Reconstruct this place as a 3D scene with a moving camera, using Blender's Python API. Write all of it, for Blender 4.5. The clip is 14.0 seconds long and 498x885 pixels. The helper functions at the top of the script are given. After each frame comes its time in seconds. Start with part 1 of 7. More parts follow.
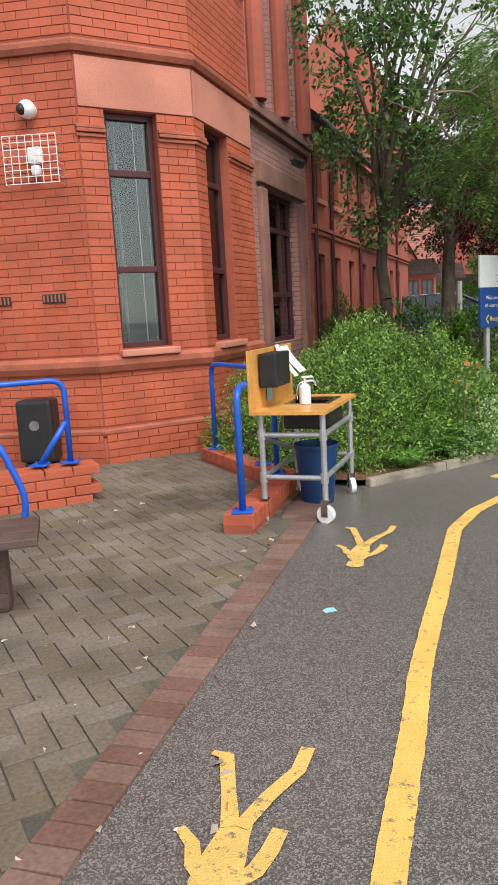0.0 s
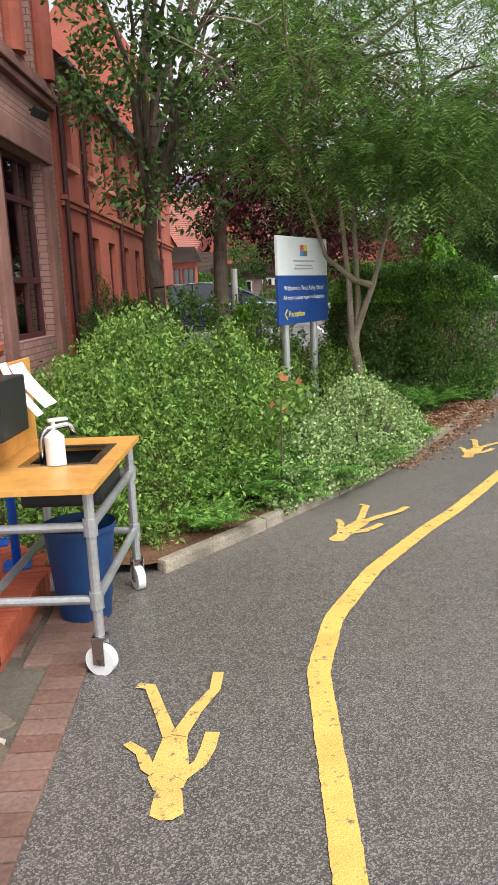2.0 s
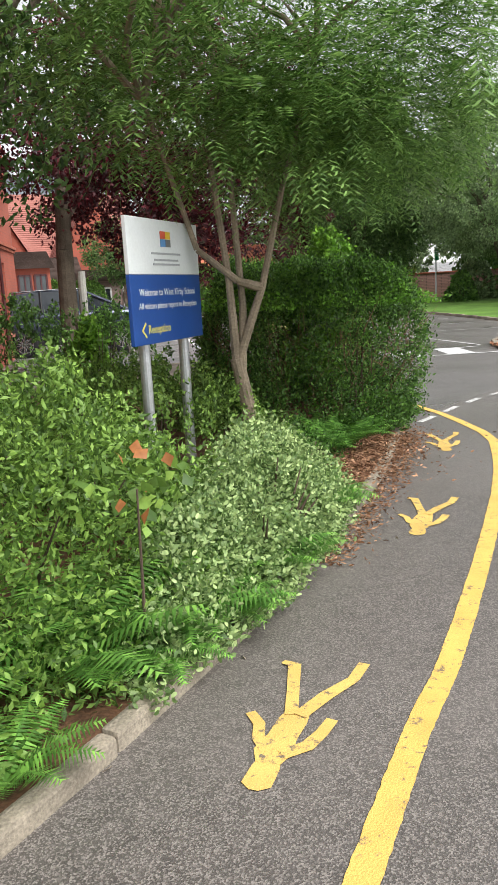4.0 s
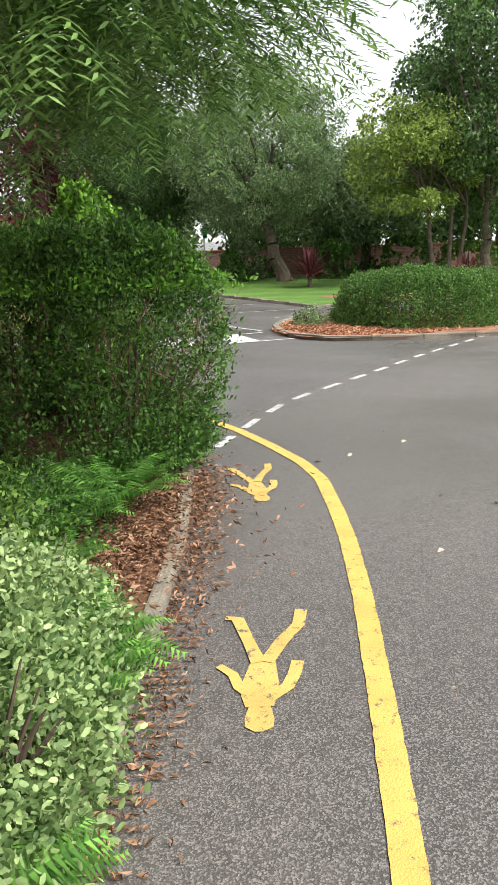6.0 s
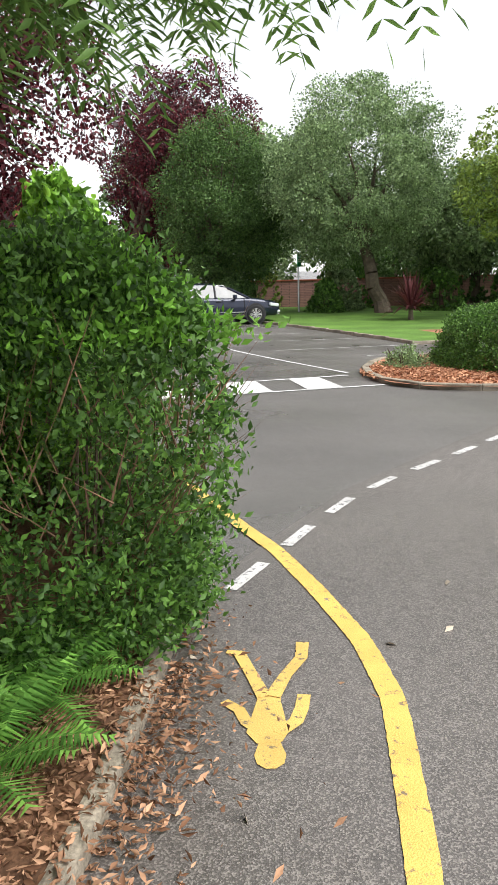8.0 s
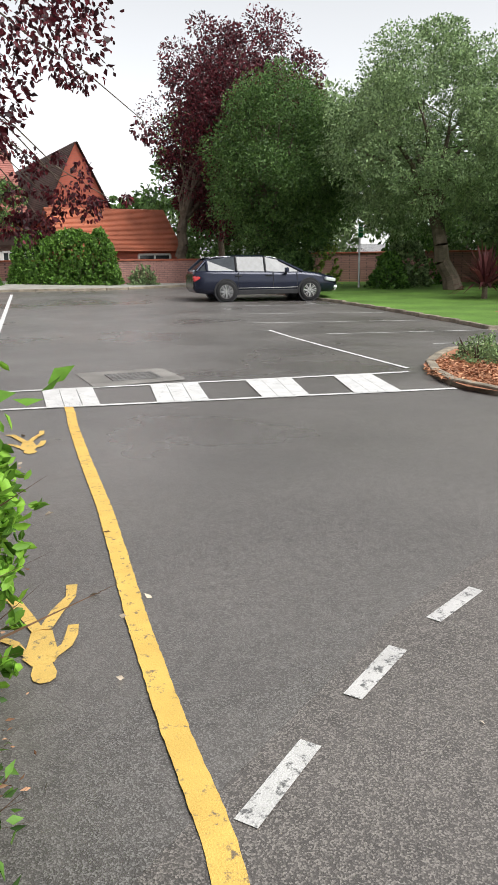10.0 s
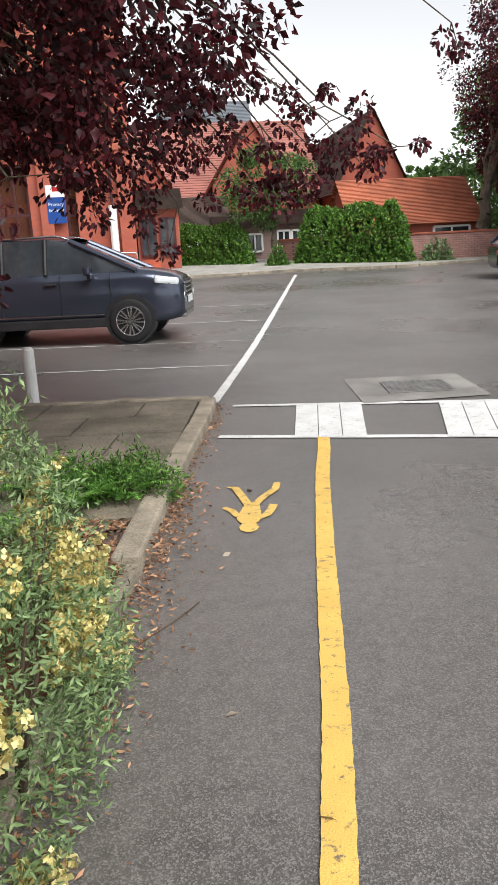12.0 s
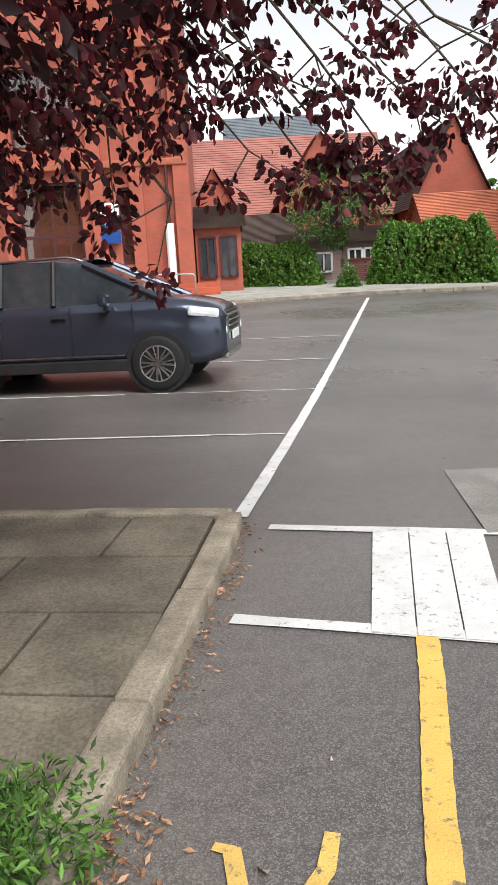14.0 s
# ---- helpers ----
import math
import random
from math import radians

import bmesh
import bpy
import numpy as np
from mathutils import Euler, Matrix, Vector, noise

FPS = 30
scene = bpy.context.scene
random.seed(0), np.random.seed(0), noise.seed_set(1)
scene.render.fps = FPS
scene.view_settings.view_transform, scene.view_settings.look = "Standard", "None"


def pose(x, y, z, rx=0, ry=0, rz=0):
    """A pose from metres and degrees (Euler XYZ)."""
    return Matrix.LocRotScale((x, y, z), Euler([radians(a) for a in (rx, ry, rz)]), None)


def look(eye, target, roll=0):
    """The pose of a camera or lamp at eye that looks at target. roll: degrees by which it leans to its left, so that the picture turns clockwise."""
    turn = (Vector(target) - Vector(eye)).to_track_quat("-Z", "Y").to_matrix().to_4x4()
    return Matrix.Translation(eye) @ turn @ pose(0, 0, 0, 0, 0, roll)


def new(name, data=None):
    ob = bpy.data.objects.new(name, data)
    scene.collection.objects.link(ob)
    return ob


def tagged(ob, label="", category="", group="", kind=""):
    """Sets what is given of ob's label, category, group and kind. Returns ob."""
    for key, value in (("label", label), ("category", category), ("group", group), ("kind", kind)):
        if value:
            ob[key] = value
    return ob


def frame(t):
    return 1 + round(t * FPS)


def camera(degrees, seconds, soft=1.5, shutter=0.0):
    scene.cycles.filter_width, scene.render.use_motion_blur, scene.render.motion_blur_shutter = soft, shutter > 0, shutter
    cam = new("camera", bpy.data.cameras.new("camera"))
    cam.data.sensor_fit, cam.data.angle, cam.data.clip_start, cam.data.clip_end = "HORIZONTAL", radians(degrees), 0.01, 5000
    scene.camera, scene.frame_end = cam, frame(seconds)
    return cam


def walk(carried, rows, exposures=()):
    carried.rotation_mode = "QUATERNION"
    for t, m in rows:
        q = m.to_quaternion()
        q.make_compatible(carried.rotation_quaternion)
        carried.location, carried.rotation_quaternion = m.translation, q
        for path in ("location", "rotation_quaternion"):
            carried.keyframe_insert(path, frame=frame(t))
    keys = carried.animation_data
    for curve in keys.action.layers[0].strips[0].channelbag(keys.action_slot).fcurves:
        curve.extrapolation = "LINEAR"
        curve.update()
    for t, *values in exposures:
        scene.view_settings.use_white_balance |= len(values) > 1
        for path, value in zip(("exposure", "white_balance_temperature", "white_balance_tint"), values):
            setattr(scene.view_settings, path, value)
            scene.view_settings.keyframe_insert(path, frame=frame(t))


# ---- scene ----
cam = camera(36.6, 14.0)

PATH = [
    (0, (0.919, -0.100, 1.453), (0.758, 1.865, 1.119), -3.2),
    (0.5, (0.836, 0.462, 1.446), (0.877, 2.431, 1.096), -3.4),
    (1, (0.809, 1.014, 1.440), (0.977, 2.970, 1.059), -3.1),
    (1.5, (0.859, 1.566, 1.469), (1.240, 3.486, 1.056), -3.2),
    (2, (0.978, 2.104, 1.487), (1.429, 4.012, 1.093), -2.5),
    (2.2, (1.033, 2.326, 1.466), (1.506, 4.223, 1.045), -2.2),
    (4.3, (1.788, 4.613, 1.468), (2.650, 6.374, 1.073), -3.3),
    (4.5, (1.867, 4.825, 1.450), (2.798, 6.546, 1.037), -3.2),
    (5, (2.157, 5.332, 1.434), (3.292, 6.910, 0.967), -2.8),
    (5.5, (2.475, 5.790, 1.439), (3.665, 7.317, 0.936), -2.3),
    (6, (2.864, 6.218, 1.455), (4.134, 7.689, 0.981), -2.0),
    (6.5, (3.307, 6.632, 1.454), (4.540, 8.142, 1.007), -2.0),
    (7, (3.731, 7.034, 1.444), (4.950, 8.563, 1.022), -2.1),
    (7.5, (4.167, 7.410, 1.442), (5.325, 8.995, 1.062), -1.6),
    (7.7, (4.355, 7.558, 1.446), (5.470, 9.174, 1.063), -1.7),
    (9.8, (6.084, 9.397, 1.466), (7.078, 11.077, 1.027), -1.1),
    (10, (6.256, 9.616, 1.460), (7.190, 11.324, 0.999), -0.8),
    (10.5, (6.544, 10.122, 1.465), (7.299, 11.915, 1.001), -0.8),
    (11, (6.784, 10.645, 1.473), (7.266, 12.531, 1.014), -1.8),
    (11.5, (6.949, 11.220, 1.474), (7.285, 13.126, 0.971), -2.8),
    (12, (7.118, 11.878, 1.455), (7.344, 13.801, 0.957), -2.9),
    (12.5, (7.262, 12.645, 1.430), (7.433, 14.574, 0.931), -2.6),
    (13, (7.378, 13.317, 1.451), (7.550, 15.244, 0.944), -3.0),
    (13.5, (7.463, 13.971, 1.473), (7.580, 15.910, 0.996), -2.8),
    (14, (7.608, 14.655, 1.490), (7.657, 16.605, 1.048), -3.3),
]
walk(cam, [(t, look(eye, target, roll)) for t, eye, target, roll in PATH],
     exposures=[(0, 0.88), (1.0, 1.08), (2.0, 1.15), (4.5, 1.3), (7.5, 1.38), (10, 1.05), (11, 1.0), (14, 1.1)])

# ---- world and light: pale overcast sky, faint wide sun ----
SUN_EL, SUN_AZ = radians(52), radians(150)
world = bpy.data.worlds.new("sky")
scene.world = world
world.use_nodes = True
wn = world.node_tree
wn.nodes.clear()
sky = wn.nodes.new("ShaderNodeTexSky")
sky.sky_type, sky.sun_disc = 'NISHITA', False
sky.sun_elevation, sky.sun_rotation = SUN_EL, SUN_AZ
sky.air_density, sky.dust_density, sky.ozone_density = 1.0, 0.7, 1.0
grey = wn.nodes.new("ShaderNodeHueSaturation")
grey.inputs["Saturation"].default_value = 0.12
bg = wn.nodes.new("ShaderNodeBackground")
bg.inputs["Strength"].default_value = 0.10
wo = wn.nodes.new("ShaderNodeOutputWorld")
wn.links.new(sky.outputs[0], grey.inputs["Color"])
wn.links.new(grey.outputs[0], bg.inputs["Color"])
wn.links.new(bg.outputs[0], wo.inputs[0])
sun_data = bpy.data.lights.new("sun", 'SUN')
sun_data.energy, sun_data.angle, sun_data.color = 2.0, radians(40), (1.0, 0.98, 0.95)
sun = new("sun", sun_data)
sun.matrix_world = look((20 * math.sin(SUN_AZ), 20 * math.cos(SUN_AZ), 26), (0, 0, 0))


# ---- materials ----
def mat(name, base, vary=0.25, scale=6.0, fine=80.0, rough=0.8, bump=0.15, metal=0.0, piece="", spread=0.25, tint=None,
        spec=0.4, transl=0.0):
    """Two scales of noise over a base colour; piece 'object' or 'island' also varies it from piece to piece."""
    m = bpy.data.materials.new(name)
    m.use_nodes = True
    t = m.node_tree
    p = t.nodes["Principled BSDF"]
    p.inputs["Roughness"].default_value, p.inputs["Metallic"].default_value = rough, metal
    p.inputs["Specular IOR Level"].default_value = spec
    co = t.nodes.new("ShaderNodeTexCoord")
    geo = t.nodes.new("ShaderNodeNewGeometry")
    mul = None
    for sc, amount in ((scale, vary), (fine, vary * 0.7)):
        nz = t.nodes.new("ShaderNodeTexNoise")
        nz.inputs["Scale"].default_value, nz.inputs["Detail"].default_value = sc, 5.0
        t.links.new(geo.outputs["Position"], nz.inputs["Vector"])
        mr = t.nodes.new("ShaderNodeMapRange")
        mr.inputs["From Min"].default_value, mr.inputs["From Max"].default_value = 0.3, 0.7
        mr.inputs["To Min"].default_value, mr.inputs["To Max"].default_value = 1 - amount, 1 + amount
        t.links.new(nz.outputs["Fac"], mr.inputs["Value"])
        if mul is None:
            mul, coarse = mr, nz
        else:
            mm = t.nodes.new("ShaderNodeMath")
            mm.operation = 'MULTIPLY'
            t.links.new(mul.outputs[0], mm.inputs[0])
            t.links.new(mr.outputs[0], mm.inputs[1])
            mul, grain = mm, nz
    src = None
    if piece:
        if piece == "object":
            oi = t.nodes.new("ShaderNodeObjectInfo")
            rnd = oi.outputs["Random"]
        else:
            rnd = geo.outputs["Random Per Island"]
        mr = t.nodes.new("ShaderNodeMapRange")
        mr.inputs["To Min"].default_value, mr.inputs["To Max"].default_value = 1 - spread, 1 + spread
        t.links.new(rnd, mr.inputs["Value"])
        mm = t.nodes.new("ShaderNodeMath")
        mm.operation = 'MULTIPLY'
        t.links.new(mul.outputs[0], mm.inputs[0])
        t.links.new(mr.outputs[0], mm.inputs[1])
        mul, src = mm, rnd
    rgb = t.nodes.new("ShaderNodeMixRGB")
    rgb.inputs["Color1"].default_value = (*base, 1)
    rgb.inputs["Color2"].default_value = (*(tint or base), 1)
    if src is None:
        t.links.new(coarse.outputs["Fac"], rgb.inputs["Fac"])
    else:
        t.links.new(src, rgb.inputs["Fac"])
    vm = t.nodes.new("ShaderNodeVectorMath")
    vm.operation = 'SCALE'
    t.links.new(rgb.outputs[0], vm.inputs[0])
    t.links.new(mul.outputs[0], vm.inputs["Scale"])
    t.links.new(vm.outputs[0], p.inputs["Base Color"])
    if bump:
        b = t.nodes.new("ShaderNodeBump")
        b.inputs["Strength"].default_value, b.inputs["Distance"].default_value = bump, 0.01
        t.links.new(grain.outputs["Fac"], b.inputs["Height"])
        t.links.new(b.outputs[0], p.inputs["Normal"])
    if transl:
        tr = t.nodes.new("ShaderNodeBsdfTranslucent")
        t.links.new(vm.outputs[0], tr.inputs["Color"])
        mx = t.nodes.new("ShaderNodeMixShader")
        mx.inputs[0].default_value = transl
        t.links.new(p.outputs[0], mx.inputs[1])
        t.links.new(tr.outputs[0], mx.inputs[2])
        t.links.new(mx.outputs[0], t.nodes["Material Output"].inputs[0])
    return m


def asphalt_mat(name, dark, light, coarse, rough, damp):
    """Tarmac: pale stones in dark binder, with broad damp and dusty patches."""
    m = mat(name, dark, vary=0.28, scale=0.5, fine=14.0, rough=rough, bump=0.0)
    t = m.node_tree
    p = t.nodes["Principled BSDF"]
    geo = next(n for n in t.nodes if n.type == 'NEW_GEOMETRY')
    vo = t.nodes.new("ShaderNodeTexVoronoi")
    vo.inputs["Scale"].default_value = coarse
    t.links.new(geo.outputs["Position"], vo.inputs["Vector"])
    cr = t.nodes.new("ShaderNodeMapRange")
    cr.inputs["From Min"].default_value, cr.inputs["From Max"].default_value = 0.45, 1.15
    sep = t.nodes.new("ShaderNodeSeparateColor")
    t.links.new(vo.outputs["Color"], sep.inputs[0])
    t.links.new(sep.outputs[0], cr.inputs["Value"])
    mx = t.nodes.new("ShaderNodeMixRGB")
    mx.inputs["Color2"].default_value = (*light, 1)
    old = p.inputs["Base Color"].links[0].from_socket
    t.links.new(cr.outputs[0], mx.inputs["Fac"])
    t.links.new(old, mx.inputs["Color1"])
    t.links.new(mx.outputs[0], p.inputs["Base Color"])
    b = t.nodes.new("ShaderNodeBump")
    b.inputs["Strength"].default_value, b.inputs["Distance"].default_value = 0.3, 0.004
    t.links.new(vo.outputs["Distance"], b.inputs["Height"])
    t.links.new(b.outputs[0], p.inputs["Normal"])
    p.inputs["Specular IOR Level"].default_value = 0.8
    nz = t.nodes.new("ShaderNodeTexNoise")
    nz.inputs["Scale"].default_value, nz.inputs["Detail"].default_value = 0.35, 4.0
    t.links.new(geo.outputs["Position"], nz.inputs["Vector"])
    mr = t.nodes.new("ShaderNodeMapRange")
    mr.inputs["From Min"].default_value, mr.inputs["From Max"].default_value = 0.35, 0.65
    mr.inputs["To Min"].default_value, mr.inputs["To Max"].default_value = rough - damp, rough
    t.links.new(nz.outputs["Fac"], mr.inputs["Value"])
    t.links.new(mr.outputs[0], p.inputs["Roughness"])
    return m


def glass_mat(name, tint, rough=0.02):
    """Clear thin pane: see-through, with a mirror gloss that grows at grazing angles."""
    m = bpy.data.materials.new(name)
    m.use_nodes = True
    t = m.node_tree
    t.nodes.remove(t.nodes["Principled BSDF"])
    tr, gl = t.nodes.new("ShaderNodeBsdfTransparent"), t.nodes.new("ShaderNodeBsdfGlossy")
    tr.inputs["Color"].default_value = (*tint, 1)
    gl.inputs["Roughness"].default_value = rough
    fr = t.nodes.new("ShaderNodeFresnel")
    fr.inputs["IOR"].default_value = 1.9
    mx = t.nodes.new("ShaderNodeMixShader")
    t.links.new(fr.outputs[0], mx.inputs[0])
    t.links.new(tr.outputs[0], mx.inputs[1])
    t.links.new(gl.outputs[0], mx.inputs[2])
    t.links.new(mx.outputs[0], t.nodes["Material Output"].inputs[0])
    return m


def paint_mat(name, base, worn, amount, rough=0.7):
    """Road paint, chipped and dirty where the stones show through."""
    m = mat(name, base, vary=0.12, scale=5, fine=160, rough=rough, bump=0.4)
    t = m.node_tree
    p = t.nodes["Principled BSDF"]
    geo = next(n for n in t.nodes if n.type == 'NEW_GEOMETRY')
    nz = t.nodes.new("ShaderNodeTexNoise")
    nz.inputs["Scale"].default_value, nz.inputs["Detail"].default_value = 26.0, 9.0
    nz.inputs["Roughness"].default_value = 0.72
    t.links.new(geo.outputs["Position"], nz.inputs["Vector"])
    mr = t.nodes.new("ShaderNodeMapRange")
    mr.inputs["From Min"].default_value, mr.inputs["From Max"].default_value = amount, amount + 0.08
    t.links.new(nz.outputs["Fac"], mr.inputs["Value"])
    mx = t.nodes.new("ShaderNodeMixRGB")
    mx.inputs["Color2"].default_value = (*worn, 1)
    old = p.inputs["Base Color"].links[0].from_socket
    t.links.new(mr.outputs[0], mx.inputs["Fac"])
    t.links.new(old, mx.inputs["Color1"])
    t.links.new(mx.outputs[0], p.inputs["Base Color"])
    return m


def brickwork_mat(name, a, b, mortar, scale=1.0):
    m = bpy.data.materials.new(name)
    m.use_nodes = True
    t = m.node_tree
    p = t.nodes["Principled BSDF"]
    p.inputs["Roughness"].default_value = 0.8
    co = t.nodes.new("ShaderNodeTexCoord")
    geo = t.nodes.new("ShaderNodeNewGeometry")
    sx = t.nodes.new("ShaderNodeSeparateXYZ")
    t.links.new(geo.outputs["Position"], sx.inputs[0])
    ad = t.nodes.new("ShaderNodeMath")
    ad.operation = 'ADD'
    t.links.new(sx.outputs[0], ad.inputs[0])
    t.links.new(sx.outputs[1], ad.inputs[1])
    cx = t.nodes.new("ShaderNodeCombineXYZ")
    t.links.new(ad.outputs[0], cx.inputs[0])
    t.links.new(sx.outputs[2], cx.inputs[1])
    br = t.nodes.new("ShaderNodeTexBrick")
    br.inputs["Color1"].default_value, br.inputs["Color2"].default_value = (*a, 1), (*b, 1)
    br.inputs["Mortar"].default_value = (*mortar, 1)
    br.inputs["Scale"].default_value = scale
    br.inputs["Brick Width"].default_value, br.inputs["Row Height"].default_value = 0.235, 0.082
    br.inputs["Mortar Size"].default_value = 0.006
    t.links.new(cx.outputs[0], br.inputs["Vector"])
    nz = t.nodes.new("ShaderNodeTexNoise")
    nz.inputs["Scale"].default_value = 1.2
    nz.inputs["Detail"].default_value = 6
    t.links.new(geo.outputs["Position"], nz.inputs["Vector"])
    mr = t.nodes.new("ShaderNodeMapRange")
    mr.inputs["To Min"].default_value, mr.inputs["To Max"].default_value = 0.7, 1.3
    t.links.new(nz.outputs["Fac"], mr.inputs["Value"])
    vm = t.nodes.new("ShaderNodeVectorMath")
    vm.operation = 'SCALE'
    t.links.new(br.outputs["Color"], vm.inputs[0])
    t.links.new(mr.outputs[0], vm.inputs["Scale"])
    t.links.new(vm.outputs[0], p.inputs["Base Color"])
    bp = t.nodes.new("ShaderNodeBump")
    bp.inputs["Strength"].default_value, bp.inputs["Distance"].default_value = 0.4, 0.01
    bp.invert = True
    t.links.new(br.outputs["Fac"], bp.inputs["Height"])
    t.links.new(bp.outputs[0], p.inputs["Normal"])
    return m


ASPHALT = asphalt_mat("smooth_tarmac", (0.098, 0.089, 0.083), (0.24, 0.228, 0.215), 210, 0.50, 0.28)
COARSE = asphalt_mat("coarse_tarmac", (0.082, 0.073, 0.067), (0.31, 0.28, 0.255), 200, 0.58, 0.28)
YELLOW = paint_mat("yellow_paint", (0.70, 0.455, 0.115), (0.20, 0.155, 0.10), 0.565)
YELLOW_WORN = paint_mat("worn_yellow_paint", (0.66, 0.44, 0.125), (0.17, 0.14, 0.10), 0.555)
WHITE_LINE = paint_mat("white_paint", (0.64, 0.64, 0.63), (0.2, 0.2, 0.2), 0.575)
OLD_WHITE = paint_mat("old_white_paint", (0.55, 0.54, 0.53), (0.13, 0.13, 0.13), 0.53)
BLOCK = mat("paving_block", (0.150, 0.118, 0.080), 0.35, 1.5, 60, 0.85, 0.3, piece="object", spread=0.13, tint=(0.15, 0.125, 0.105))
BLOCKS = mat("paving_blocks", (0.150, 0.118, 0.080), 0.35, 1.5, 60, 0.85, 0.3, piece="island", spread=0.13, tint=(0.15, 0.125, 0.105))
EDGE = mat("edging_brick", (0.19, 0.10, 0.075), 0.3, 2, 60, 0.85, 0.3, piece="object", spread=0.2, tint=(0.17, 0.11, 0.09))
JOINT = mat("joint_sand", (0.10, 0.09, 0.07), 0.3, 3, 80, 0.95, 0.3)
BRICK = mat("red_brick", (0.46, 0.105, 0.05), 0.18, 2, 90, 0.7, 0.2, piece="object", spread=0.12, tint=(0.40, 0.095, 0.05))
BRICKS = mat("red_bricks", (0.46, 0.105, 0.05), 0.18, 2, 90, 0.7, 0.2, piece="island", spread=0.12, tint=(0.40, 0.095, 0.05))
MORTAR = mat("red_mortar", (0.33, 0.085, 0.05), 0.2, 3, 90, 0.9, 0.3)
TERRA = mat("terracotta_moulding", (0.36, 0.105, 0.06), 0.25, 3, 60, 0.7, 0.2)
STONE = mat("pink_sandstone", (0.50, 0.20, 0.14), 0.2, 1.5, 80, 0.8, 0.3)
REDWALL = brickwork_mat("red_brickwork", (0.41, 0.10, 0.06), (0.36, 0.09, 0.055), (0.29, 0.105, 0.08))
WEATHERED = mat("weathered_sandstone", (0.25, 0.125, 0.10), 0.3, 2, 60, 0.85, 0.3)
DARKWALL = brickwork_mat("weathered_brickwork", (0.42, 0.225, 0.19), (0.34, 0.18, 0.155), (0.13, 0.09, 0.08))
GREYWALL = brickwork_mat("grey_brickwork", (0.30, 0.20, 0.17), (0.25, 0.17, 0.15), (0.3, 0.27, 0.25))
MAROON = mat("maroon_frame_paint", (0.07, 0.02, 0.022), 0.15, 5, 60, 0.4, 0.05)
GLASS = glass_mat("window_glass", (0.75, 0.85, 0.82))
# near-black colour that carries the shade of unlit insides
INNER_SHADE = mat("painted_inner_shade", (0.03, 0.035, 0.035), 0.3, 2, 20, 0.9, 0)
BLIND = mat("blind_fabric", (0.5, 0.52, 0.5), 0.1, 3, 80, 0.9, 0.05)
BLUE = mat("blue_gloss_paint", (0.015, 0.10, 0.52), 0.12, 6, 60, 0.3, 0.05)
KERB = mat("concrete_kerb", (0.255, 0.22, 0.17), 0.4, 4, 90, 0.9, 0.5, piece="object", spread=0.12)
SLAB = mat("paving_slab", (0.135, 0.116, 0.088), 0.45, 2.2, 70, 0.85, 0.3, piece="object", spread=0.12)
SOIL = mat("bark_mulch_soil", (0.13, 0.065, 0.035), 0.5, 4, 50, 0.95, 0.9)
CHIPBED = mat("orange_bark_bed", (0.33, 0.15, 0.085), 0.55, 3, 25, 0.95, 0.8)
LITTER = mat("fallen_leaves", (0.24, 0.11, 0.055), 0.2, 5, 50, 0.85, 0.1, piece="island", spread=0.5, tint=(0.34, 0.20, 0.12))
GRASS = mat("lawn_grass", (0.10, 0.20, 0.03), 0.3, 0.8, 60, 0.9, 0.5)
PALEBARK = mat("smooth_pale_bark", (0.24, 0.19, 0.135), 0.3, 6, 60, 0.9, 0.5)
BARK = mat("tree_bark", (0.12, 0.095, 0.07), 0.35, 5, 50, 0.95, 0.8)
DEADTWIG = mat("dead_twig", (0.20, 0.115, 0.07), 0.3, 5, 50, 0.95, 0.0, piece="island", spread=0.4)
TWIG = mat("dry_twig", (0.10, 0.07, 0.05), 0.3, 5, 50, 0.95, 0.3)
GALV = mat("galvanised_tube", (0.45, 0.46, 0.47), 0.15, 8, 60, 0.42, 0.05, metal=0.7)
ORANGE_WOOD = mat("varnished_birch", (0.62, 0.31, 0.08), 0.14, 6, 40, 0.4, 0.05)
BENCHWOOD = mat("recycled_plastic_plank", (0.10, 0.065, 0.055), 0.25, 5, 60, 0.6, 0.2)
WHITE = mat("white_plastic", (0.78, 0.78, 0.77), 0.05, 5, 50, 0.4, 0.03)
BLACK = mat("black_plastic", (0.02, 0.02, 0.022), 0.2, 6, 50, 0.45, 0.05)
STEEL = mat("stainless_steel", (0.5, 0.5, 0.5), 0.1, 5, 60, 0.25, 0.02, metal=1.0)
BINBLUE = mat("blue_bin_plastic", (0.008, 0.04, 0.13), 0.15, 5, 50, 0.45, 0.05)
SIGNBLUE = mat("sign_blue", (0.015, 0.065, 0.27), 0.06, 4, 50, 0.35, 0.0)
SIGNWHITE = mat("sign_white", (0.72, 0.75, 0.76), 0.05, 4, 50, 0.35, 0.0)
LIGHTBLUE = mat("pale_blue_paper", (0.30, 0.58, 0.72), 0.08, 5, 50, 0.7, 0.0)
PAPER = mat("white_paper", (0.8, 0.8, 0.82), 0.05, 4, 50, 0.8, 0.05)
TILE = mat("clay_roof_tile", (0.44, 0.15, 0.085), 0.25, 1, 30, 0.85, 0.3)
PINKROOF = mat("pale_clay_roof", (0.33, 0.135, 0.11), 0.2, 0.8, 14, 0.85, 0.3)
BROWNROOF = mat("brown_slate_roof", (0.085, 0.06, 0.05), 0.25, 1, 14, 0.8, 0.3)
SLATE = mat("grey_slate_roof", (0.14, 0.16, 0.18), 0.2, 1, 14, 0.7, 0.3)
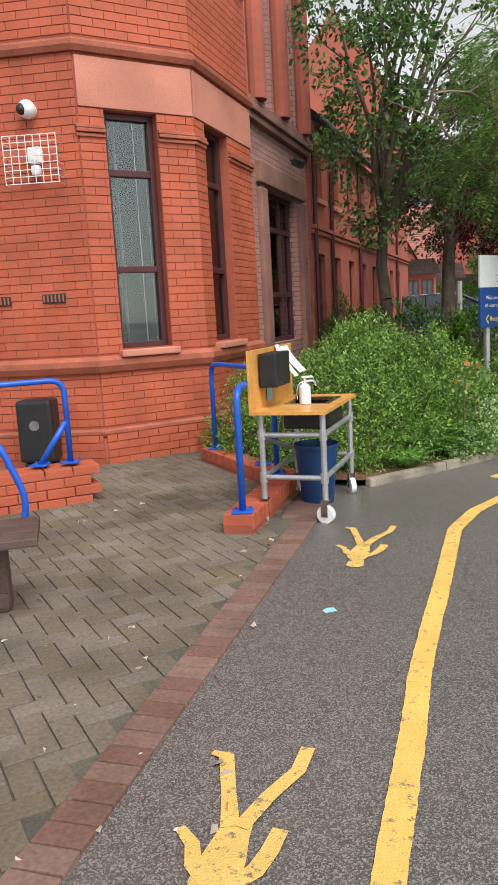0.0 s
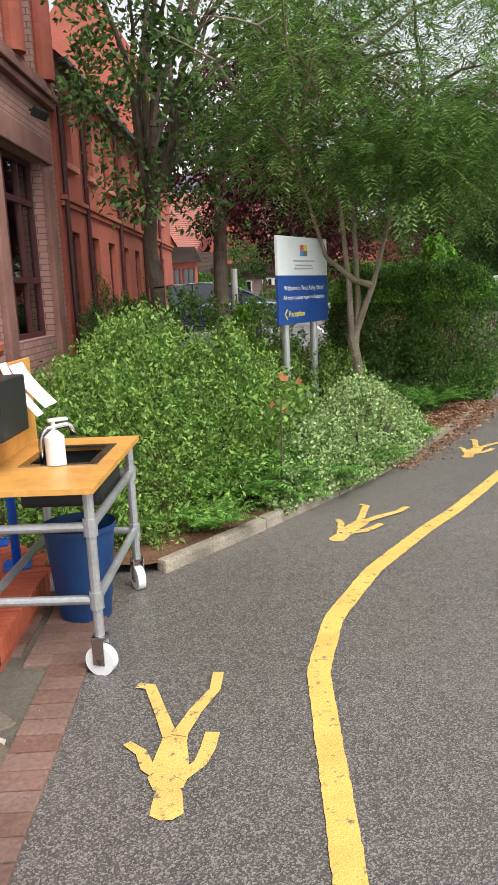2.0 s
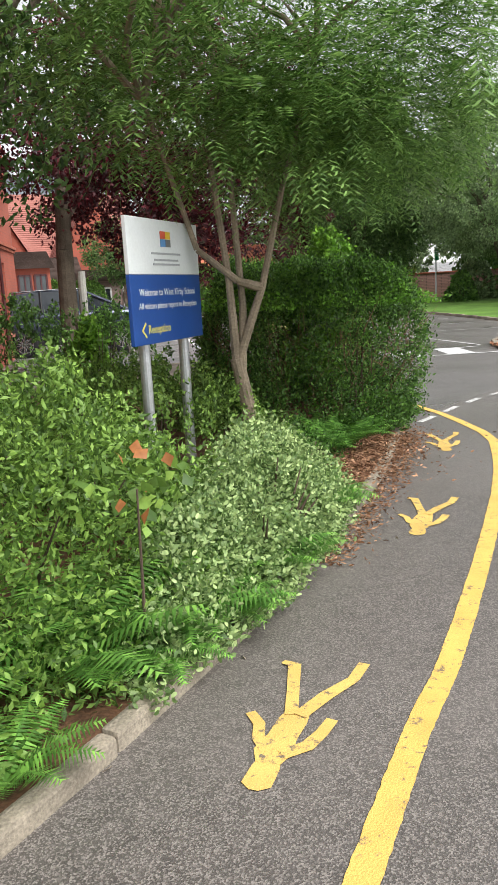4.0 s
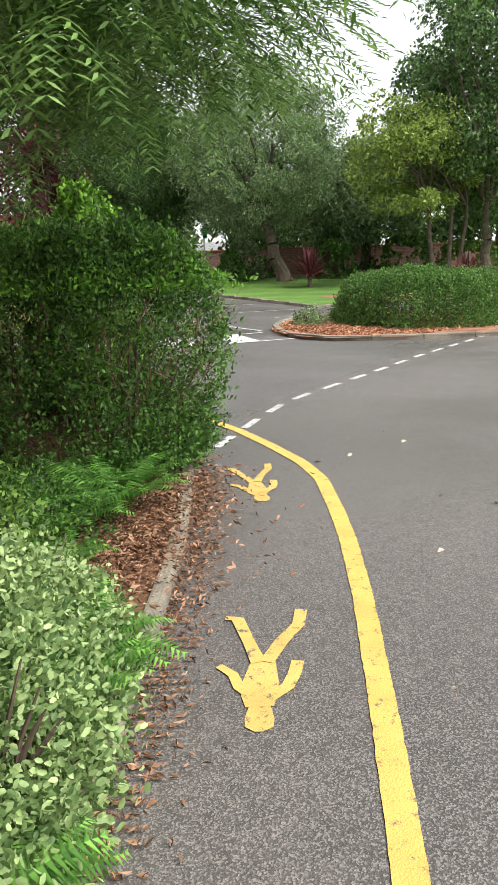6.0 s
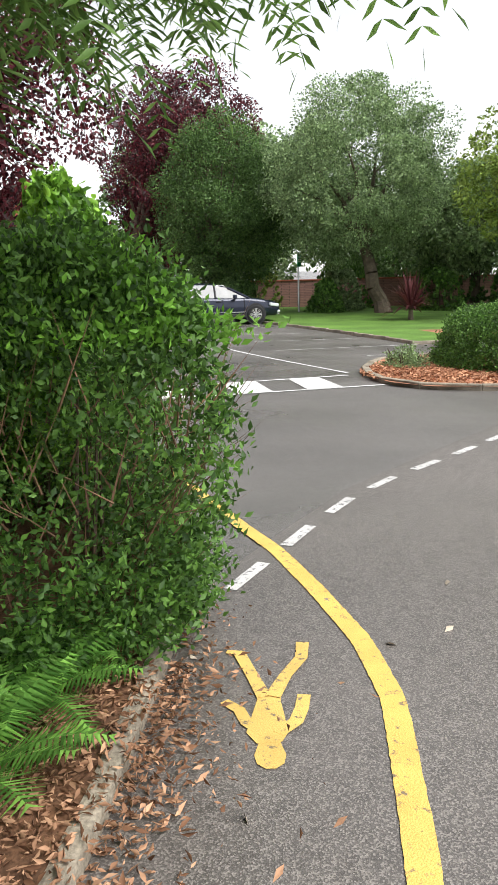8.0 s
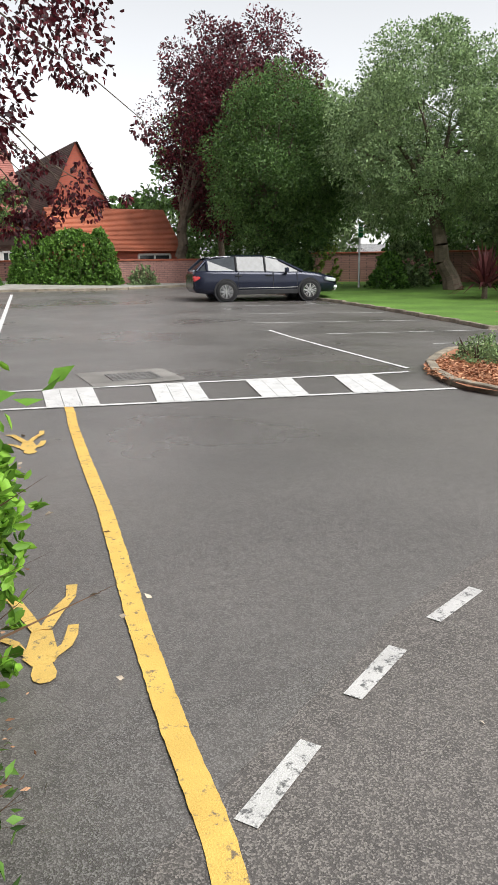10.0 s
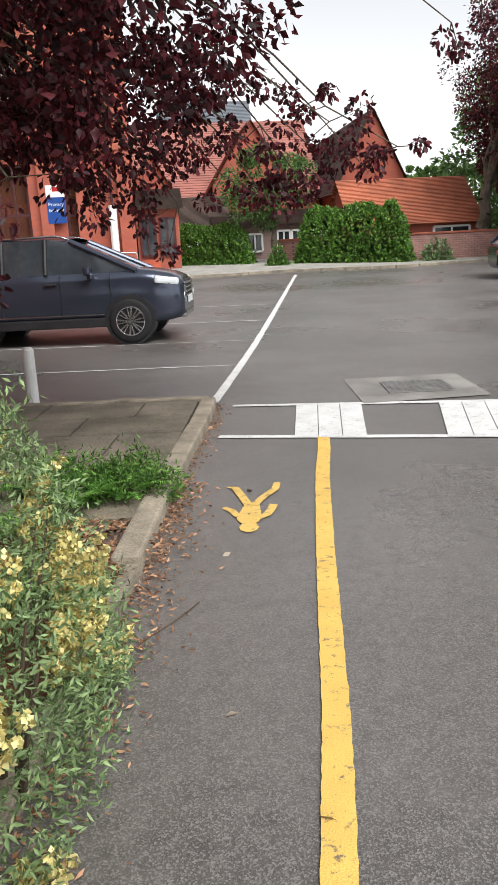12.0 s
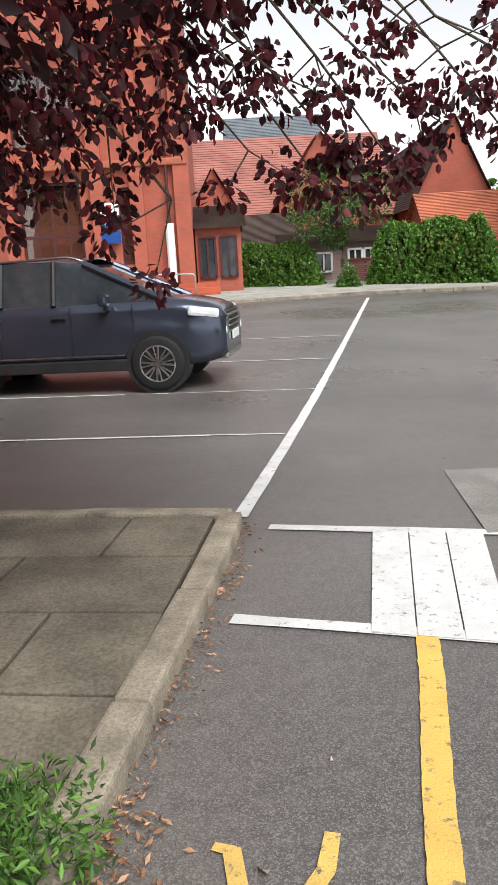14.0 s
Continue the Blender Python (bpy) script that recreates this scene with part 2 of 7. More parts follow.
CAR_GREY = mat("slate_blue_car_paint", (0.06, 0.07, 0.10), 0.06, 2, 60, 0.16, 0.0, metal=0.6, spec=0.8)
CAR_NAVY = mat("dark_navy_car_paint", (0.012, 0.016, 0.035), 0.06, 2, 60, 0.22, 0.0, metal=0.3, spec=0.6)
CARGLASS = mat("tinted_car_glass", (0.035, 0.042, 0.048), 0.2, 2, 10, 0.05, 0.0, spec=0.6)
RUBBER = mat("tyre_rubber", (0.012, 0.012, 0.013), 0.2, 6, 60, 0.8, 0.2)
LAMP = mat("headlamp_lens", (0.65, 0.68, 0.7), 0.1, 20, 80, 0.12, 0.0, spec=0.8)
TAIL = mat("red_lamp_lens", (0.45, 0.03, 0.03), 0.1, 20, 80, 0.15, 0.0, spec=0.8)
IRON = mat("cast_iron", (0.17, 0.165, 0.16), 0.3, 8, 60, 0.6, 0.4, metal=0.2)
PATCH = mat("manhole_concrete", (0.22, 0.21, 0.195), 0.3, 2, 70, 0.85, 0.3)
CONCRETE = mat("pale_concrete", (0.33, 0.32, 0.29), 0.25, 2, 70, 0.9, 0.3)
L = dict(piece="island", spread=0.45, rough=0.5, bump=0.0, vary=0.15, transl=0.35)
SHRUB = mat("shrub_leaf", (0.115, 0.230, 0.047), tint=(0.230, 0.365, 0.074), **L)
VARIEG = mat("variegated_leaf", (0.16, 0.29, 0.085), tint=(0.40, 0.50, 0.22), **L)
FERN = mat("fern_leaf", (0.10, 0.27, 0.045), tint=(0.20, 0.40, 0.075), **L)
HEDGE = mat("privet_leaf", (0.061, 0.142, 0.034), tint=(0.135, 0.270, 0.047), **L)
HEDGETOP = mat("bright_privet_leaf", (0.149, 0.338, 0.041), tint=(0.203, 0.432, 0.054), **L)
CLIPPED = mat("clipped_hedge_leaf", (0.075, 0.17, 0.03), tint=(0.16, 0.31, 0.05), **L)
LAUREL = mat("bright_laurel_leaf", (0.12, 0.29, 0.035), tint=(0.25, 0.46, 0.055), **L)
ROWAN = mat("rowan_leaf", (0.125, 0.265, 0.055), tint=(0.22, 0.36, 0.10), **L)
DARKTREE = mat("dark_tree_leaf", (0.066, 0.14, 0.040), tint=(0.125, 0.22, 0.058), **L)
PALETREE = mat("grey_green_leaf", (0.18, 0.275, 0.125), tint=(0.28, 0.385, 0.175), **L)
LIME = mat("lime_leaf", (0.22, 0.32, 0.06), tint=(0.30, 0.40, 0.09), **L)
COPPER = mat("copper_beech_leaf", (0.04, 0.012, 0.016), tint=(0.13, 0.02, 0.028), **L)
CORDY = mat("red_cordyline_leaf", (0.11, 0.03, 0.035), tint=(0.17, 0.05, 0.05), **L)
BLOOM = mat("cream_blossom", (0.62, 0.53, 0.17), tint=(0.78, 0.70, 0.36), **L)


# ---- building helpers ----
def gz(x, y):
    """Height of the ground: level by the school, rising gently across the car park."""
    s = y - 23.0
    return 0.033 * (s / 2 + math.sqrt(s * s / 4 + 1.0))


def part(name, bm, material, parent=None, label=""):
    me = bpy.data.meshes.new(name)
    bm.to_mesh(me)
    bm.free()
    me.materials.append(material)
    ob = new(name, me)
    ob.parent = parent
    if label:
        ob["label"] = label
    return ob


def mesh(name, verts, faces, material, parent=None, label=""):
    me = bpy.data.meshes.new(name)
    me.from_pydata([tuple(map(float, v)) for v in verts], [], faces)
    me.update()
    me.materials.append(material)
    ob = new(name, me)
    ob.parent = parent
    if label:
        ob["label"] = label
    return ob


def thing(name, x, y, z, turn, label, category, group="", kind=""):
    e = new(name)
    e.matrix_basis = pose(x, y, z, 0, 0, turn)
    return tagged(e, label, category, group, kind)


def box(bm, cx, cy, cz, sx, sy, sz, bevel=0.0, m=None):
    g = bmesh.ops.create_cube(bm, size=1.0, matrix=(m or Matrix()) @ Matrix.Translation((cx, cy, cz)) @ Matrix.Diagonal((sx, sy, sz, 1)))
    if bevel:
        es = list({e for v in g["verts"] for e in v.link_edges})
        bmesh.ops.bevel(bm, geom=es, offset=bevel, segments=2, affect='EDGES', profile=0.6)
    return bm


def cyl(bm, a, b, r0, r1=None, n=12, cap=True):
    a, b = Vector(a), Vector(b)
    d = b - a
    m = Matrix.Translation((a + b) / 2) @ d.to_track_quat('Z', 'Y').to_matrix().to_4x4()
    bmesh.ops.create_cone(bm, cap_ends=cap, segments=n, radius1=r0, radius2=r0 if r1 is None else r1, depth=d.length, matrix=m)
    return bm


def tube(pts, r, n=10):
    """A bmesh tube swept along points, with rounded bends."""
    P = [Vector(p) for p in pts]
    path = [P[0]]
    for i in range(1, len(P) - 1):
        a, b, c = P[i - 1], P[i], P[i + 1]
        k = min(0.12, (b - a).length * 0.45, (c - b).length * 0.45)
        s, e = b + (a - b).normalized() * k, b + (c - b).normalized() * k
        for j in range(6):
            u = j / 5
            path.append(s * (1 - u) ** 2 + b * 2 * u * (1 - u) + e * u * u)
    path.append(P[-1])
    bm = bmesh.new()
    rings = []
    up = None
    for i, p in enumerate(path):
        d = (path[min(i + 1, len(path) - 1)] - path[max(i - 1, 0)]).normalized()
        side = (d.orthogonal() if up is None else (up - d * up.dot(d))).normalized()
        up = side
        o = d.cross(side)
        rings.append([bm.verts.new(p + (side * math.cos(6.2832 * j / n) + o * math.sin(6.2832 * j / n)) * r) for j in range(n)])
    for A, B in zip(rings, rings[1:]):
        for j in range(n):
            bm.faces.new((A[j], A[(j + 1) % n], B[(j + 1) % n], B[j])).smooth = True
    bm.faces.new(rings[0][::-1])
    bm.faces.new(rings[-1])
    return bm


def prism(pts, z0, z1, material, name, parent=None, label=""):
    """An upright prism over a plan outline."""
    bm = bmesh.new()
    lo = [bm.verts.new((x, y, z0)) for x, y in pts]
    hi = [bm.verts.new((x, y, z1)) for x, y in pts]
    n = len(pts)
    for i in range(n):
        bm.faces.new((lo[i], lo[(i + 1) % n], hi[(i + 1) % n], hi[i]))
    bm.faces.new(hi)
    bm.faces.new(lo[::-1])
    bmesh.ops.recalc_face_normals(bm, faces=bm.faces)
    return part(name, bm, material, parent, label)


def resample(pts, step):
    P = [Vector((x, y, 0)) for x, y in pts]
    d = [0.0]
    for a, b in zip(P, P[1:]):
        d.append(d[-1] + (b - a).length)
    n = max(2, int(d[-1] / step) + 1)
    xs = np.interp(np.linspace(0, d[-1], n), d, [p.x for p in P])
    ys = np.interp(np.linspace(0, d[-1], n), d, [p.y for p in P])
    for _ in range(6):
        xs[1:-1] = (xs[:-2] + 2 * xs[1:-1] + xs[2:]) / 4
        ys[1:-1] = (ys[:-2] + 2 * ys[1:-1] + ys[2:]) / 4
    return list(zip(xs.tolist(), ys.tolist()))


def ribbon(name, pts, left, right, lift, material, parent=None, step=0.15, rough_edge=0.0, label=""):
    """A painted band along a line on the ground, from left to right of it."""
    P = resample(pts, step)
    v, f = [], []
    for i, (x, y) in enumerate(P):
        a, b = P[max(i - 1, 0)], P[min(i + 1, len(P) - 1)]
        dx, dy = b[0] - a[0], b[1] - a[1]
        q = math.hypot(dx, dy)
        nx, ny = dy / q, -dx / q
        for o in (left, right):
            o += random.uniform(-rough_edge, rough_edge)
            v.append((x + nx * o, y + ny * o, gz(x, y) + lift))
        if i:
            k = 2 * i
            f.append((k - 2, k - 1, k + 1, k))
    return mesh(name, v, f, material, parent, label)


# ---- foliage helpers ----
rng = np.random.default_rng(7)


def unit(n):
    v = rng.normal(size=(n, 3))
    return v / np.linalg.norm(v, axis=1)[:, None]


def leaf_mesh(name, at, size, material, parent=None, droop=0.2, out=None, slim=0.5, label="", vary=0.5, oval=False):
    """Many small folded leaves at the given places; out: the way each one leans."""
    n = len(at)
    at = np.asarray(at)
    d = unit(n) if out is None else out + 0.9 * unit(n)
    d[:, 2] -= droop
    d /= np.linalg.norm(d, axis=1)[:, None] + 1e-9
    s = np.cross(d, unit(n))
    s /= np.linalg.norm(s, axis=1)[:, None] + 1e-9
    u = np.cross(s, d)
    L_ = (size * (1 - vary / 2 + vary * rng.random(n)))[:, None]
    base, tip = at - d * L_ * 0.5, at + d * L_ * 0.5
    mid = at - d * L_ * 0.05 + u * L_ * 0.08
    verts = np.stack([base, mid + s * L_ * slim * 0.5 , tip - u * L_ * 0.08, mid - s * L_ * slim * 0.5], 1).reshape(-1, 3)
    idx = np.arange(n)[:, None] * 4
    faces = np.concatenate([idx + [0, 1, 2], idx + [0, 2, 3]], 1).reshape(-1, 3)
    if oval:
        a1, a2 = at - d * L_ * 0.25 + u * L_ * 0.05, at + d * L_ * 0.22 + u * L_ * 0.05
        k = s * L_ * slim * 0.5
        verts = np.stack([base, a1 + k * 0.85, a2 + k * 0.85, tip - u * L_ * 0.1, a2 - k * 0.85, a1 - k * 0.85], 1).reshape(-1, 3)
        idx = np.arange(n)[:, None] * 6
        faces = np.concatenate([idx + [0, 1, 2], idx + [0, 2, 3], idx + [0, 3, 4], idx + [0, 4, 5]], 1).reshape(-1, 3)
    me = bpy.data.meshes.new(name)
    me.vertices.add(len(verts))
    me.vertices.foreach_set("co", verts.astype(np.float32).ravel())
    me.loops.add(faces.size)
    me.loops.foreach_set("vertex_index", faces.astype(np.int32).ravel())
    me.polygons.add(len(faces))
    me.polygons.foreach_set("loop_start", np.arange(0, faces.size, 3, dtype=np.int32))
    me.update(calc_edges=True)
    me.materials.append(material)
    ob = new(name, me)
    ob.parent = parent
    if label:
        ob["label"] = label
    return ob


def clumps(centres, radii, per, flat=0.8):
    """Places on and within lumpy balls, thicker at their outside."""
    out, lean = [], []
    for c, r in zip(centres, radii):
        d = unit(per)
        k = r * (0.45 + 0.6 * rng.random(per) ** 0.6)
        p = d * k[:, None]
        p[:, 2] *= flat
        out.append(np.asarray(c) + p)
        lean.append(d)
    return np.concatenate(out), np.concatenate(lean)


def crown_balls(centre, rad, n, ball):
    """Centres of leaf clumps over a crown, ragged and with gaps."""
    d = unit(n)
    k = 0.35 + 0.7 * rng.random(n) ** 0.5
    c = np.asarray(centre) + d * k[:, None] * np.asarray(rad)
    return c, ball * (0.6 + 0.8 * rng.random(n))


def limbs(bm, start, tips, r0, forks=2):
    """A tapered trunk and curved limbs to the given tips."""
    for tip in tips:
        a, b = Vector(start), Vector(tip)
        prev, rp = a, r0
        for i in range(1, 6):
            u = i / 5
            p = a.lerp(b, u) + Vector((random.uniform(-1, 1), random.uniform(-1, 1), random.uniform(0, 1))) * 0.06 * (b - a).length * (1 - u)
            p.z += 0.10 * (b - a).length * math.sin(math.pi * u)
            r = r0 * (1 - 0.85 * u)
            cyl(bm, prev, p, rp, r, 7, False)
            if i in (3, 4) and forks:
                q = p + Vector((random.uniform(-1, 1), random.uniform(-1, 1), random.uniform(0.1, 0.8))) * (b - a).length * 0.3
                cyl(bm, p, q, r * 0.7, r * 0.15, 5, False)
            prev, rp = p, r


def tree(name, base, trunk_top, r, centre, rad, nballs, ball, per, size, leaf, label, trunk_label="", slim=0.5, ntips=9, group="", stems=None):
    t = thing(name, base[0], base[1], base[2], 0, label, "tree", group)
    o = Vector(base)
    bm = bmesh.new()
    for b0, t0, rr in (stems or [((0, 0, 0), Vector(trunk_top) - o, r)]):
        prev, b0, t0 = Vector(b0), Vector(b0), Vector(t0)
        pr = rr * 1.25
        for i in range(1, 6):
            p = b0.lerp(t0, i / 5) + Vector((random.uniform(-1, 1), random.uniform(-1, 1), 0)) * rr * (0.5 if i < 5 else 0)
            cyl(bm, prev, p, pr, rr * (1 - 0.06 * i), 10, False)
            prev, pr = p, rr * (1 - 0.06 * i)
        c = Vector(centre) - o
        tips = []
        for _ in range(ntips):
            d = Vector((random.gauss(0, 1), random.gauss(0, 1), random.gauss(0.3, 0.7))).normalized()
            tips.append(c + Vector((d.x * rad[0], d.y * rad[1], d.z * rad[2])) * 0.8)
        limbs(bm, t0, tips, rr * 0.42)
    part("trunk", bm, BARK, t, trunk_label)
    cc, rr = crown_balls(np.asarray(centre) - np.asarray(base), rad, nballs, ball)
    at, lean = clumps(cc, rr, per)
    leaf_mesh("crown", at, size, leaf, t, out=lean, slim=slim)
    return t


def dome(n, outline, top, low=0.0, rise=0.35, lump=0.15, z0=0.0, shoot=0.2):
    """Random places in the outer skin of a hedge-like mass over an outline in plan; and the way out."""
    O = np.array(outline)
    total, n = n, max(60, n // 16)
    lo, hi = O.min(0), O.max(0)
    out, lean = [], []
    edges = list(zip(O, np.roll(O, -1, 0)))
    while sum(map(len, out)) < n:
        p = lo + (hi - lo) * rng.random((4000, 2))
        inside = np.zeros(len(p), bool)
        dist = np.full(len(p), 9.0)
        near = np.zeros_like(p)
        for a, b in edges:
            cond = (a[1] > p[:, 1]) != (b[1] > p[:, 1])
            xx = (b[0] - a[0]) * (p[:, 1] - a[1]) / (b[1] - a[1] + 1e-12) + a[0]
            inside ^= cond & (p[:, 0] < xx)
            ab = b - a
            u = np.clip(((p - a) @ ab) / (ab @ ab), 0, 1)
            q = a + u[:, None] * ab
            dd = np.linalg.norm(p - q, axis=1)
            m = dd < dist
            dist[m], near[m] = dd[m], q[m]
        p, dist, near = p[inside], dist[inside], near[inside]
        h = top * (1 - np.exp(-2.4 * dist / rise)) * (0.86 + 0.14 * np.clip(dist / rise, 0, 1))
        wob = np.array([noise.noise((x * 1.3, y * 1.3, 3.1)) + 0.8 * noise.noise((x * 4.1, y * 4.1, 7.7)) for x, y in p])
        h = h * (1 + lump * wob)
        side = rng.random(len(p)) < np.clip(1.2 - dist / rise, 0.03, 0.9)
        z = np.where(side, low + (h - low) * rng.random(len(p)), h - 0.10 * rng.random(len(p)) ** 2)
        d = np.concatenate([(p - near) * -1 / (dist[:, None] + 1e-6), np.full((len(p), 1), 0.5)], 1)
        d[~side] = (0, 0, 1)
        out.append(np.stack([p[:, 0], p[:, 1], z0 + z], 1))
        lean.append(d)
    base, way = np.concatenate(out)[:n], np.concatenate(lean)[:n]
    # leafy shoots: each base carries a short sprig of leaves
    k = max(1, total // n)
    way = way + 0.55 * unit(n)
    way[:, 2] += 0.45
    way /= np.linalg.norm(way, axis=1)[:, None]
    ln = shoot * (0.5 + rng.random(n))
    u = rng.random((n, k))
    at = base[:, None, :] + way[:, None, :] * ((u - 0.55) * ln[:, None])[:, :, None] + rng.normal(size=(n, k, 3)) * (shoot * 0.11)
    at[:, :, 2] = np.maximum(at[:, :, 2], z0 + 0.01)
    return at.reshape(-1, 3), np.repeat(way, k, 0)


def fern_mesh(name, x, y, z, n, length, material=None, label="", group="fern clumps in the planting bed"):
    """A clump of arching fronds, each with rows of tapering pinnae."""
    t = thing(name, x, y, z, 0, label or "fresh green fern clump with arching feathery fronds", "fern", group)
    for k in range(n):
        v, f = [], []
        az = 6.2832 * k / n + random.uniform(-0.4, 0.4)
        ln = length * random.uniform(0.7, 1.1)
        arch = random.uniform(0.5, 1.0)
        m = 24
        pts = []
        for i in range(m + 1):
            u = i / m
            rr = ln * 0.85 * u
            pts.append(Vector((math.cos(az) * rr, math.sin(az) * rr, ln * (0.75 * u - arch * 0.62 * u * u) + 0.03)))
        side = Vector((-math.sin(az), math.cos(az), 0))
        for i in range(2, m):
            u = i / m
            w = ln * 0.21 * math.sin(math.pi * min(1, 0.18 + 0.82 * u)) ** 0.8 + 0.01
            fwd = (pts[i + 1] - pts[i])
            for s in (-1, 1):
                b, e = pts[i], pts[i + 1].lerp(pts[i], 0.25)
                tip = pts[i] + side * s * w + fwd * 1.3 + Vector((0, 0, -0.22 * w + random.uniform(-.1, .1) * w))
                midl = b.lerp(tip, 0.55) + fwd * 0.25
                q = len(v)
                v += [b, midl, tip, e]
                f += [(q, q + 1, q + 2), (q, q + 2, q + 3)]
        q = len(v)
        v += [pts[0] + side * 0.006, pts[0] - side * 0.006, pts[m // 2] - side * 0.004, pts[m // 2] + side * 0.004, pts[m]]
        f += [(q, q + 1, q + 2, q + 3), (q + 3, q + 2, q + 4)]
        mesh("frond", v, f, material or FERN, t)
    return t


# ---- ground and markings ----
def sheet(name, xs, ys, lift, material, keep=None):
    v = [(x, y, gz(x, y) + lift) for y in ys for x in xs]
    w = len(xs)
    f = []
    for j in range(len(ys) - 1):
        for i in range(w - 1):
            if keep is None or keep((xs[i] + xs[i + 1]) / 2, (ys[j] + ys[j + 1]) / 2):
                f.append((j * w + i, j * w + i + 1, (j + 1) * w + i + 1, (j + 1) * w + i))
    return mesh(name, v, f, material)


ground = sheet("ground", [-400, -100, -40, -20, 0, 20, 40, 100, 400], [-400, -60, -20] + list(range(-10, 62, 2)) + [80, 120, 500], 0.0, ASPHALT)
tagged(ground, "smooth dark grey tarmac of the car park and lane", "ground", kind="structure")
lane = mesh("road", [(x, y, gz(x, y) + 0.004) for x, y in ((-8, -9), (26, -9), (26, 13.6), (15, 13.55), (12, 13.15), (9.7, 12.42), (8.2, 11.9), (7.3, 11.42), (6.2, 10.8), (4, 9), (1, 6.2), (-8, 6.2))],
            [tuple(range(12))], COARSE)
tagged(lane, "worn coarse tarmac lane with pale stones showing", "road", kind="structure")

line = thing("yellow_line", 0, 0, 0, 0, "thick chipped yellow painted line along the walking lane", "road marking", kind="structure")
LINE = [(0.45, -1.2), (0.72, 0.0), (1.10, 1.75), (1.23, 2.31), (1.31, 2.71), (1.44, 3.22), (1.54, 3.58), (1.66, 4.04), (1.83, 4.70), (2.06, 5.15), (2.46, 5.64), (3.05, 6.18), (3.35, 6.42), (3.69, 6.73),
        (4.23, 7.24), (4.64, 7.64), (5.23, 8.23), (5.67, 8.70), (5.97, 9.05), (6.38, 9.56), (6.60, 9.97), (6.80, 10.54), (6.97, 11.10), (7.06, 11.6), (7.23, 12.4), (7.40, 13.1), (7.59, 13.91),
        (7.86, 15.23), (8.12, 16.44), (8.29, 17.13), (8.36, 17.46)]
ribbon("paint", LINE, -0.046, 0.046, 0.009, YELLOW, line, 0.03, 0.0022)


def bar(name, a, b, w, material, parent=None, lift=0.008, ragged=0.004):
    return ribbon(name, [a, b], -w / 2, w / 2, lift, material, parent, 0.25, ragged)


def strokes(name, lines, material, parent, lift=0.009):
    """Flat brush strokes: each a list of points and half widths."""
    v, f = [], []
    for k, pts in enumerate(lines):
        for i, (x, y, w) in enumerate(pts):
            a, b = pts[max(i - 1, 0)], pts[min(i + 1, len(pts) - 1)]
            dx, dy = b[0] - a[0], b[1] - a[1]
            q = math.hypot(dx, dy) or 1
            j = 1 + random.uniform(-0.12, 0.12)
            v += [(x + dy / q * w * j, y - dx / q * w * j, lift + k * 0.0007), (x - dy / q * w * j, y + dx / q * w * j, lift + k * 0.0007)]
            if i:
                n = len(v)
                f.append((n - 4, n - 3, n - 1, n - 2))
    return mesh(name, v, f, material, parent)


FIGURE = [[(0, -0.005, 0.016), (0, 0.02, 0.045), (0, 0.065, 0.052), (0, 0.11, 0.042), (0, 0.14, 0.036)],
          [(0, 0.13, 0.045), (-0.005, 0.19, 0.064), (0, 0.28, 0.058), (0.005, 0.38, 0.048), (0.01, 0.44, 0.04)],
          [(-0.02, 0.19, 0.024), (-0.075, 0.25, 0.022), (-0.10, 0.33, 0.02), (-0.155, 0.39, 0.017)],
          [(0.03, 0.18, 0.024), (0.095, 0.25, 0.025), (0.12, 0.33, 0.024), (0.135, 0.42, 0.024)],
          [(-0.01, 0.41, 0.028), (-0.05, 0.56, 0.025), (-0.105, 0.76, 0.024)],
          [(-0.095, 0.75, 0.02), (-0.155, 0.765, 0.015)],
          [(0.02, 0.41, 0.028), (0.075, 0.56, 0.026), (0.145, 0.70, 0.023), (0.16, 0.83, 0.024)]]
for hx, hy, lx, ly in ((0.60, 1.42, 0.72, 2.30), (1.14, 4.03, 1.30, 4.86), (2.43, 6.15, 2.97, 6.70), (4.23, 7.80, 4.69, 8.29), (5.80, 9.50, 6.22, 10.14),
                       (6.77, 12.11, 6.95, 12.99), (7.53, 15.59, 7.67, 16.49)):
    mark = thing("painted_walker_sign", hx, hy, 0, math.degrees(math.atan2(-(lx - hx), ly - hy)), "chipped yellow painted walking-figure mark on tarmac", "road marking",
                 "yellow walker marks along the lane", "structure")
    strokes("paint", FIGURE, YELLOW_WORN, mark, 0.010)

dashes = thing("dashed_line", 0, 0, 0, 0, "worn white dashed give-way line", "road marking", kind="structure")
DASH = resample([(6.455, 10.78), (7.04, 11.12), (7.40, 11.34), (8.04, 11.68), (8.66, 11.91), (9.8, 12.2), (12, 12.85), (15, 13.55), (19, 14.0)], 0.05)
acc, start = 0.0, DASH[0]
for a, b in zip(DASH, DASH[1:]):
    d = math.hypot(b[0] - a[0], b[1] - a[1])
    if acc < 0.42 <= acc + d:
        bar("dash", start, a, 0.075, OLD_WHITE, dashes)
    acc += d
    if acc > 0.655:
        acc, start = 0.0, b

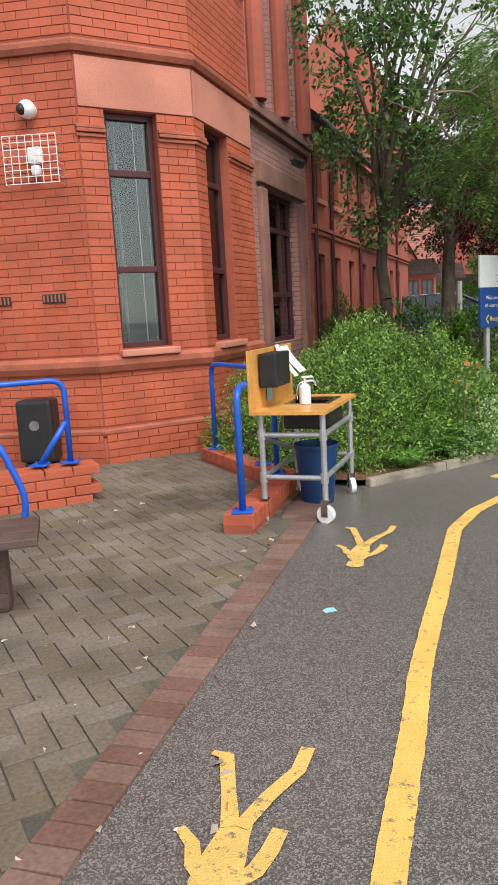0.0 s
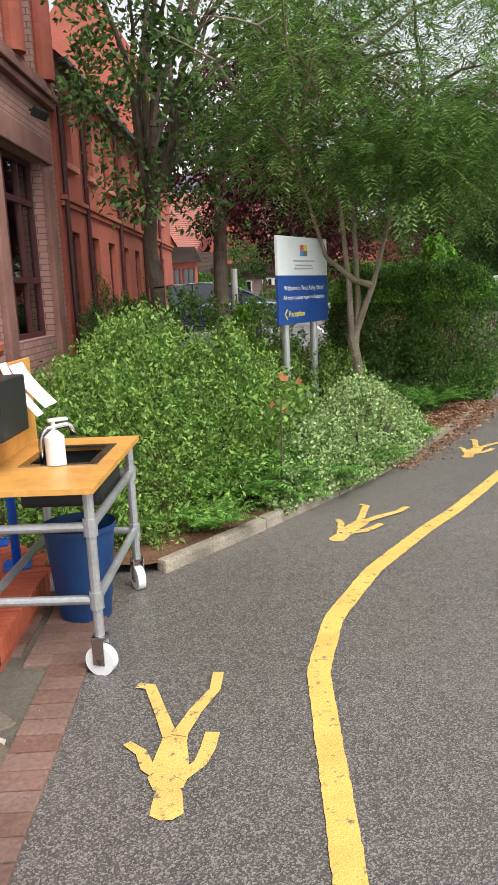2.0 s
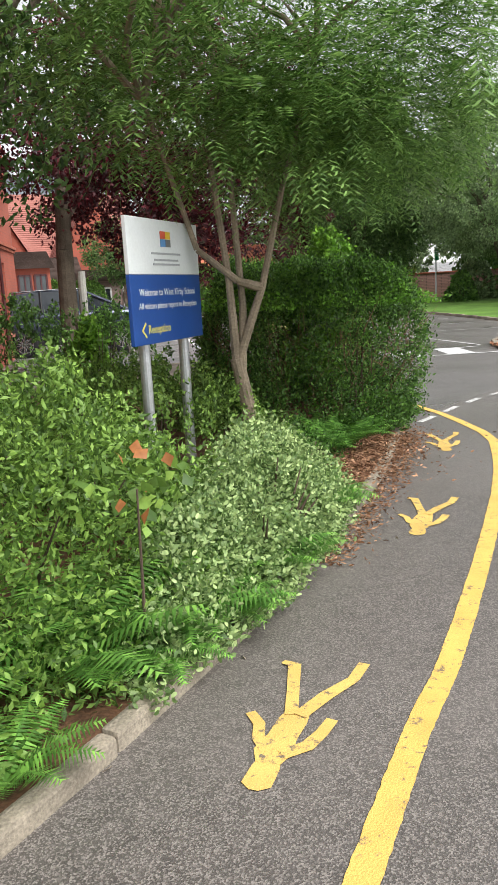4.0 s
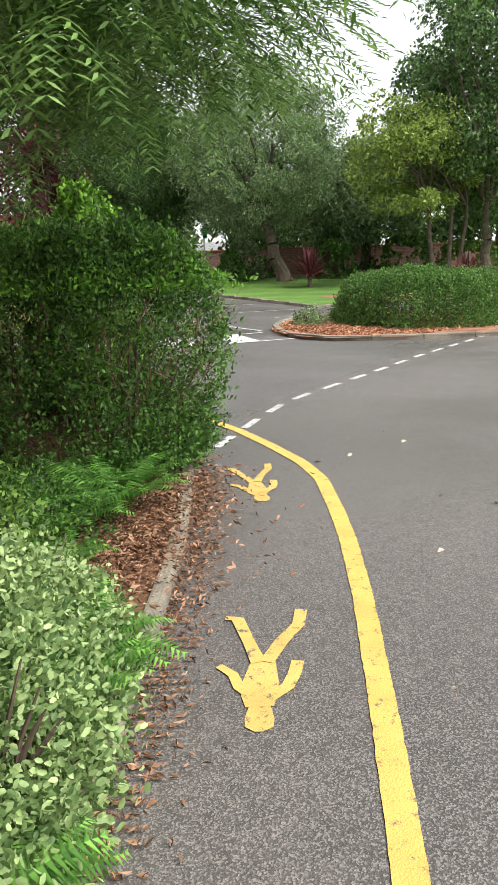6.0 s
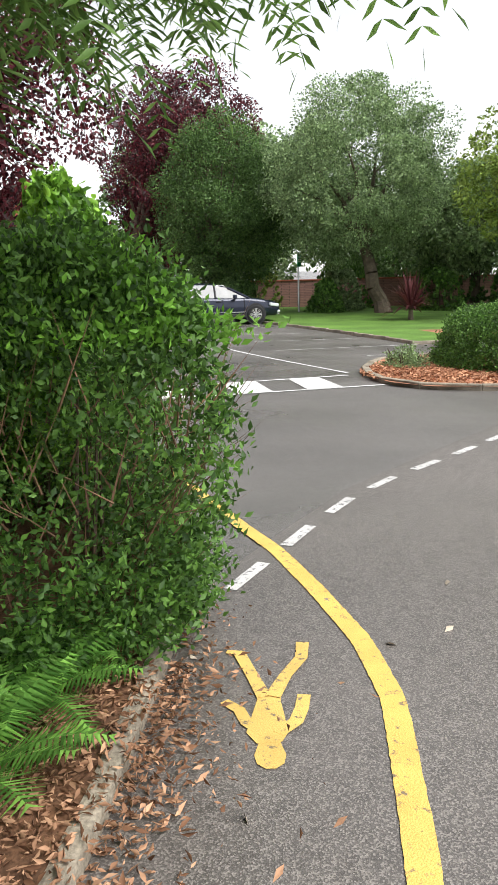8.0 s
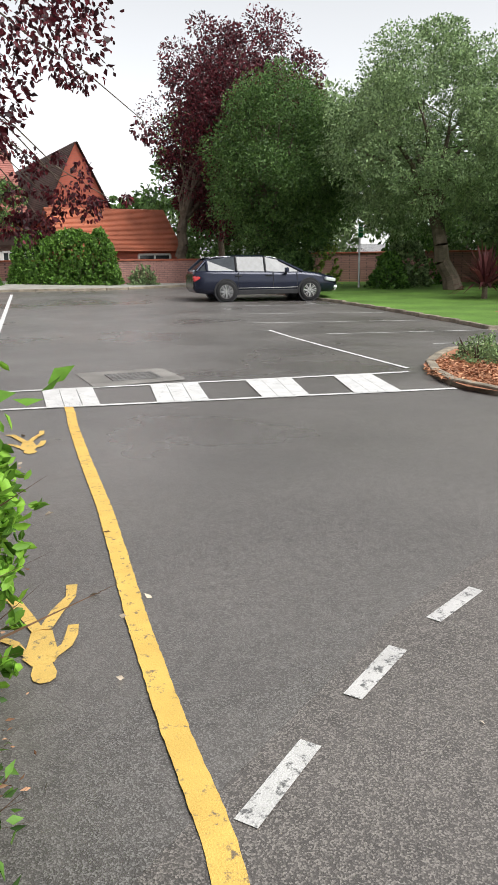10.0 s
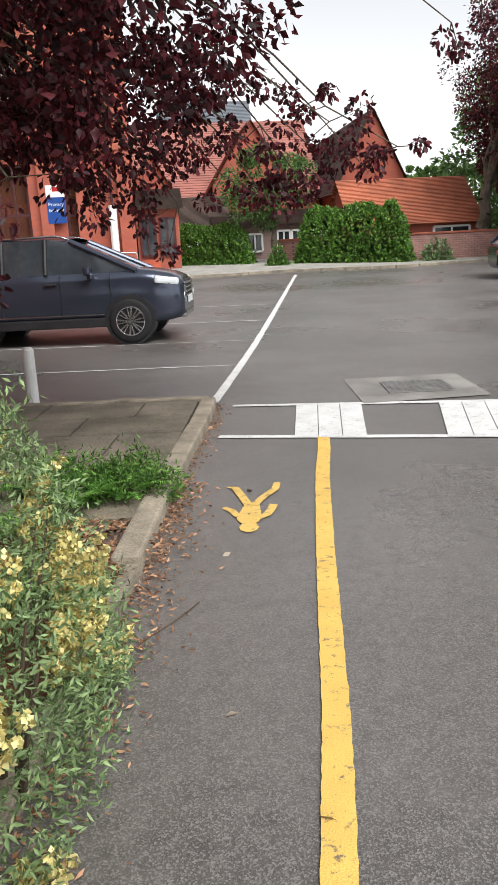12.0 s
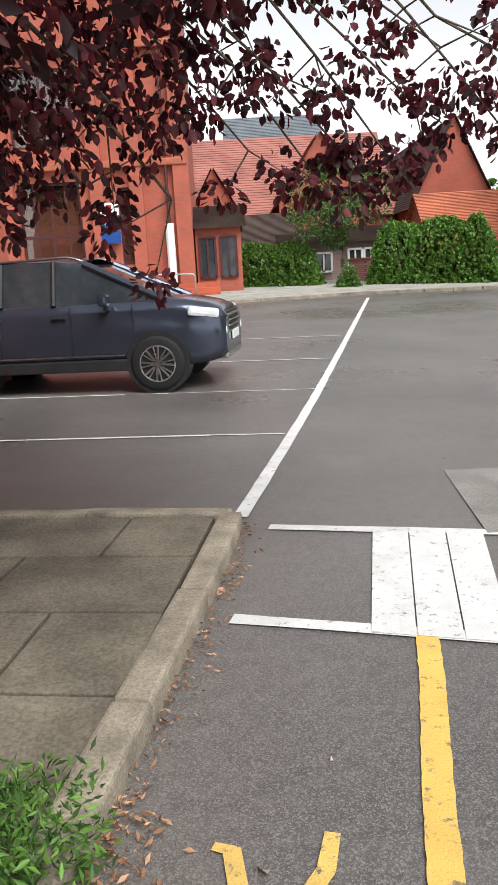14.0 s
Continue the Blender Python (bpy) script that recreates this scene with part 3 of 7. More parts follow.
zebra = thing("zebra_crossing", -0.015, -0.08, 0, 0, "white block zebra crossing over dark tarmac", "road marking", kind="structure")
bar("edge_line", (7.58, 17.79), (12.6, 16.19), 0.09, WHITE_LINE, zebra)
bar("edge_line", (7.82, 18.96), (13.05, 17.55), 0.09, WHITE_LINE, zebra)
for (ax, ay, bx, by), (cx, cy, dx, dy) in (((8.15, 17.57, 8.69, 17.40), (8.40, 18.80, 8.99, 18.65)), ((9.26, 17.22, 9.81, 17.05), (9.66, 18.46, 10.25, 18.31)),
                                           ((10.37, 16.86, 10.90, 16.70), (10.84, 18.15, 11.44, 17.98)), ((11.40, 16.55, 11.95, 16.38), (11.99, 17.83, 12.51, 17.69))):
    for k in range(3):
        u, w = k / 3 + 0.006, (k + 1) / 3 - 0.006
        q = [(ax + (bx - ax) * u, ay + (by - ay) * u), (ax + (bx - ax) * w, ay + (by - ay) * w), (cx + (dx - cx) * w, cy + (dy - cy) * w), (cx + (dx - cx) * u, cy + (dy - cy) * u)]
        mesh("stripe", [(x, y, gz(x, y) + 0.011) for x, y in q], [(0, 1, 2, 3)], WHITE_LINE, zebra)
bays = thing("bay_lines", 0, 0, 0, 0, "thin white parking bay lines", "road marking", kind="structure")
for a, b, w in (((7.64, 19.1), (12.1, 38.0), 0.10), ((3.0, 24.66), (6.31, 24.12), 0.06), ((6.5, 24.09), (8.71, 23.72), 0.025), ((2.5, 22.35), (7.42, 21.54), 0.05), ((7.42, 21.54), (8.11, 21.41), 0.03),
                ((3.2, 27.3), (9.3, 26.2), 0.05), ((4, 30), (10, 29), 0.05), ((15.39, 27.78), (19.67, 26.17), 0.06), ((14.90, 25.45), (19.07, 23.98), 0.06), ((15.76, 20.0), (17.6, 19.2), 0.06),
                ((15.2, 22.6), (18.8, 21.3), 0.06), ((16, 30.4), (20.0, 28.9), 0.06), ((13.26, 17.75), (14.6, 23.9), 0.07)):
    bar("line", a, b, w, WHITE_LINE, bays)
manhole = thing("manhole_cover", 9.7, 19.17, gz(9.7, 19.17), 0, "concrete surround with a patterned iron manhole cover", "manhole", kind="structure")
mesh("surround", [(-0.71, -0.63, 0.008), (0.52, -0.66, 0.008), (0.67, 0.60, 0.008), (-0.57, 0.69, 0.008)], [(0, 1, 2, 3)], PATCH, manhole)
bm = bmesh.new()
box(bm, 0.02, 0.0, 0.012, 0.66, 0.62, 0.012, 0.004, pose(0, 0, 0, 0, 0, -8))
for i in range(9):
    for j in range(9):
        box(bm, 0.02 - 0.28 + i * 0.07, -0.26 + j * 0.065, 0.021, 0.045, 0.018, 0.006, 0, pose(0, 0, 0, 0, 0, -8))
part("cover", bm, IRON, manhole)


# ---- kerbs ----
def kerb_run(name, pts, label, height=0.1, width=0.125, step=0.9, z0=None):
    """Kerb stones of one length end to end, their road face along the line; the line has the road on its right."""
    k = thing(name, 0, 0, 0, 0, label, "kerb", kind="structure")
    P = resample(pts, 0.1)
    seg = max(1, int(step / 0.1))
    for i in range(0, len(P) - 1, seg):
        a, b = P[i], P[min(i + seg, len(P) - 1)]
        d = math.hypot(b[0] - a[0], b[1] - a[1])
        if d < 0.05:
            continue
        bm = bmesh.new()
        box(bm, 0, width / 2, (height - 0.1) / 2, d - 0.008, width, height + 0.1, 0.018)
        s = part("kerbstone", bm, KERB, k)
        z = gz((a[0] + b[0]) / 2, (a[1] + b[1]) / 2) + random.uniform(-0.006, 0.006)
        s.matrix_basis = pose((a[0] + b[0]) / 2, (a[1] + b[1]) / 2, z, 0, 0, math.degrees(math.atan2(b[1] - a[1], b[0] - a[0])) + random.uniform(-0.6, 0.6))
    return k


KERBLINE = [(1.40, 5.97), (1.78, 6.26), (2.34, 6.70), (2.95, 7.20), (3.5, 7.68), (3.97, 8.14), (4.41, 8.59), (4.75, 8.94), (4.99, 9.22), (5.31, 9.60), (5.85, 10.25), (6.05, 10.55), (6.22, 11.1), (6.35, 12.0), (6.5, 13.0), (6.75, 14.1), (6.97, 15.15)]
KERB2 = [(6.97, 15.15), (7.08, 15.83), (7.21, 16.6), (7.33, 17.16), (7.44, 17.7), (7.57, 18.35), (7.65, 18.95)]
kerb_run("kerb_bed", KERBLINE, "mossy concrete kerb along the planting bed", 0.075, 0.075)
kerb_run("kerb_pavement", KERB2, "worn concrete kerb along slab pavement", 0.10, 0.14)
kerb_run("kerb_end", [(7.60, 19.02), (7.3, 19.13), (5.95, 19.35), (3.0, 19.85)], "flush concrete edging of slab pavement", 0.09, 0.12)
kerb_run("kerb_inner", [(6.45, 14.6), (6.62, 15.2), (6.84, 16.3)], "old half-buried concrete edging in the bed", 0.05, 0.1, 0.7)
ISLAND = [(16.2, 12.4), (14.4, 13.5), (13.3, 14.4), (12.62, 15.2), (12.55, 15.9), (12.78, 16.6), (13.4, 17.6), (14.1, 18.25), (15.2, 19.0), (17.5, 18.8), (19, 16.5), (18.5, 13.5), (16.2, 12.4)]
kerb_run("kerb_island", ISLAND[::-1], "rounded concrete kerb ring of a planted island", 0.09)
kerb_run("kerb_lawn", [(28, 17.0), (20.8, 20.5), (18.5, 21.3), (19.1, 22.6), (19.9, 26.0), (20.4, 29.3), (20.9, 36), (21.2, 40)][::-1], "pale concrete kerb along the lawn", 0.09)
kerb_run("kerb_far", [(21.2, 40.2), (16.4, 38.9), (12.43, 39.75), (8.42, 39.35), (4.5, 38.6)], "pale kerb at the far end of the car park", 0.09)


def area(name, outline, lift, material, label, cat, bumpy=0.0, step=0.35):
    """A filled patch of ground over an outline."""
    bm = bmesh.new()
    vs = [bm.verts.new((x, y, gz(x, y) + lift)) for x, y in outline]
    bm.faces.new(vs)
    bmesh.ops.triangulate(bm, faces=bm.faces)
    bmesh.ops.recalc_face_normals(bm, faces=bm.faces)
    if bm.faces[:] and bm.faces[:][0].normal.z < 0:
        bmesh.ops.reverse_faces(bm, faces=bm.faces)
    return tagged(part(name, bm, material), label, cat, kind="structure")


def inset(p, k):
    """A polyline moved to its left by k."""
    out = []
    for i, (x, y) in enumerate(p):
        a, b = p[max(i - 1, 0)], p[min(i + 1, len(p) - 1)]
        q = math.hypot(b[0] - a[0], b[1] - a[1])
        out.append((x - (b[1] - a[1]) / q * k, y + (b[0] - a[0]) / q * k))
    return out


bed = area("bed_soil", inset(KERBLINE, 0.05) + [(6.6, 15.9), (-2, 16.5), (-1, 13), (-0.4, 9.5), (-0.1, 7.6), (0.75, 6.2), (1.3, 6.0)], 0.06, SOIL, "brown bark mulch soil of the planting bed", "soil")
area("island_soil", ISLAND[:-1], 0.06, CHIPBED, "orange bark chips filling the kerbed island", "soil")
area("lawn", [(28.2, 17.2), (20.9, 20.7), (18.7, 21.5), (19.25, 22.7), (20.0, 26.0), (20.5, 29.3), (21.1, 40), (60, 40), (60, 17)], 0.07, GRASS, "mown green lawn behind the kerb", "grass")
area("lawn_bed", [(20.6, 21.6), (22.6, 26.4), (25, 27), (30, 22), (25, 18.6)], 0.085, CHIPBED, "pale bark chip bed in the lawn", "soil")
area("pavement_far", [(21.2, 40.3), (16.4, 39.0), (12.43, 39.85), (8.42, 39.45), (4.5, 38.7), (-8, 37), (-8, 60), (40, 60), (40, 40.3)], 0.08, CONCRETE, "pale concrete pavement by the far buildings", "pavement")

# slab pavement beside the crossing
slabs = thing("pavement", 0, 0, 0, 0, "dark weathered stone slab pavement with open joints", "pavement", kind="structure")
mesh("bedding", [(6.75, 15.6, 0.05), (7.12, 16.6, 0.05), (7.32, 17.9, 0.05), (7.42, 19.0, 0.05), (2.5, 19.85, 0.05), (1.5, 15.9, 0.05)], [tuple(range(6))], JOINT, slabs)
me_slab = None
for r in range(5):
    y0 = 15.75 + r * 0.64
    xe = 6.97 + (y0 + 0.3 - 15.75) * 0.165
    x1 = xe
    k = 0
    while x1 > 2.5:
        w = 0.9 if k or r % 2 else 0.5
        k += 1
        x0 = x1 - w
        bm = bmesh.new()
        box(bm, 0, 0, 0.035, w - 0.012, 0.628, 0.07, 0.006)
        s = part("slab", bm, SLAB, slabs)
        s.matrix_basis = pose((x0 + x1) / 2, y0 + 0.3 - (xe - (x0 + x1) / 2) * -0.163, 0.02 + random.uniform(0, 0.006), random.uniform(-.3, .3), 0, -9.3)
        x1 = x0

# ---- school building: canted brick bay and the long range behind it ----
WD = Vector((0.26, 0.966, 0)).normalized()
C0, C1, C2, C3 = (-5.5, 7.70), (-1.17, 7.40), (-0.15, 8.13), (0.32, 9.90)
bay = thing("school_bay", 0, 0, 0, 0, "bright red brick school bay with tall maroon windows", "building", kind="structure")


def wall_face(p0, p1, z0, z1, holes, parent, material, thick=0.22, name="wall"):
    """A wall along p0-p1 (outside on its right) with through openings (u0, u1, za, zb)."""
    d = Vector((p1[0] - p0[0], p1[1] - p0[1], 0))
    ln = d.length
    d.normalize()
    nrm = Vector((-d.y, d.x, 0))
    us = sorted({0, ln, *[h[0] for h in holes], *[h[1] for h in holes]})
    zs = sorted({z0, z1, *[h[2] for h in holes], *[h[3] for h in holes]})
    bm = bmesh.new()
    m = Matrix.Translation((p0[0], p0[1], 0)) @ Matrix(((d.x, nrm.x, 0, 0), (d.y, nrm.y, 0, 0), (0, 0, 1, 0), (0, 0, 0, 1)))
    for i in range(len(us) - 1):
        for j in range(len(zs) - 1):
            um, zm = (us[i] + us[i + 1]) / 2, (zs[j] + zs[j + 1]) / 2
            if any(h[0] < um < h[1] and h[2] < zm < h[3] for h in holes):
                continue
            box(bm, um, thick / 2, zm, us[i + 1] - us[i], thick, zs[j + 1] - zs[j], 0, m)
    bmesh.ops.remove_doubles(bm, verts=bm.verts, dist=1e-4)
    return part(name, bm, material, parent), m


def window(parent, m, u0, u1, za, zb, bars_z=(), bars_u=(), depth=0.12, frame=0.06, blinds=False, material=None):
    """Framed glazing set back in an opening; m: the wall's own axes."""
    w = new("window")
    w.parent = parent
    mt = material or MAROON
    bm = bmesh.new()
    for a, b, c, d in ((u0, u0 + frame, za, zb), (u1 - frame, u1, za, zb), (u0 + frame, u1 - frame, za, za + frame), (u0 + frame, u1 - frame, zb - frame, zb)):
        box(bm, (a + b) / 2, depth, (c + d) / 2, b - a, 0.07, d - c, 0.006, m)
    for z in bars_z:
        box(bm, (u0 + u1) / 2, depth, z, u1 - u0 - 2 * frame, 0.066, frame * 1.1, 0.006, m)
    for u in bars_u:
        box(bm, u, depth, (za + zb) / 2, frame * 0.7, 0.064, zb - za - 2 * frame, 0.006, m)
    part("window_frame", bm, mt, w)
    zz = [za + frame, *bars_z, zb - frame]
    for a, b in zip(zz, zz[1:]):
        bm = bmesh.new()
        box(bm, (u0 + u1) / 2, depth + 0.01, (a + b) / 2, u1 - u0 - 2 * frame, 0.006, b - a, 0, m)
        part("pane", bm, GLASS, w).visible_shadow = False
    if blinds:
        k = int((u1 - u0) / 0.11)
        for i in range(k):
            if random.random() < 0.42:
                continue
            bm = bmesh.new()
            box(bm, 0, 0, 0, 0.085, 0.002, zb - za - 0.1)
            part("blind_slat", bm, BLIND, w).matrix_basis = m @ pose(u0 + 0.07 + i * 0.11, depth + 0.12, (za + zb) / 2, 0, 0, 72 + random.uniform(-14, 14))
    # board behind the glass, coloured near-black for the unlit room
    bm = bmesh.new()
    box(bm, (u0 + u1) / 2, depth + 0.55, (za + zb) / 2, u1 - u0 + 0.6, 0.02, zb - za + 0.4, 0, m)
    part("room_shade_board", bm, INNER_SHADE, w)
    return w


def ring(parent, name, pts, z0, z1, out, material, label=""):
    """A moulded course round the bay, standing proud of the wall."""
    bm = bmesh.new()
    prof = [(0, z0), (out * 0.6, z0), (out, z0 + (z1 - z0) * 0.4), (out, z0 + (z1 - z0) * 0.75), (out * 0.5, z1), (0, z1)]
    rows = []
    for i, p in enumerate(pts):
        a, b = pts[max(i - 1, 0)], pts[min(i + 1, len(pts) - 1)]
        n1 = Vector((p[1] - a[1], -(p[0] - a[0]), 0))
        n2 = Vector((b[1] - p[1], -(b[0] - p[0]), 0))
        n = (n1.normalized() + n2.normalized()) if n1.length and n2.length else (n1 if n1.length else n2)
        n.normalize()
        if n1.length and n2.length:
            n /= max(0.5, n.dot(n1.normalized()))
        rows.append([bm.verts.new((p[0] + n.x * o, p[1] + n.y * o, z)) for o, z in prof])
    for A, B in zip(rows, rows[1:]):
        for j in range(len(prof) - 1):
            bm.faces.new((A[j], A[j + 1], B[j + 1], B[j]))
    bmesh.ops.recalc_face_normals(bm, faces=bm.faces)
    return part(name, bm, material, parent, label)


FACES = []
HOLES = {0: [], 1: [(0.27, 0.83, 1.18, 3.50)], 2: [(0.28, 0.98, 1.18, 3.50)]}
for k, (a, b) in enumerate(((C0, C1), (C1, C2), (C2, C3))):
    w, m = wall_face(a, b, -0.1, 9.0, HOLES[k], bay, MORTAR)
    FACES.append((a, b, m, HOLES[k]))
    for u0, u1, za, zb in HOLES[k]:
        window(bay, m, u0, u1, za, zb, (1.98, 2.93), (), 0.13, 0.06, True)
    if k:
        bm = bmesh.new()
        ln = math.hypot(b[0] - a[0], b[1] - a[1])
        box(bm, HOLES[k][0][0] * 0.5 + HOLES[k][0][1] * 0.5, -0.015, 1.135, HOLES[k][0][1] - HOLES[k][0][0] + 0.1, 0.2, 0.07, 0.015, m)
        part("window_sill", bm, STONE, bay)
        bm = bmesh.new()
        box(bm, ln / 2, 0.06, 3.74, ln - 0.02, 0.16, 0.46, 0.006, m)
        part("lintel", bm, STONE, bay, "smooth pink sandstone lintel")
OUT = [C0, C1, C2, C3]
ring(bay, "string_course", OUT, 4.0, 4.12, 0.07, TERRA)
ring(bay, "string_course", OUT, 5.25, 5.5, 0.09, TERRA)
ring(bay, "sill_course", OUT, 0.96, 1.12, 0.08, TERRA, "weathered terracotta sill moulding")
ring(bay, "plinth_course", OUT, 0.30, 0.38, 0.05, TERRA)
ring(bay, "plinth", OUT, -0.05, 0.30, 0.035, MORTAR)
for k in (1, 2):
    a, b, m, h = FACES[k]
    ln = math.hypot(b[0] - a[0], b[1] - a[1])
    for u0, u1 in ((-0.03, h[0][0] - 0.005), (h[0][1] + 0.005, ln + 0.02)):
        bm = bmesh.new()
        for i, (z, o) in enumerate(((3.25, 0.03), (3.29, 0.05), (3.33, 0.035))):
            box(bm, (u0 + u1) / 2, -o / 2 + 0.01, z, u1 - u0, o + 0.02, 0.034, 0.008, m)
        part("capital", bm, TERRA, bay)

# recessed range: weathered upper wall, large window, then the long red wing
S0 = Vector((0.02, 10.0, 0))
S1 = S0 + WD * 3.95
rng_part = thing("school_range", 0, 0, 0, 0, "weathered brick school range with dark tall windows", "building", kind="structure")
w, m = wall_face(S0, S1, -0.1, 9.0, [(1.5, 3.2, 1.0, 3.3), (1.35, 2.05, 4.45, 7.0), (2.55, 3.35, 4.45, 7.0)], rng_part, DARKWALL)
window(rng_part, m, 1.5, 3.2, 1.0, 3.3, (1.75, 2.75), (2.07, 2.63), 0.16, 0.07)
window(rng_part, m, 1.35, 2.05, 4.45, 7.0, (5.5,), (), 0.14)
window(rng_part, m, 2.55, 3.35, 4.45, 7.0, (5.5,), (), 0.14)
for u in (1.28, 3.42):
    bm = bmesh.new()
    box(bm, u, -0.03, 1.6, 0.30, 0.10, 3.3, 0.03, m)
    part("pier", bm, WEATHERED, rng_part)
bm = bmesh.new()
box(bm, 2.35, -0.03, 3.46, 2.5, 0.10, 0.30, 0.02, m)
part("lintel", bm, WEATHERED, rng_part)
for z, o in ((4.14, 0.10), (4.24, 0.15), (4.34, 0.11)):
    bm = bmesh.new()
    box(bm, 1.98, -o / 2, z, 3.94, o, 0.09, 0.015, m)
    part("string_course", bm, WEATHERED, rng_part)
for u in (1.12, 2.30, 3.58):
    bm = bmesh.new()
    cyl(bm, (u, -0.07, 4.4), (u, -0.07, 8.8), 0.15, n=14)
    bmesh.ops.transform(bm, matrix=m, verts=bm.verts)
    part("column", bm, REDWALL, rng_part)
wing = thing("school_wing", 0, 0, 0, 0, "long two-storey red brick wing with tiled roof", "building", kind="structure")
W0 = S1 + Vector((0.05, -0.01, 0))
W1 = W0 + WD * 13
holes = []
for u in (0.38, 1.80, 3.25, 4.7, 6.15, 7.6, 9.05, 10.5):
    holes += [(u, u + 0.58, 3.48, 4.5), (u, u + 0.62, 0.75, 2.5)]
w, m = wall_face(W0, W1, -0.1, 4.8, holes, wing, REDWALL)
for h in holes:
    window(wing, m, *h, ((h[2] + h[3]) / 2,), (), frame=0.05)
for h in holes:
    bm = bmesh.new()
    box(bm, (h[0] + h[1]) / 2, -0.02, h[2] - 0.05, 0.75, 0.12, 0.09, 0.01, m)
    part("window_sill", bm, STONE, wing)
for u in (0.12, 1.45, 4.3, 7.2, 10.1):
    bm = bmesh.new()
    cyl(bm, (u, -0.06, 0), (u, -0.06, 4.75), 0.04, n=8)
    bmesh.ops.transform(bm, matrix=m, verts=bm.verts)
    part("drainpipe", bm, MAROON, wing)
for z, o in ((2.86, 0.05), (2.94, 0.09)):
    bm = bmesh.new()
    box(bm, 6.5, -o / 2, z, 13.0, o, 0.07, 0.01, m)
    part("string_course", bm, TERRA, wing)
bm = bmesh.new()
box(bm, 6.55, -0.20, 4.77, 13.1, 0.13, 0.10, 0.03, m)
part("gutter", bm, BLACK, wing)
bm = bmesh.new()
for p, q, s, t_ in (((0, -0.22, 4.8), (13.2, -0.22, 4.8), (13.2, 3.6, 8.2), (0, 3.6, 8.2)), ((0, 7.4, 4.8), (13.2, 7.4, 4.8), (13.2, 3.6, 8.2), (0, 3.6, 8.2))):
    bm.faces.new([bm.verts.new(c) for c in (p, q, s, t_)])
bmesh.ops.solidify(bm, geom=bm.faces[:], thickness=0.1)
bmesh.ops.transform(bm, matrix=m, verts=bm.verts)
part("roof", bm, BROWNROOF, wing)
prism([(W0.x - 7.2, W0.y + 1.9), (W0.x - .22, W0.y + .06), (W1.x - .22, W1.y + .06), (W1.x - 7.2, W1.y + 1.9)], -0.1, 4.7, REDWALL, "inner_mass", wing)
# added block inside the bay; its near-black colour is the rooms' darkness
prism([(-6, 8.2), (-3, 7.9), (-1.9, 8.1), (-1.0, 8.9), (-0.7, 10.2), (-0.5, 14), (-6, 15)], -0.1, 8.9, INNER_SHADE, "room_shade_block", bay)
prism([(-6.2, 7.6), (-1.2, 7.3), (0.0, 8.1), (0.5, 10.0), (1.2, 13.6), (-6, 15.2)], 9.0, 9.25, BROWNROOF, "roof", bay)
# security lamp on the range, camera and caged light on the bay
lamp = thing("flood_lamp", *(m @ Vector((-1.12, -0.12, 3.82))), 0, "small dark outdoor flood lamp on brick wall", "lamp")
bm = bmesh.new()
box(bm, 0, 0, 0, 0.2, 0.14, 0.12, 0.02, pose(0, 0, 0, 30, 0, 60))
cyl(bm, (0, 0, 0), (-0.12, 0.02, 0.06), 0.02)
part("housing", bm, BLACK, lamp)


# ---- things by the school entrance ----
def to_local(parent, p):
    return parent.matrix_basis.inverted() @ Vector(p)


# right-hand ramp wall with blue handrails
ramp = thing("ramp_wall", 0, 0, 0, 0, "low bright red brick ramp edging wall", "wall", kind="structure")
RUN = [((0.42, 4.72), (0.74, 6.10)), ((0.70, 6.02), (-0.10, 7.42))]
for a, b in RUN:
    d = Vector((b[0] - a[0], b[1] - a[1], 0))
    mm = Matrix.Translation((a[0], a[1], 0)) @ pose(0, 0, 0, 0, 0, math.degrees(math.atan2(d.y, d.x)))
    bm = bmesh.new()
    box(bm, d.length / 2, 0, 0.03, d.length, 0.20, 0.10, 0, mm)
    part("core", bm, MORTAR, ramp)
    n = int(d.length / 0.075)
    for i in range(n):
        bm = bmesh.new()
        box(bm, 0, 0, 0, 0.066, 0.215, 0.10, 0.005)
        part("brick", bm, BRICK, ramp).matrix_basis = mm @ pose((i + 0.5) * d.length / n, 0, 0.10 + random.uniform(-.003, .003), 0, 0, random.uniform(-1, 1))


def rail(label, pts, feet, group="blue ramp handrails", r=0.024):
    b = feet[0]
    h = thing("handrail", b[0], b[1], b[2], 0, label, "handrail", group)
    o = Vector(b)
    part("tube", tube([Vector(p) - o for p in pts], r), BLUE, h)
    for f in feet:
        bm = bmesh.new()
        box(bm, f[0] - b[0], f[1] - b[1], f[2] - b[2] + 0.006, 0.14, 0.14, 0.012, 0.003)
        for i in (-1, 1):
            cyl(bm, (f[0] - b[0] + i * 0.05, f[1] - b[1] + 0.05, f[2] - b[2] + 0.01), (f[0] - b[0] + i * 0.05, f[1] - b[1] + 0.05, f[2] - b[2] + 0.024), 0.009, n=6)
        part("base_plate", bm, BLUE, h)
    return h


rail("glossy blue tubular handrail on the brick ramp wall", [(0.45, 4.80, 0.15), (0.45, 4.80, 0.98), (0.64, 5.98, 0.98), (0.64, 5.98, 0.15)], [(0.45, 4.80, 0.15), (0.64, 5.98, 0.15)])
rail("glossy blue tubular handrail beside the shrubs", [(0.50, 6.40, 0.15), (0.50, 6.40, 1.0), (-0.02, 7.27, 1.0), (-0.02, 7.27, 0.15)], [(0.50, 6.40, 0.15), (-0.02, 7.27, 0.15)])

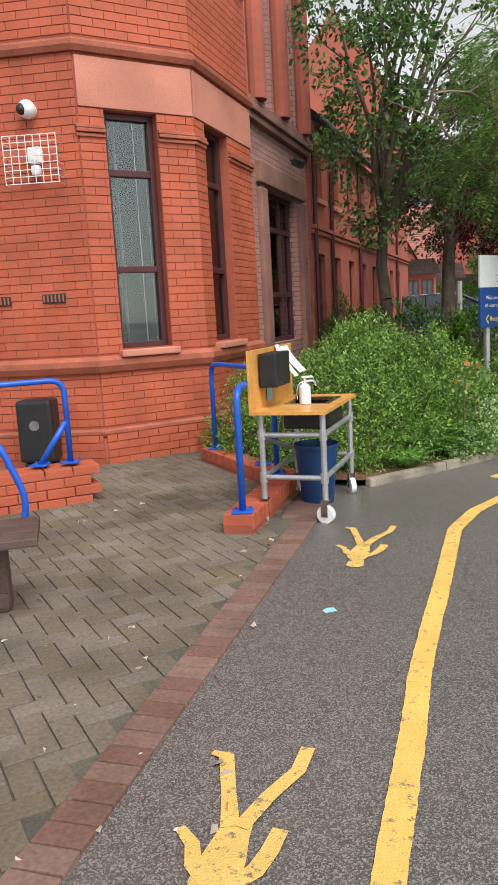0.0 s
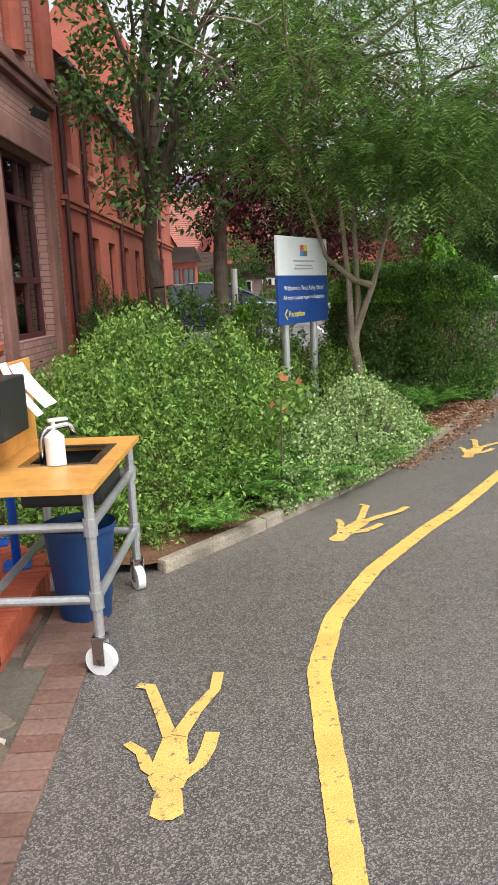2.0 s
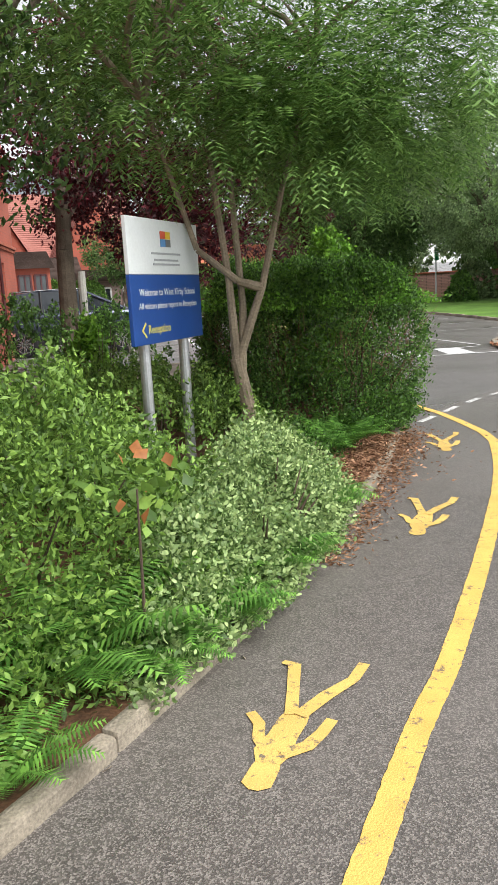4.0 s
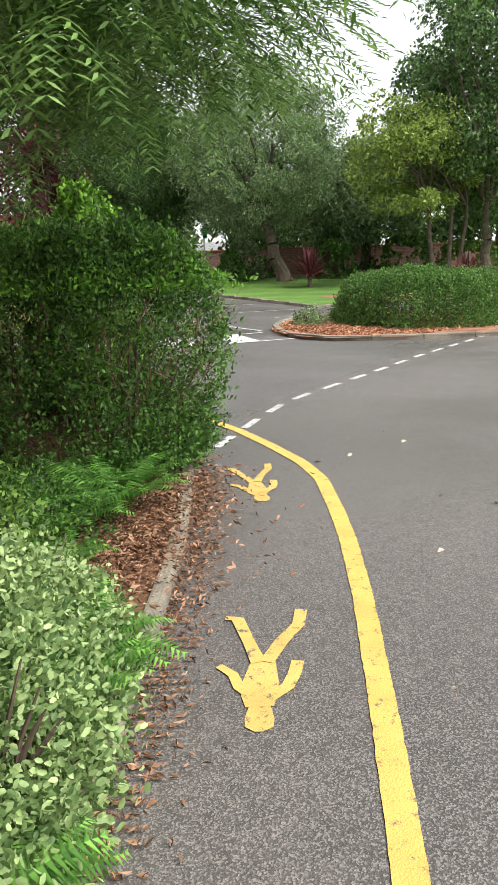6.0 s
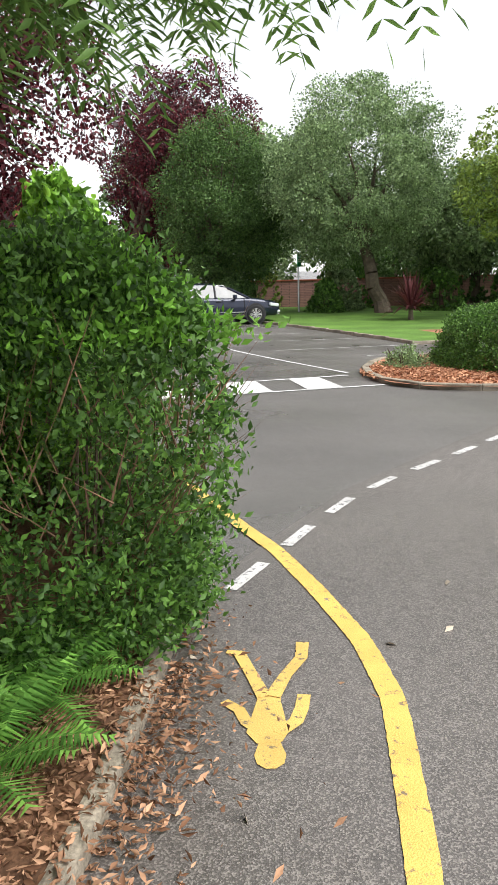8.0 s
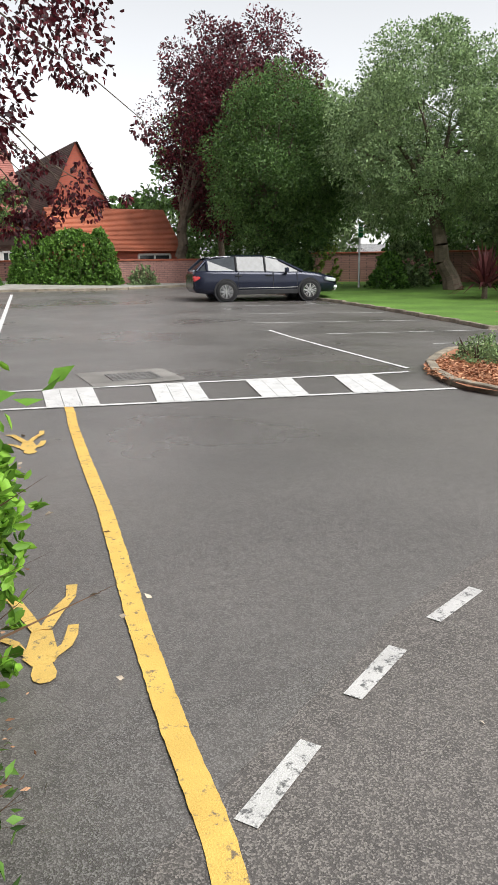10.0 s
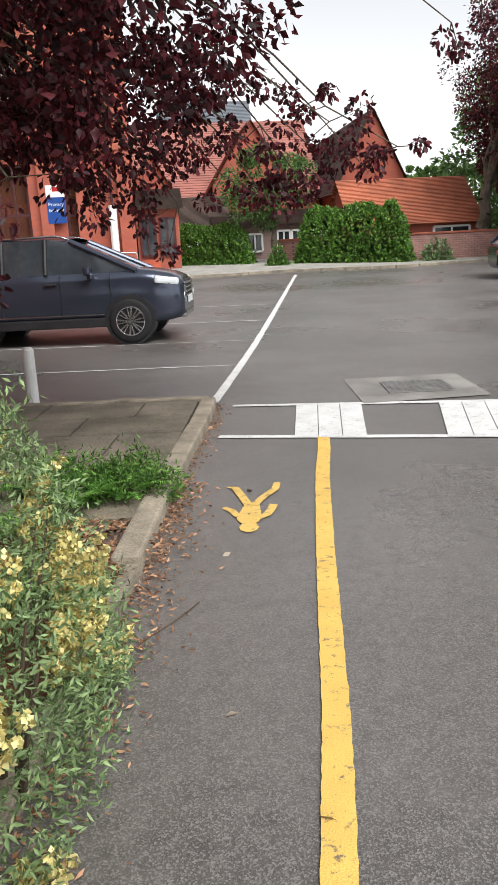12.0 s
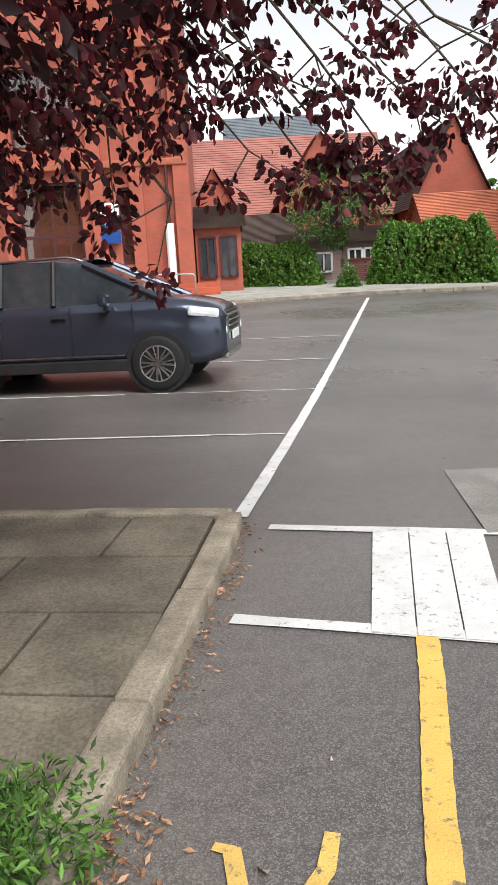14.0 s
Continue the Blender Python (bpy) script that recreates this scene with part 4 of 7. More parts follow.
# left-hand low wall, its rails
low = thing("low_wall", 0, 0, 0, 0, "low stepped red brick wall beside the entrance", "wall", kind="structure")
ld = Vector((-0.87, -0.49, 0)).normalized()
mm = Matrix.Translation((-0.88, 5.80, 0)) @ pose(0, 0, 0, 0, 0, math.degrees(math.atan2(ld.y, ld.x)))
bm = bmesh.new()
box(bm, 1.25, -0.15, 0.1, 2.5, 0.28, 0.36, 0, mm)
part("core", bm, MORTAR, low)
for c in range(4):
    n = 11
    for i in range(n):
        bm = bmesh.new()
        box(bm, 0, 0, 0, 0.215, 0.30 + (0.03 if c < 2 else 0), 0.072, 0.006)
        part("brick", bm, BRICK, low).matrix_basis = mm @ pose(0.10 + i * 0.225 - (0.08 if c % 2 else 0), -0.15, 0.04 + c * 0.08, 0, 0, random.uniform(-.6, .6))
P = lambda u, v, z: tuple(mm @ Vector((u, v, z)))
rail("glossy blue tubular handrail on the low brick wall", [P(0.12, -0.12, 0.34), P(0.12, -0.12, 1.02), P(1.6, -0.12, 1.02), P(1.6, -0.12, 0.34)], [P(0.12, -0.12, 0.34), P(1.6, -0.12, 0.34)])
br = rail("glossy blue handrail brace", [P(0.13, -0.12, 0.68), P(0.36, -0.16, 0.34)], [P(0.36, -0.16, 0.34)])
rail("glossy blue curved lower handrail by the bench", [(-1.6, 4.9, 0.75), (-1.18, 4.75, 0.72), (-1.02, 4.78, 0.3), (-1.10, 4.80, 0.0)], [(-1.10, 4.80, 0.0)])

box_bin = thing("wall_bin", -1.75, 7.12, 0.12, 0, "black plastic litter bin against the brick plinth", "bin")
bm = bmesh.new()
box(bm, 0, 0, 0.32, 0.36, 0.26, 0.62, 0.04)
part("body", bm, BLACK, box_bin)
bm = bmesh.new()
cyl(bm, (0, -0.13, 0.38), (0, -0.14, 0.38), 0.05, n=16)
part("badge", bm, IRON, box_bin)
bm = bmesh.new()
box(bm, 0, 0.0, -0.06, 0.30, 0.2, 0.12, 0.02)
part("foot", bm, BLACK, box_bin)

bench = thing("bench", -0.62, 3.55, 0, 0, "dark brown weathered plank bench with curved end", "bench")
bm = bmesh.new()
for k in range(3):
    box(bm, -0.62, -0.26 + k * 0.15, 0.44, 1.5, 0.142, 0.045, 0.008, pose(0, 0, 0, 0, 0, 18))
part("seat", bm, BENCHWOOD, bench)
bm = bmesh.new()
box(bm, -0.09, 0.0, 0.21, 0.10, 0.14, 0.42, 0.045, pose(0, 0, 0, 0, 0, 18))
box(bm, -0.30, -0.02, 0.07, 0.5, 0.12, 0.11, 0.03, pose(0, 0, 0, 0, 0, 18))
part("leg", bm, BENCHWOOD, bench)

# wall camera and caged lamp, air bricks
ca, cb, cm, _ = FACES[0]
flen = math.hypot(cb[0] - ca[0], cb[1] - ca[1])
def on_face(u, out, z):
    return tuple(cm @ Vector((flen - u, -out, z)))
cctv = thing("security_camera", *on_face(0.47, 0.0, 3.50), 0, "white dome security camera on brick wall", "camera")
bm = bmesh.new()
bmesh.ops.create_uvsphere(bm, u_segments=16, v_segments=10, radius=0.085, matrix=pose(0, -0.09, 0))
for f in bm.faces:
    f.smooth = True
cyl(bm, (0, 0.0, 0), (0, -0.07, 0), 0.075, n=16)
part("housing", bm, WHITE, cctv)
bm = bmesh.new()
bmesh.ops.create_uvsphere(bm, u_segments=12, v_segments=8, radius=0.055, matrix=pose(-0.03, -0.135, -0.01))
part("lens", bm, BLACK, cctv)
cage = thing("caged_lamp", *on_face(0.44, 0.0, 3.02), 0, "white sensor lamp inside a wire guard cage", "lamp")
bm = bmesh.new()
for i in range(8):
    x = -0.26 + i * 0.52 / 7
    cyl(bm, (x, -0.2, -0.22), (x, -0.2, 0.22), 0.004, n=5)
    cyl(bm, (-0.26, -0.2, -0.22 + i * 0.44 / 7), (0.26, -0.2, -0.22 + i * 0.44 / 7), 0.004, n=5)
    for s in (-0.26, 0.26):
        cyl(bm, (s, -0.2, -0.22 + i * 0.44 / 7), (s, 0, -0.22 + i * 0.44 / 7), 0.004, n=5)
part("guard", bm, WHITE, cage)
bm = bmesh.new()
box(bm, 0, -0.05, 0.06, 0.14, 0.1, 0.16, 0.03)
box(bm, 0, -0.06, -0.08, 0.09, 0.09, 0.1, 0.03)
part("lamp_body", bm, WHITE, cage)
for u in (0.40, 0.98):
    ab = new("air_brick")
    ab.parent = bay
    bm = bmesh.new()
    box(bm, 0, 0, 0, 0.24, 0.02, 0.09, 0.004)
    # solid plate whose near-black colour paints the shade in the vent holes
    fr = part("frame", bm, INNER_SHADE, ab)
    for i in range(6):
        bm = bmesh.new()
        box(bm, -0.1 + i * 0.04, -0.012, 0, 0.014, 0.012, 0.07)
        part("bar", bm, TERRA, ab)
    ab.matrix_basis = cm @ pose(flen - u, -0.015, 1.72)

# ---- hand-wash table ----
TA = 90 - math.degrees(math.atan2(0.97, 0.26))
tab = thing("wash_table", 0.905, 5.465, 0, -TA, "orange plywood hand-wash table on galvanised tube frame with castors", "table")
bm = bmesh.new()
W_, D_ = 0.54, 1.05
for x0, x1, y0, y1 in ((-W_ / 2, -0.13, -D_ / 2, D_ / 2), (0.19, W_ / 2, -D_ / 2, D_ / 2), (-0.13, 0.19, -D_ / 2, -0.12), (-0.13, 0.19, 0.30, D_ / 2)):
    box(bm, (x0 + x1) / 2, (y0 + y1) / 2, 0.78, x1 - x0, y1 - y0, 0.022)
part("tabletop", bm, ORANGE_WOOD, tab, "varnished orange plywood top")
bm = bmesh.new()
box(bm, -0.26, 0, 1.0, 0.02, D_, 0.42, 0.004)
part("backboard", bm, ORANGE_WOOD, tab)
sink = new("sink")
sink.parent = tab
bm = bmesh.new()
box(bm, 0.03, 0.09, 0.70, 0.35, 0.45, 0.18, 0.02)
bmesh.ops.delete(bm, geom=[f for f in bm.faces if f.normal.z > 0.9 and f.calc_center_median().z > 0.78], context='FACES')
part("bowl", bm, BLACK, sink, "dark sink bowl under the top")
bm = bmesh.new()
for x0, x1, y0, y1 in ((-0.14, -0.10, -0.13, 0.31), (0.16, 0.20, -0.13, 0.31), (-0.10, 0.16, -0.13, -0.09), (-0.10, 0.16, 0.27, 0.31)):
    box(bm, (x0 + x1) / 2, (y0 + y1) / 2, 0.794, x1 - x0, y1 - y0, 0.006)
part("rim", bm, STEEL, sink)
part("tap", tube([(-0.05, -0.06, 0.79), (-0.05, -0.06, 1.0 - 0.06), (0.06, 0.02, 0.95), (0.07, 0.03, 0.90)], 0.014), STEEL, sink, "chrome swan-neck tap")
LEGS = [(-0.21, -0.45), (0.23, -0.45), (0.23, 0.43), (-0.21, 0.43)]
for i, (x, y) in enumerate(LEGS):
    bm = bmesh.new()
    cyl(bm, (x, y, 0.16), (x, y, 0.77), 0.021, n=12)
    leg = part("leg", bm, GALV, tab)
    for z in (0.32, 0.62):
        bm = bmesh.new()
        cyl(bm, (x, y, z - 0.035), (x, y, z + 0.035), 0.029, n=12)
        part("clamp", bm, GALV, leg)
    cst = new("castor")
    cst.parent = tab
    tw = math.radians((10, 75, 30, 5)[i])
    bm = bmesh.new()
    dx, dy = math.cos(tw) * 0.02, math.sin(tw) * 0.02
    cyl(bm, (x - dx, y - dy, 0.065), (x + dx, y + dy, 0.065), 0.063, n=24)
    part("wheel", bm, WHITE, cst, "white nylon castor wheel")
    bm = bmesh.new()
    for s in (-1, 1):
        box(bm, s * 0.026, 0, 0.11, 0.004, 0.05, 0.12, 0, Matrix.Translation((x, y, 0)) @ pose(0, 0, 0, 0, 0, math.degrees(tw)))
        cyl(bm, (x + s * dx * 1.05, y + s * dy * 1.05, 0.065), (x + s * dx * 1.4, y + s * dy * 1.4, 0.065), 0.014, n=10)
    box(bm, x, y, 0.165, 0.056, 0.056, 0.01)
    part("fork", bm, STEEL, cst)
for a, b, z in ((0, 1, 0.62), (1, 2, 0.62), (2, 3, 0.62), (0, 1, 0.32), (1, 2, 0.32), (2, 3, 0.32), (3, 0, 0.32)):
    bm = bmesh.new()
    cyl(bm, (*LEGS[a], z), (*LEGS[b], z), 0.019, n=12)
    part("rail", bm, GALV, tab)
bm = bmesh.new()
cyl(bm, (*LEGS[0], 0.60), (*LEGS[3], 0.36), 0.017, n=10)
part("brace", bm, GALV, tab)
soap = thing("soap_dispenser", *(tab.matrix_basis @ Vector((0.02, -0.10, 0.797))), 20, "white pump soap bottle on the table", "bottle")
bm = bmesh.new()
cyl(bm, (0, 0, 0), (0, 0, 0.12), 0.042, n=20)
cyl(bm, (0, 0, 0.12), (0, 0, 0.145), 0.042, 0.015, n=20)
part("bottle", bm, WHITE, soap)
bm = bmesh.new()
cyl(bm, (0, 0, 0.145), (0, 0, 0.185), 0.008)
box(bm, 0.02, 0, 0.19, 0.085, 0.025, 0.014, 0.004)
part("pump", bm, WHITE, soap)
towel = thing("towel_dispenser", *(tab.matrix_basis @ Vector((-0.245, -0.18, 0.98))), -TA, "dark grey paper towel dispenser on the backboard", "dispenser")
bm = bmesh.new()
box(bm, 0.07, 0, 0.08, 0.13, 0.34, 0.24, 0.01)
part("body", bm, BLACK, towel)
for y, z, hgt, wd, mt, lab in ((0.10, 0.98, 0.24, 0.10, PAPER, "white paper sheet curling from the backboard"), (0.28, 1.0, 0.2, 0.2, PAPER, "white paper roll sheet on the backboard"), (-0.12, 0.83, 0.12, 0.12, LIGHTBLUE, "pale blue notice taped to the backboard")):
    s = thing("notice", *(tab.matrix_basis @ Vector((-0.245, y, z))), -TA, lab, "paper")
    v = []
    for i in range(6):
        for j in range(2):
            v.append((0.004 + (0.15 if mt is PAPER else 0.0) * (1 - i / 5) ** 1.3, (j - 0.5) * wd, hgt * i / 5))
    mesh("sheet", v, [(2 * i, 2 * i + 1, 2 * i + 3, 2 * i + 2) for i in range(5)], mt, s)
waste = thing("waste_bin", *(tab.matrix_basis @ Vector((0.03, 0.12, 0))), 0, "dark blue tapered plastic waste bin under the table", "bin")
bm = bmesh.new()
cyl(bm, (0, 0, 0), (0, 0, 0.46), 0.12, 0.165, 24, False)
bmesh.ops.create_circle(bm, cap_ends=True, segments=24, radius=0.12, matrix=pose(0, 0, 0.005))
cyl(bm, (0, 0, 0.44), (0, 0, 0.465), 0.172, 0.172, 24, False)
for f in bm.faces:
    f.smooth = True
part("bucket", bm, BINBLUE, waste)
card = thing("blue_card", 0.98, 3.41, 0.0, 25, "small torn pale blue card lying on tarmac", "litter")
mesh("sheet", [(-0.03, -0.02, 0.007), (0.03, -0.025, 0.007), (0.035, 0.02, 0.009), (0.0, 0.032, 0.008), (-0.032, 0.015, 0.007)], [(0, 1, 2, 3, 4)], LIGHTBLUE, card)

# ---- school sign ----
sx, sy = 3.02, 9.28
sd = Vector((0.81, 0.82, 0)).normalized()
sign = thing("school_sign", sx, sy, 0, math.degrees(math.atan2(sd.y, sd.x)), "white and blue welcome sign on two grey posts", "sign")
SW = 1.12
for u in (0.24, 0.88):
    bm = bmesh.new()
    cyl(bm, (u, 0.05, 0), (u, 0.05, 1.9), 0.04, n=14)
    part("post", bm, GALV, sign)
bm = bmesh.new()
box(bm, SW / 2, 0, 1.81, SW, 0.03, 0.38, 0.005)
part("upper_panel", bm, SIGNWHITE, sign)
bm = bmesh.new()
box(bm, SW / 2, 0, 1.38, SW, 0.03, 0.478, 0.005)
part("lower_panel", bm, SIGNBLUE, sign)


def lettering(text, size, at, parent, material, label="", align='CENTER', rot=90):
    cu = bpy.data.curves.new("lettering", 'FONT')
    cu.body, cu.size, cu.align_x, cu.extrude = text, size, align, 0.0005
    tmp = bpy.data.objects.new("lettering", cu)
    me = tmp.to_mesh()
    me2 = me.copy()
    tmp.to_mesh_clear()
    me2.materials.append(material)
    ob = new("lettering", me2)
    ob.parent = parent
    ob.matrix_basis = pose(*at, rot, 0, 0)
    if label:
        ob["label"] = label
    return ob


lettering("Welcome to West Kirby School", 0.068, (SW / 2, -0.018, 1.475), sign, SIGNWHITE)
lettering("All visitors please report to Reception", 0.060, (SW / 2, -0.018, 1.385), sign, SIGNWHITE)
YLOGO = mat("sign_yellow", (0.75, 0.65, 0.12), 0.05, 4, 40, 0.4, 0)
lettering("Reception", 0.085, (0.20, -0.018, 1.215), sign, YLOGO, align='LEFT')
bm = bmesh.new()
for s in (-1, 1):
    box(bm, 0.145, -0.017, 1.24 + s * 0.024, 0.075, 0.003, 0.014, 0, Matrix.Translation((0.145, -0.017, 1.24 + s * 0.024)) @ pose(0, 0, 0, 0, -s * 42) @ Matrix.Translation((-0.145, 0.017, -1.24 - s * 0.024)))
part("arrow", bm, YLOGO, sign)
for i, c in enumerate(((0.6, 0.1, 0.05), (0.75, 0.5, 0.05), (0.1, 0.25, 0.5), (0.15, 0.15, 0.15))):
    bm = bmesh.new()
    box(bm, SW / 2 - 0.04 + (i % 2) * 0.08, -0.017, 1.895 - (i // 2) * 0.055, 0.078, 0.003, 0.053)
    part("emblem", bm, mat("emblem_colour", c, 0.05, 4, 40, 0.4, 0), sign)
for z, wd in ((1.765, 0.46), (1.72, 0.38), (1.69, 0.42)):
    bm = bmesh.new()
    box(bm, SW / 2, -0.017, z, wd, 0.003, 0.014)
    part("text_bar", bm, mat("grey_print", (0.35, 0.37, 0.38), 0.05, 4, 40, 0.5, 0), sign)

post = thing("bollard", 5.82, 19.8, gz(5.82, 19.8), 0, "short white painted post by the slabs", "post")
bm = bmesh.new()
cyl(bm, (0, 0, 0), (0, 0, 0.55), 0.06, n=14)
cyl(bm, (0, 0, 0.55), (0, 0, 0.58), 0.06, 0.04, n=14)
part("shaft", bm, WHITE, post)

# old wooden posts and a tree stake in the bed
for x, y, h in ((4.1, 16.0, 1.9), (4.9, 15.6, 1.3)):
    s = thing("timber_post", x, y, 0, 0, "weathered grey timber post in the shrubs", "post", "timber posts in the shrubs")
    bm = bmesh.new()
    cyl(bm, (0, 0, 0), (0.02, 0.01, h), 0.07, 0.06, n=10)
    part("shaft", bm, CONCRETE, s)


# ---- planting ----
def shrub(name, outline, top, n, size, leaf, label, rise=0.5, lump=0.25, slim=0.5, low=0.05, z0=0.05, shoot=0.2):
    b = thing(name, 0, 0, 0, 0, label, "shrub")
    c = np.mean(outline, axis=0)
    b.location = (float(c[0]), float(c[1]), z0)
    at, lean = dome(n, outline, top, low, rise, lump, z0, shoot)
    off = np.array([c[0], c[1], z0])
    leaf_mesh("foliage", at - off, size, leaf, b, out=lean, slim=slim, oval=size > 0.06 or leaf is VARIEG)
    bm = bmesh.new()
    for _ in range(26):
        u = random.random() * 6.2832
        k = random.random() ** 0.5 * 0.8
        i = random.randrange(len(outline))
        e = (np.array(outline[i]) - c) * k
        hh = top * random.uniform(0.5, 0.85) * (1 - 0.5 * k * k)
        a = Vector((e[0] * 0.6, e[1] * 0.6, -0.02))
        q = Vector((e[0], e[1], hh))
        cyl(bm, a, a.lerp(q, 0.5) + Vector((0, 0, 0.05)), 0.012, 0.008, 5, False)
        cyl(bm, a.lerp(q, 0.5) + Vector((0, 0, 0.05)), q, 0.008, 0.003, 5, False)
    tagged(part("stem_mass", bm, TWIG, b), kind="stuff")
    return b


A = [(1.40, 6.22), (2.2, 6.80), (2.9, 7.40), (3.45, 8.0), (3.3, 8.8), (2.75, 9.3), (2.7, 11.6), (0.8, 11.2), (0.35, 9.4), (0.05, 7.75), (0.62, 6.75), (1.0, 6.4)]
shrub("honeysuckle_shrub", A, 1.16, 90000, 0.042, SHRUB, "broad rounded mass of fine-leaved green shrubs by the bay", 1.3, 0.3, 0.45, shoot=0.26)
shrub("variegated_shrub", [(2.2, 6.62), (3.0, 7.15), (3.7, 7.8), (4.15, 8.35), (4.35, 9.0), (3.6, 9.15), (3.0, 8.6), (2.4, 7.6)], 0.66, 52000, 0.028, VARIEG,
      "pale variegated shrub spilling over the kerb", 0.7, 0.3, 0.6)
shrub("low_shrub", [(3.3, 9.1), (4.3, 9.1), (4.7, 10.4), (4.2, 12.0), (2.6, 13.0), (2.5, 11), (2.7, 9.5)], 0.72, 16000, 0.04, SHRUB, "low dark green shrubs round the sign posts", 0.6, 0.3)
shrub("rear_shrub", [(2.6, 13.2), (4.6, 12.2), (5.0, 15.0), (2.0, 16.5), (0.9, 14.0), (0.8, 12.0)], 1.25, 14000, 0.06, HEDGE, "dark shrubs under the trees behind the sign", 0.7, 0.4)
shrub("lime_shrub", [(3.0, 12.6), (3.6, 12.4), (3.9, 13.0), (3.4, 13.5)], 1.75, 3500, 0.08, LAUREL, "bright green young shrub behind the sign", 0.35, 0.4)
ivy = shrub("rail_shrub", [(0.1, 7.0), (0.6, 6.4), (1.0, 6.45), (0.9, 7.2), (0.3, 8.0), (-0.25, 7.95)], 0.98, 9000, 0.034, SHRUB, "green shrub growing behind the blue rail", 0.4, 0.3)
HEDGE_PLAN = [(4.6, 10.7), (5.1, 10.35), (5.55, 10.15), (5.95, 10.25), (6.12, 10.55), (6.30, 11.0), (6.40, 11.5), (6.42, 12.4), (6.2, 13.3), (5.1, 13.7), (4.4, 12.3)]


def overhang(p):
    """Leans the upper part of the hedge out over the path."""
    k = np.clip((p[:, 2] - 0.15) / 0.75, 0, 1)
    near = np.clip((11.6 - p[:, 1]) / 0.9, 0, 1) * np.clip((p[:, 0] - 4.9) / 0.9, 0, 1)
    q = p.copy()
    q[:, 0] += 0.22 * k * near
    q[:, 1] -= 0.28 * k * near
    return q


hd = thing("privet_hedge", 5.5, 11.8, 0.05, 0, "tall dense privet hedge with bare brown inner twigs", "shrub")
off = np.array(hd.location)
at, lean = dome(150000, HEDGE_PLAN, 1.56, 0.12, 0.40, 0.14, 0.05, 0.26)
gap = np.array([noise.noise((x * 2.3, y * 2.3, z * 2.6)) + 0.5 * noise.noise((x * 6.0, y * 6.0, z * 6.0)) for x, y, z in at[::16]]).repeat(16)[:len(at)]
bare = 0.34 * np.exp(-((at[:, 2] - 0.85) / 0.38) ** 2)
keep = gap > bare - 0.50
leaf_mesh("foliage", overhang(at[keep]) - off, 0.038, HEDGE, hd, out=lean[keep], slim=0.5)
# brighter green leaves, kept only in the top layer of the hedge
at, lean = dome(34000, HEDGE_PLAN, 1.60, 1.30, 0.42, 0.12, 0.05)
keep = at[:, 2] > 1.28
leaf_mesh("new_growth", overhang(at[keep]) - off, 0.04, HEDGETOP, hd, out=lean[keep], label="bright green top shoots")
ring_ = resample(HEDGE_PLAN + HEDGE_PLAN[:1], 0.05)
mid_ = np.array(HEDGE_PLAN).mean(0)
v, f = [], []
for _ in range(1300):
    p = np.array(ring_[random.randrange(len(ring_))])
    p = mid_ + (p - mid_) * random.uniform(0.66, 0.86)
    a = Vector((*p, random.uniform(0.05, 1.1)))
    d = Vector((*(p - mid_), 0)).normalized() * random.uniform(-0.02, 0.16) + Vector((random.gauss(0, .1), random.gauss(0, .1), random.uniform(0.06, 0.4)))
    w = d.cross(Vector((random.gauss(0, 1), random.gauss(0, 1), 0.2))).normalized() * random.uniform(0.002, 0.0045)
    w2 = d.cross(w).normalized() * w.length
    q = len(v)
    v += [a + w, a - w * 0.5 + w2, a - w * 0.5 - w2, a + d]
    f += [(q, q + 1, q + 3), (q + 1, q + 2, q + 3), (q + 2, q, q + 3)]
v = overhang(np.array([tuple(c) for c in v])) - off
tagged(mesh("dry_twig", v.tolist(), f, DEADTWIG, hd, "bare brown dead twigs"), kind="stuff")
bm = bmesh.new()
for _ in range(30):
    p = mid_ + (np.array(ring_[random.randrange(len(ring_))]) - mid_) * random.uniform(0.4, 0.85)
    a = Vector((p[0] - off[0], p[1] - off[1], -0.06))
    cyl(bm, a, a + Vector((random.uniform(-.1, .1), random.uniform(-.1, .1), random.uniform(0.7, 1.2))), 0.014, 0.006, 5, False)
tagged(part("stem_mass", bm, TWIG, hd), kind="stuff")
shrub("laurel_shrub", [(5.9, 11.8), (6.45, 11.75), (6.70, 12.12), (6.79, 12.7), (6.55, 13.05), (5.9, 13.0)], 1.92, 11000, 0.065, LAUREL, "glossy bright green laurel shrub at the path edge", 0.16, 0.2, 0.5, 0.55)
bl = shrub("blossom_shrub", [(6.1, 13.0), (6.6, 12.9), (6.85, 13.5), (6.95, 14.2), (6.85, 14.75), (6.2, 14.8), (5.9, 13.9)], 0.92, 22000, 0.032, PALETREE, "feathery shrub with cream-yellow flower heads", 0.35, 0.4, 0.3)
cc, _ = dome(1500, [(6.15, 13.05), (6.6, 12.95), (6.83, 13.5), (6.93, 14.2), (6.8, 14.7), (6.2, 14.75), (5.95, 13.9)], 0.98, 0.1, 0.35, 0.4, 0.05)
at, lean = clumps(cc, np.full(len(cc), 0.02), 14)
leaf_mesh("blossom", at - np.array(bl.location), 0.019, BLOOM, bl, out=lean, slim=0.9)
shrub("weed_clump", [(6.5, 16.05), (6.98, 15.9), (7.22, 16.15), (7.15, 16.5), (6.6, 16.6), (6.2, 16.4)], 0.27, 5000, 0.04, HEDGE, "low weeds and ferns over the kerb corner", 0.2, 0.5, 0.3, 0.02)
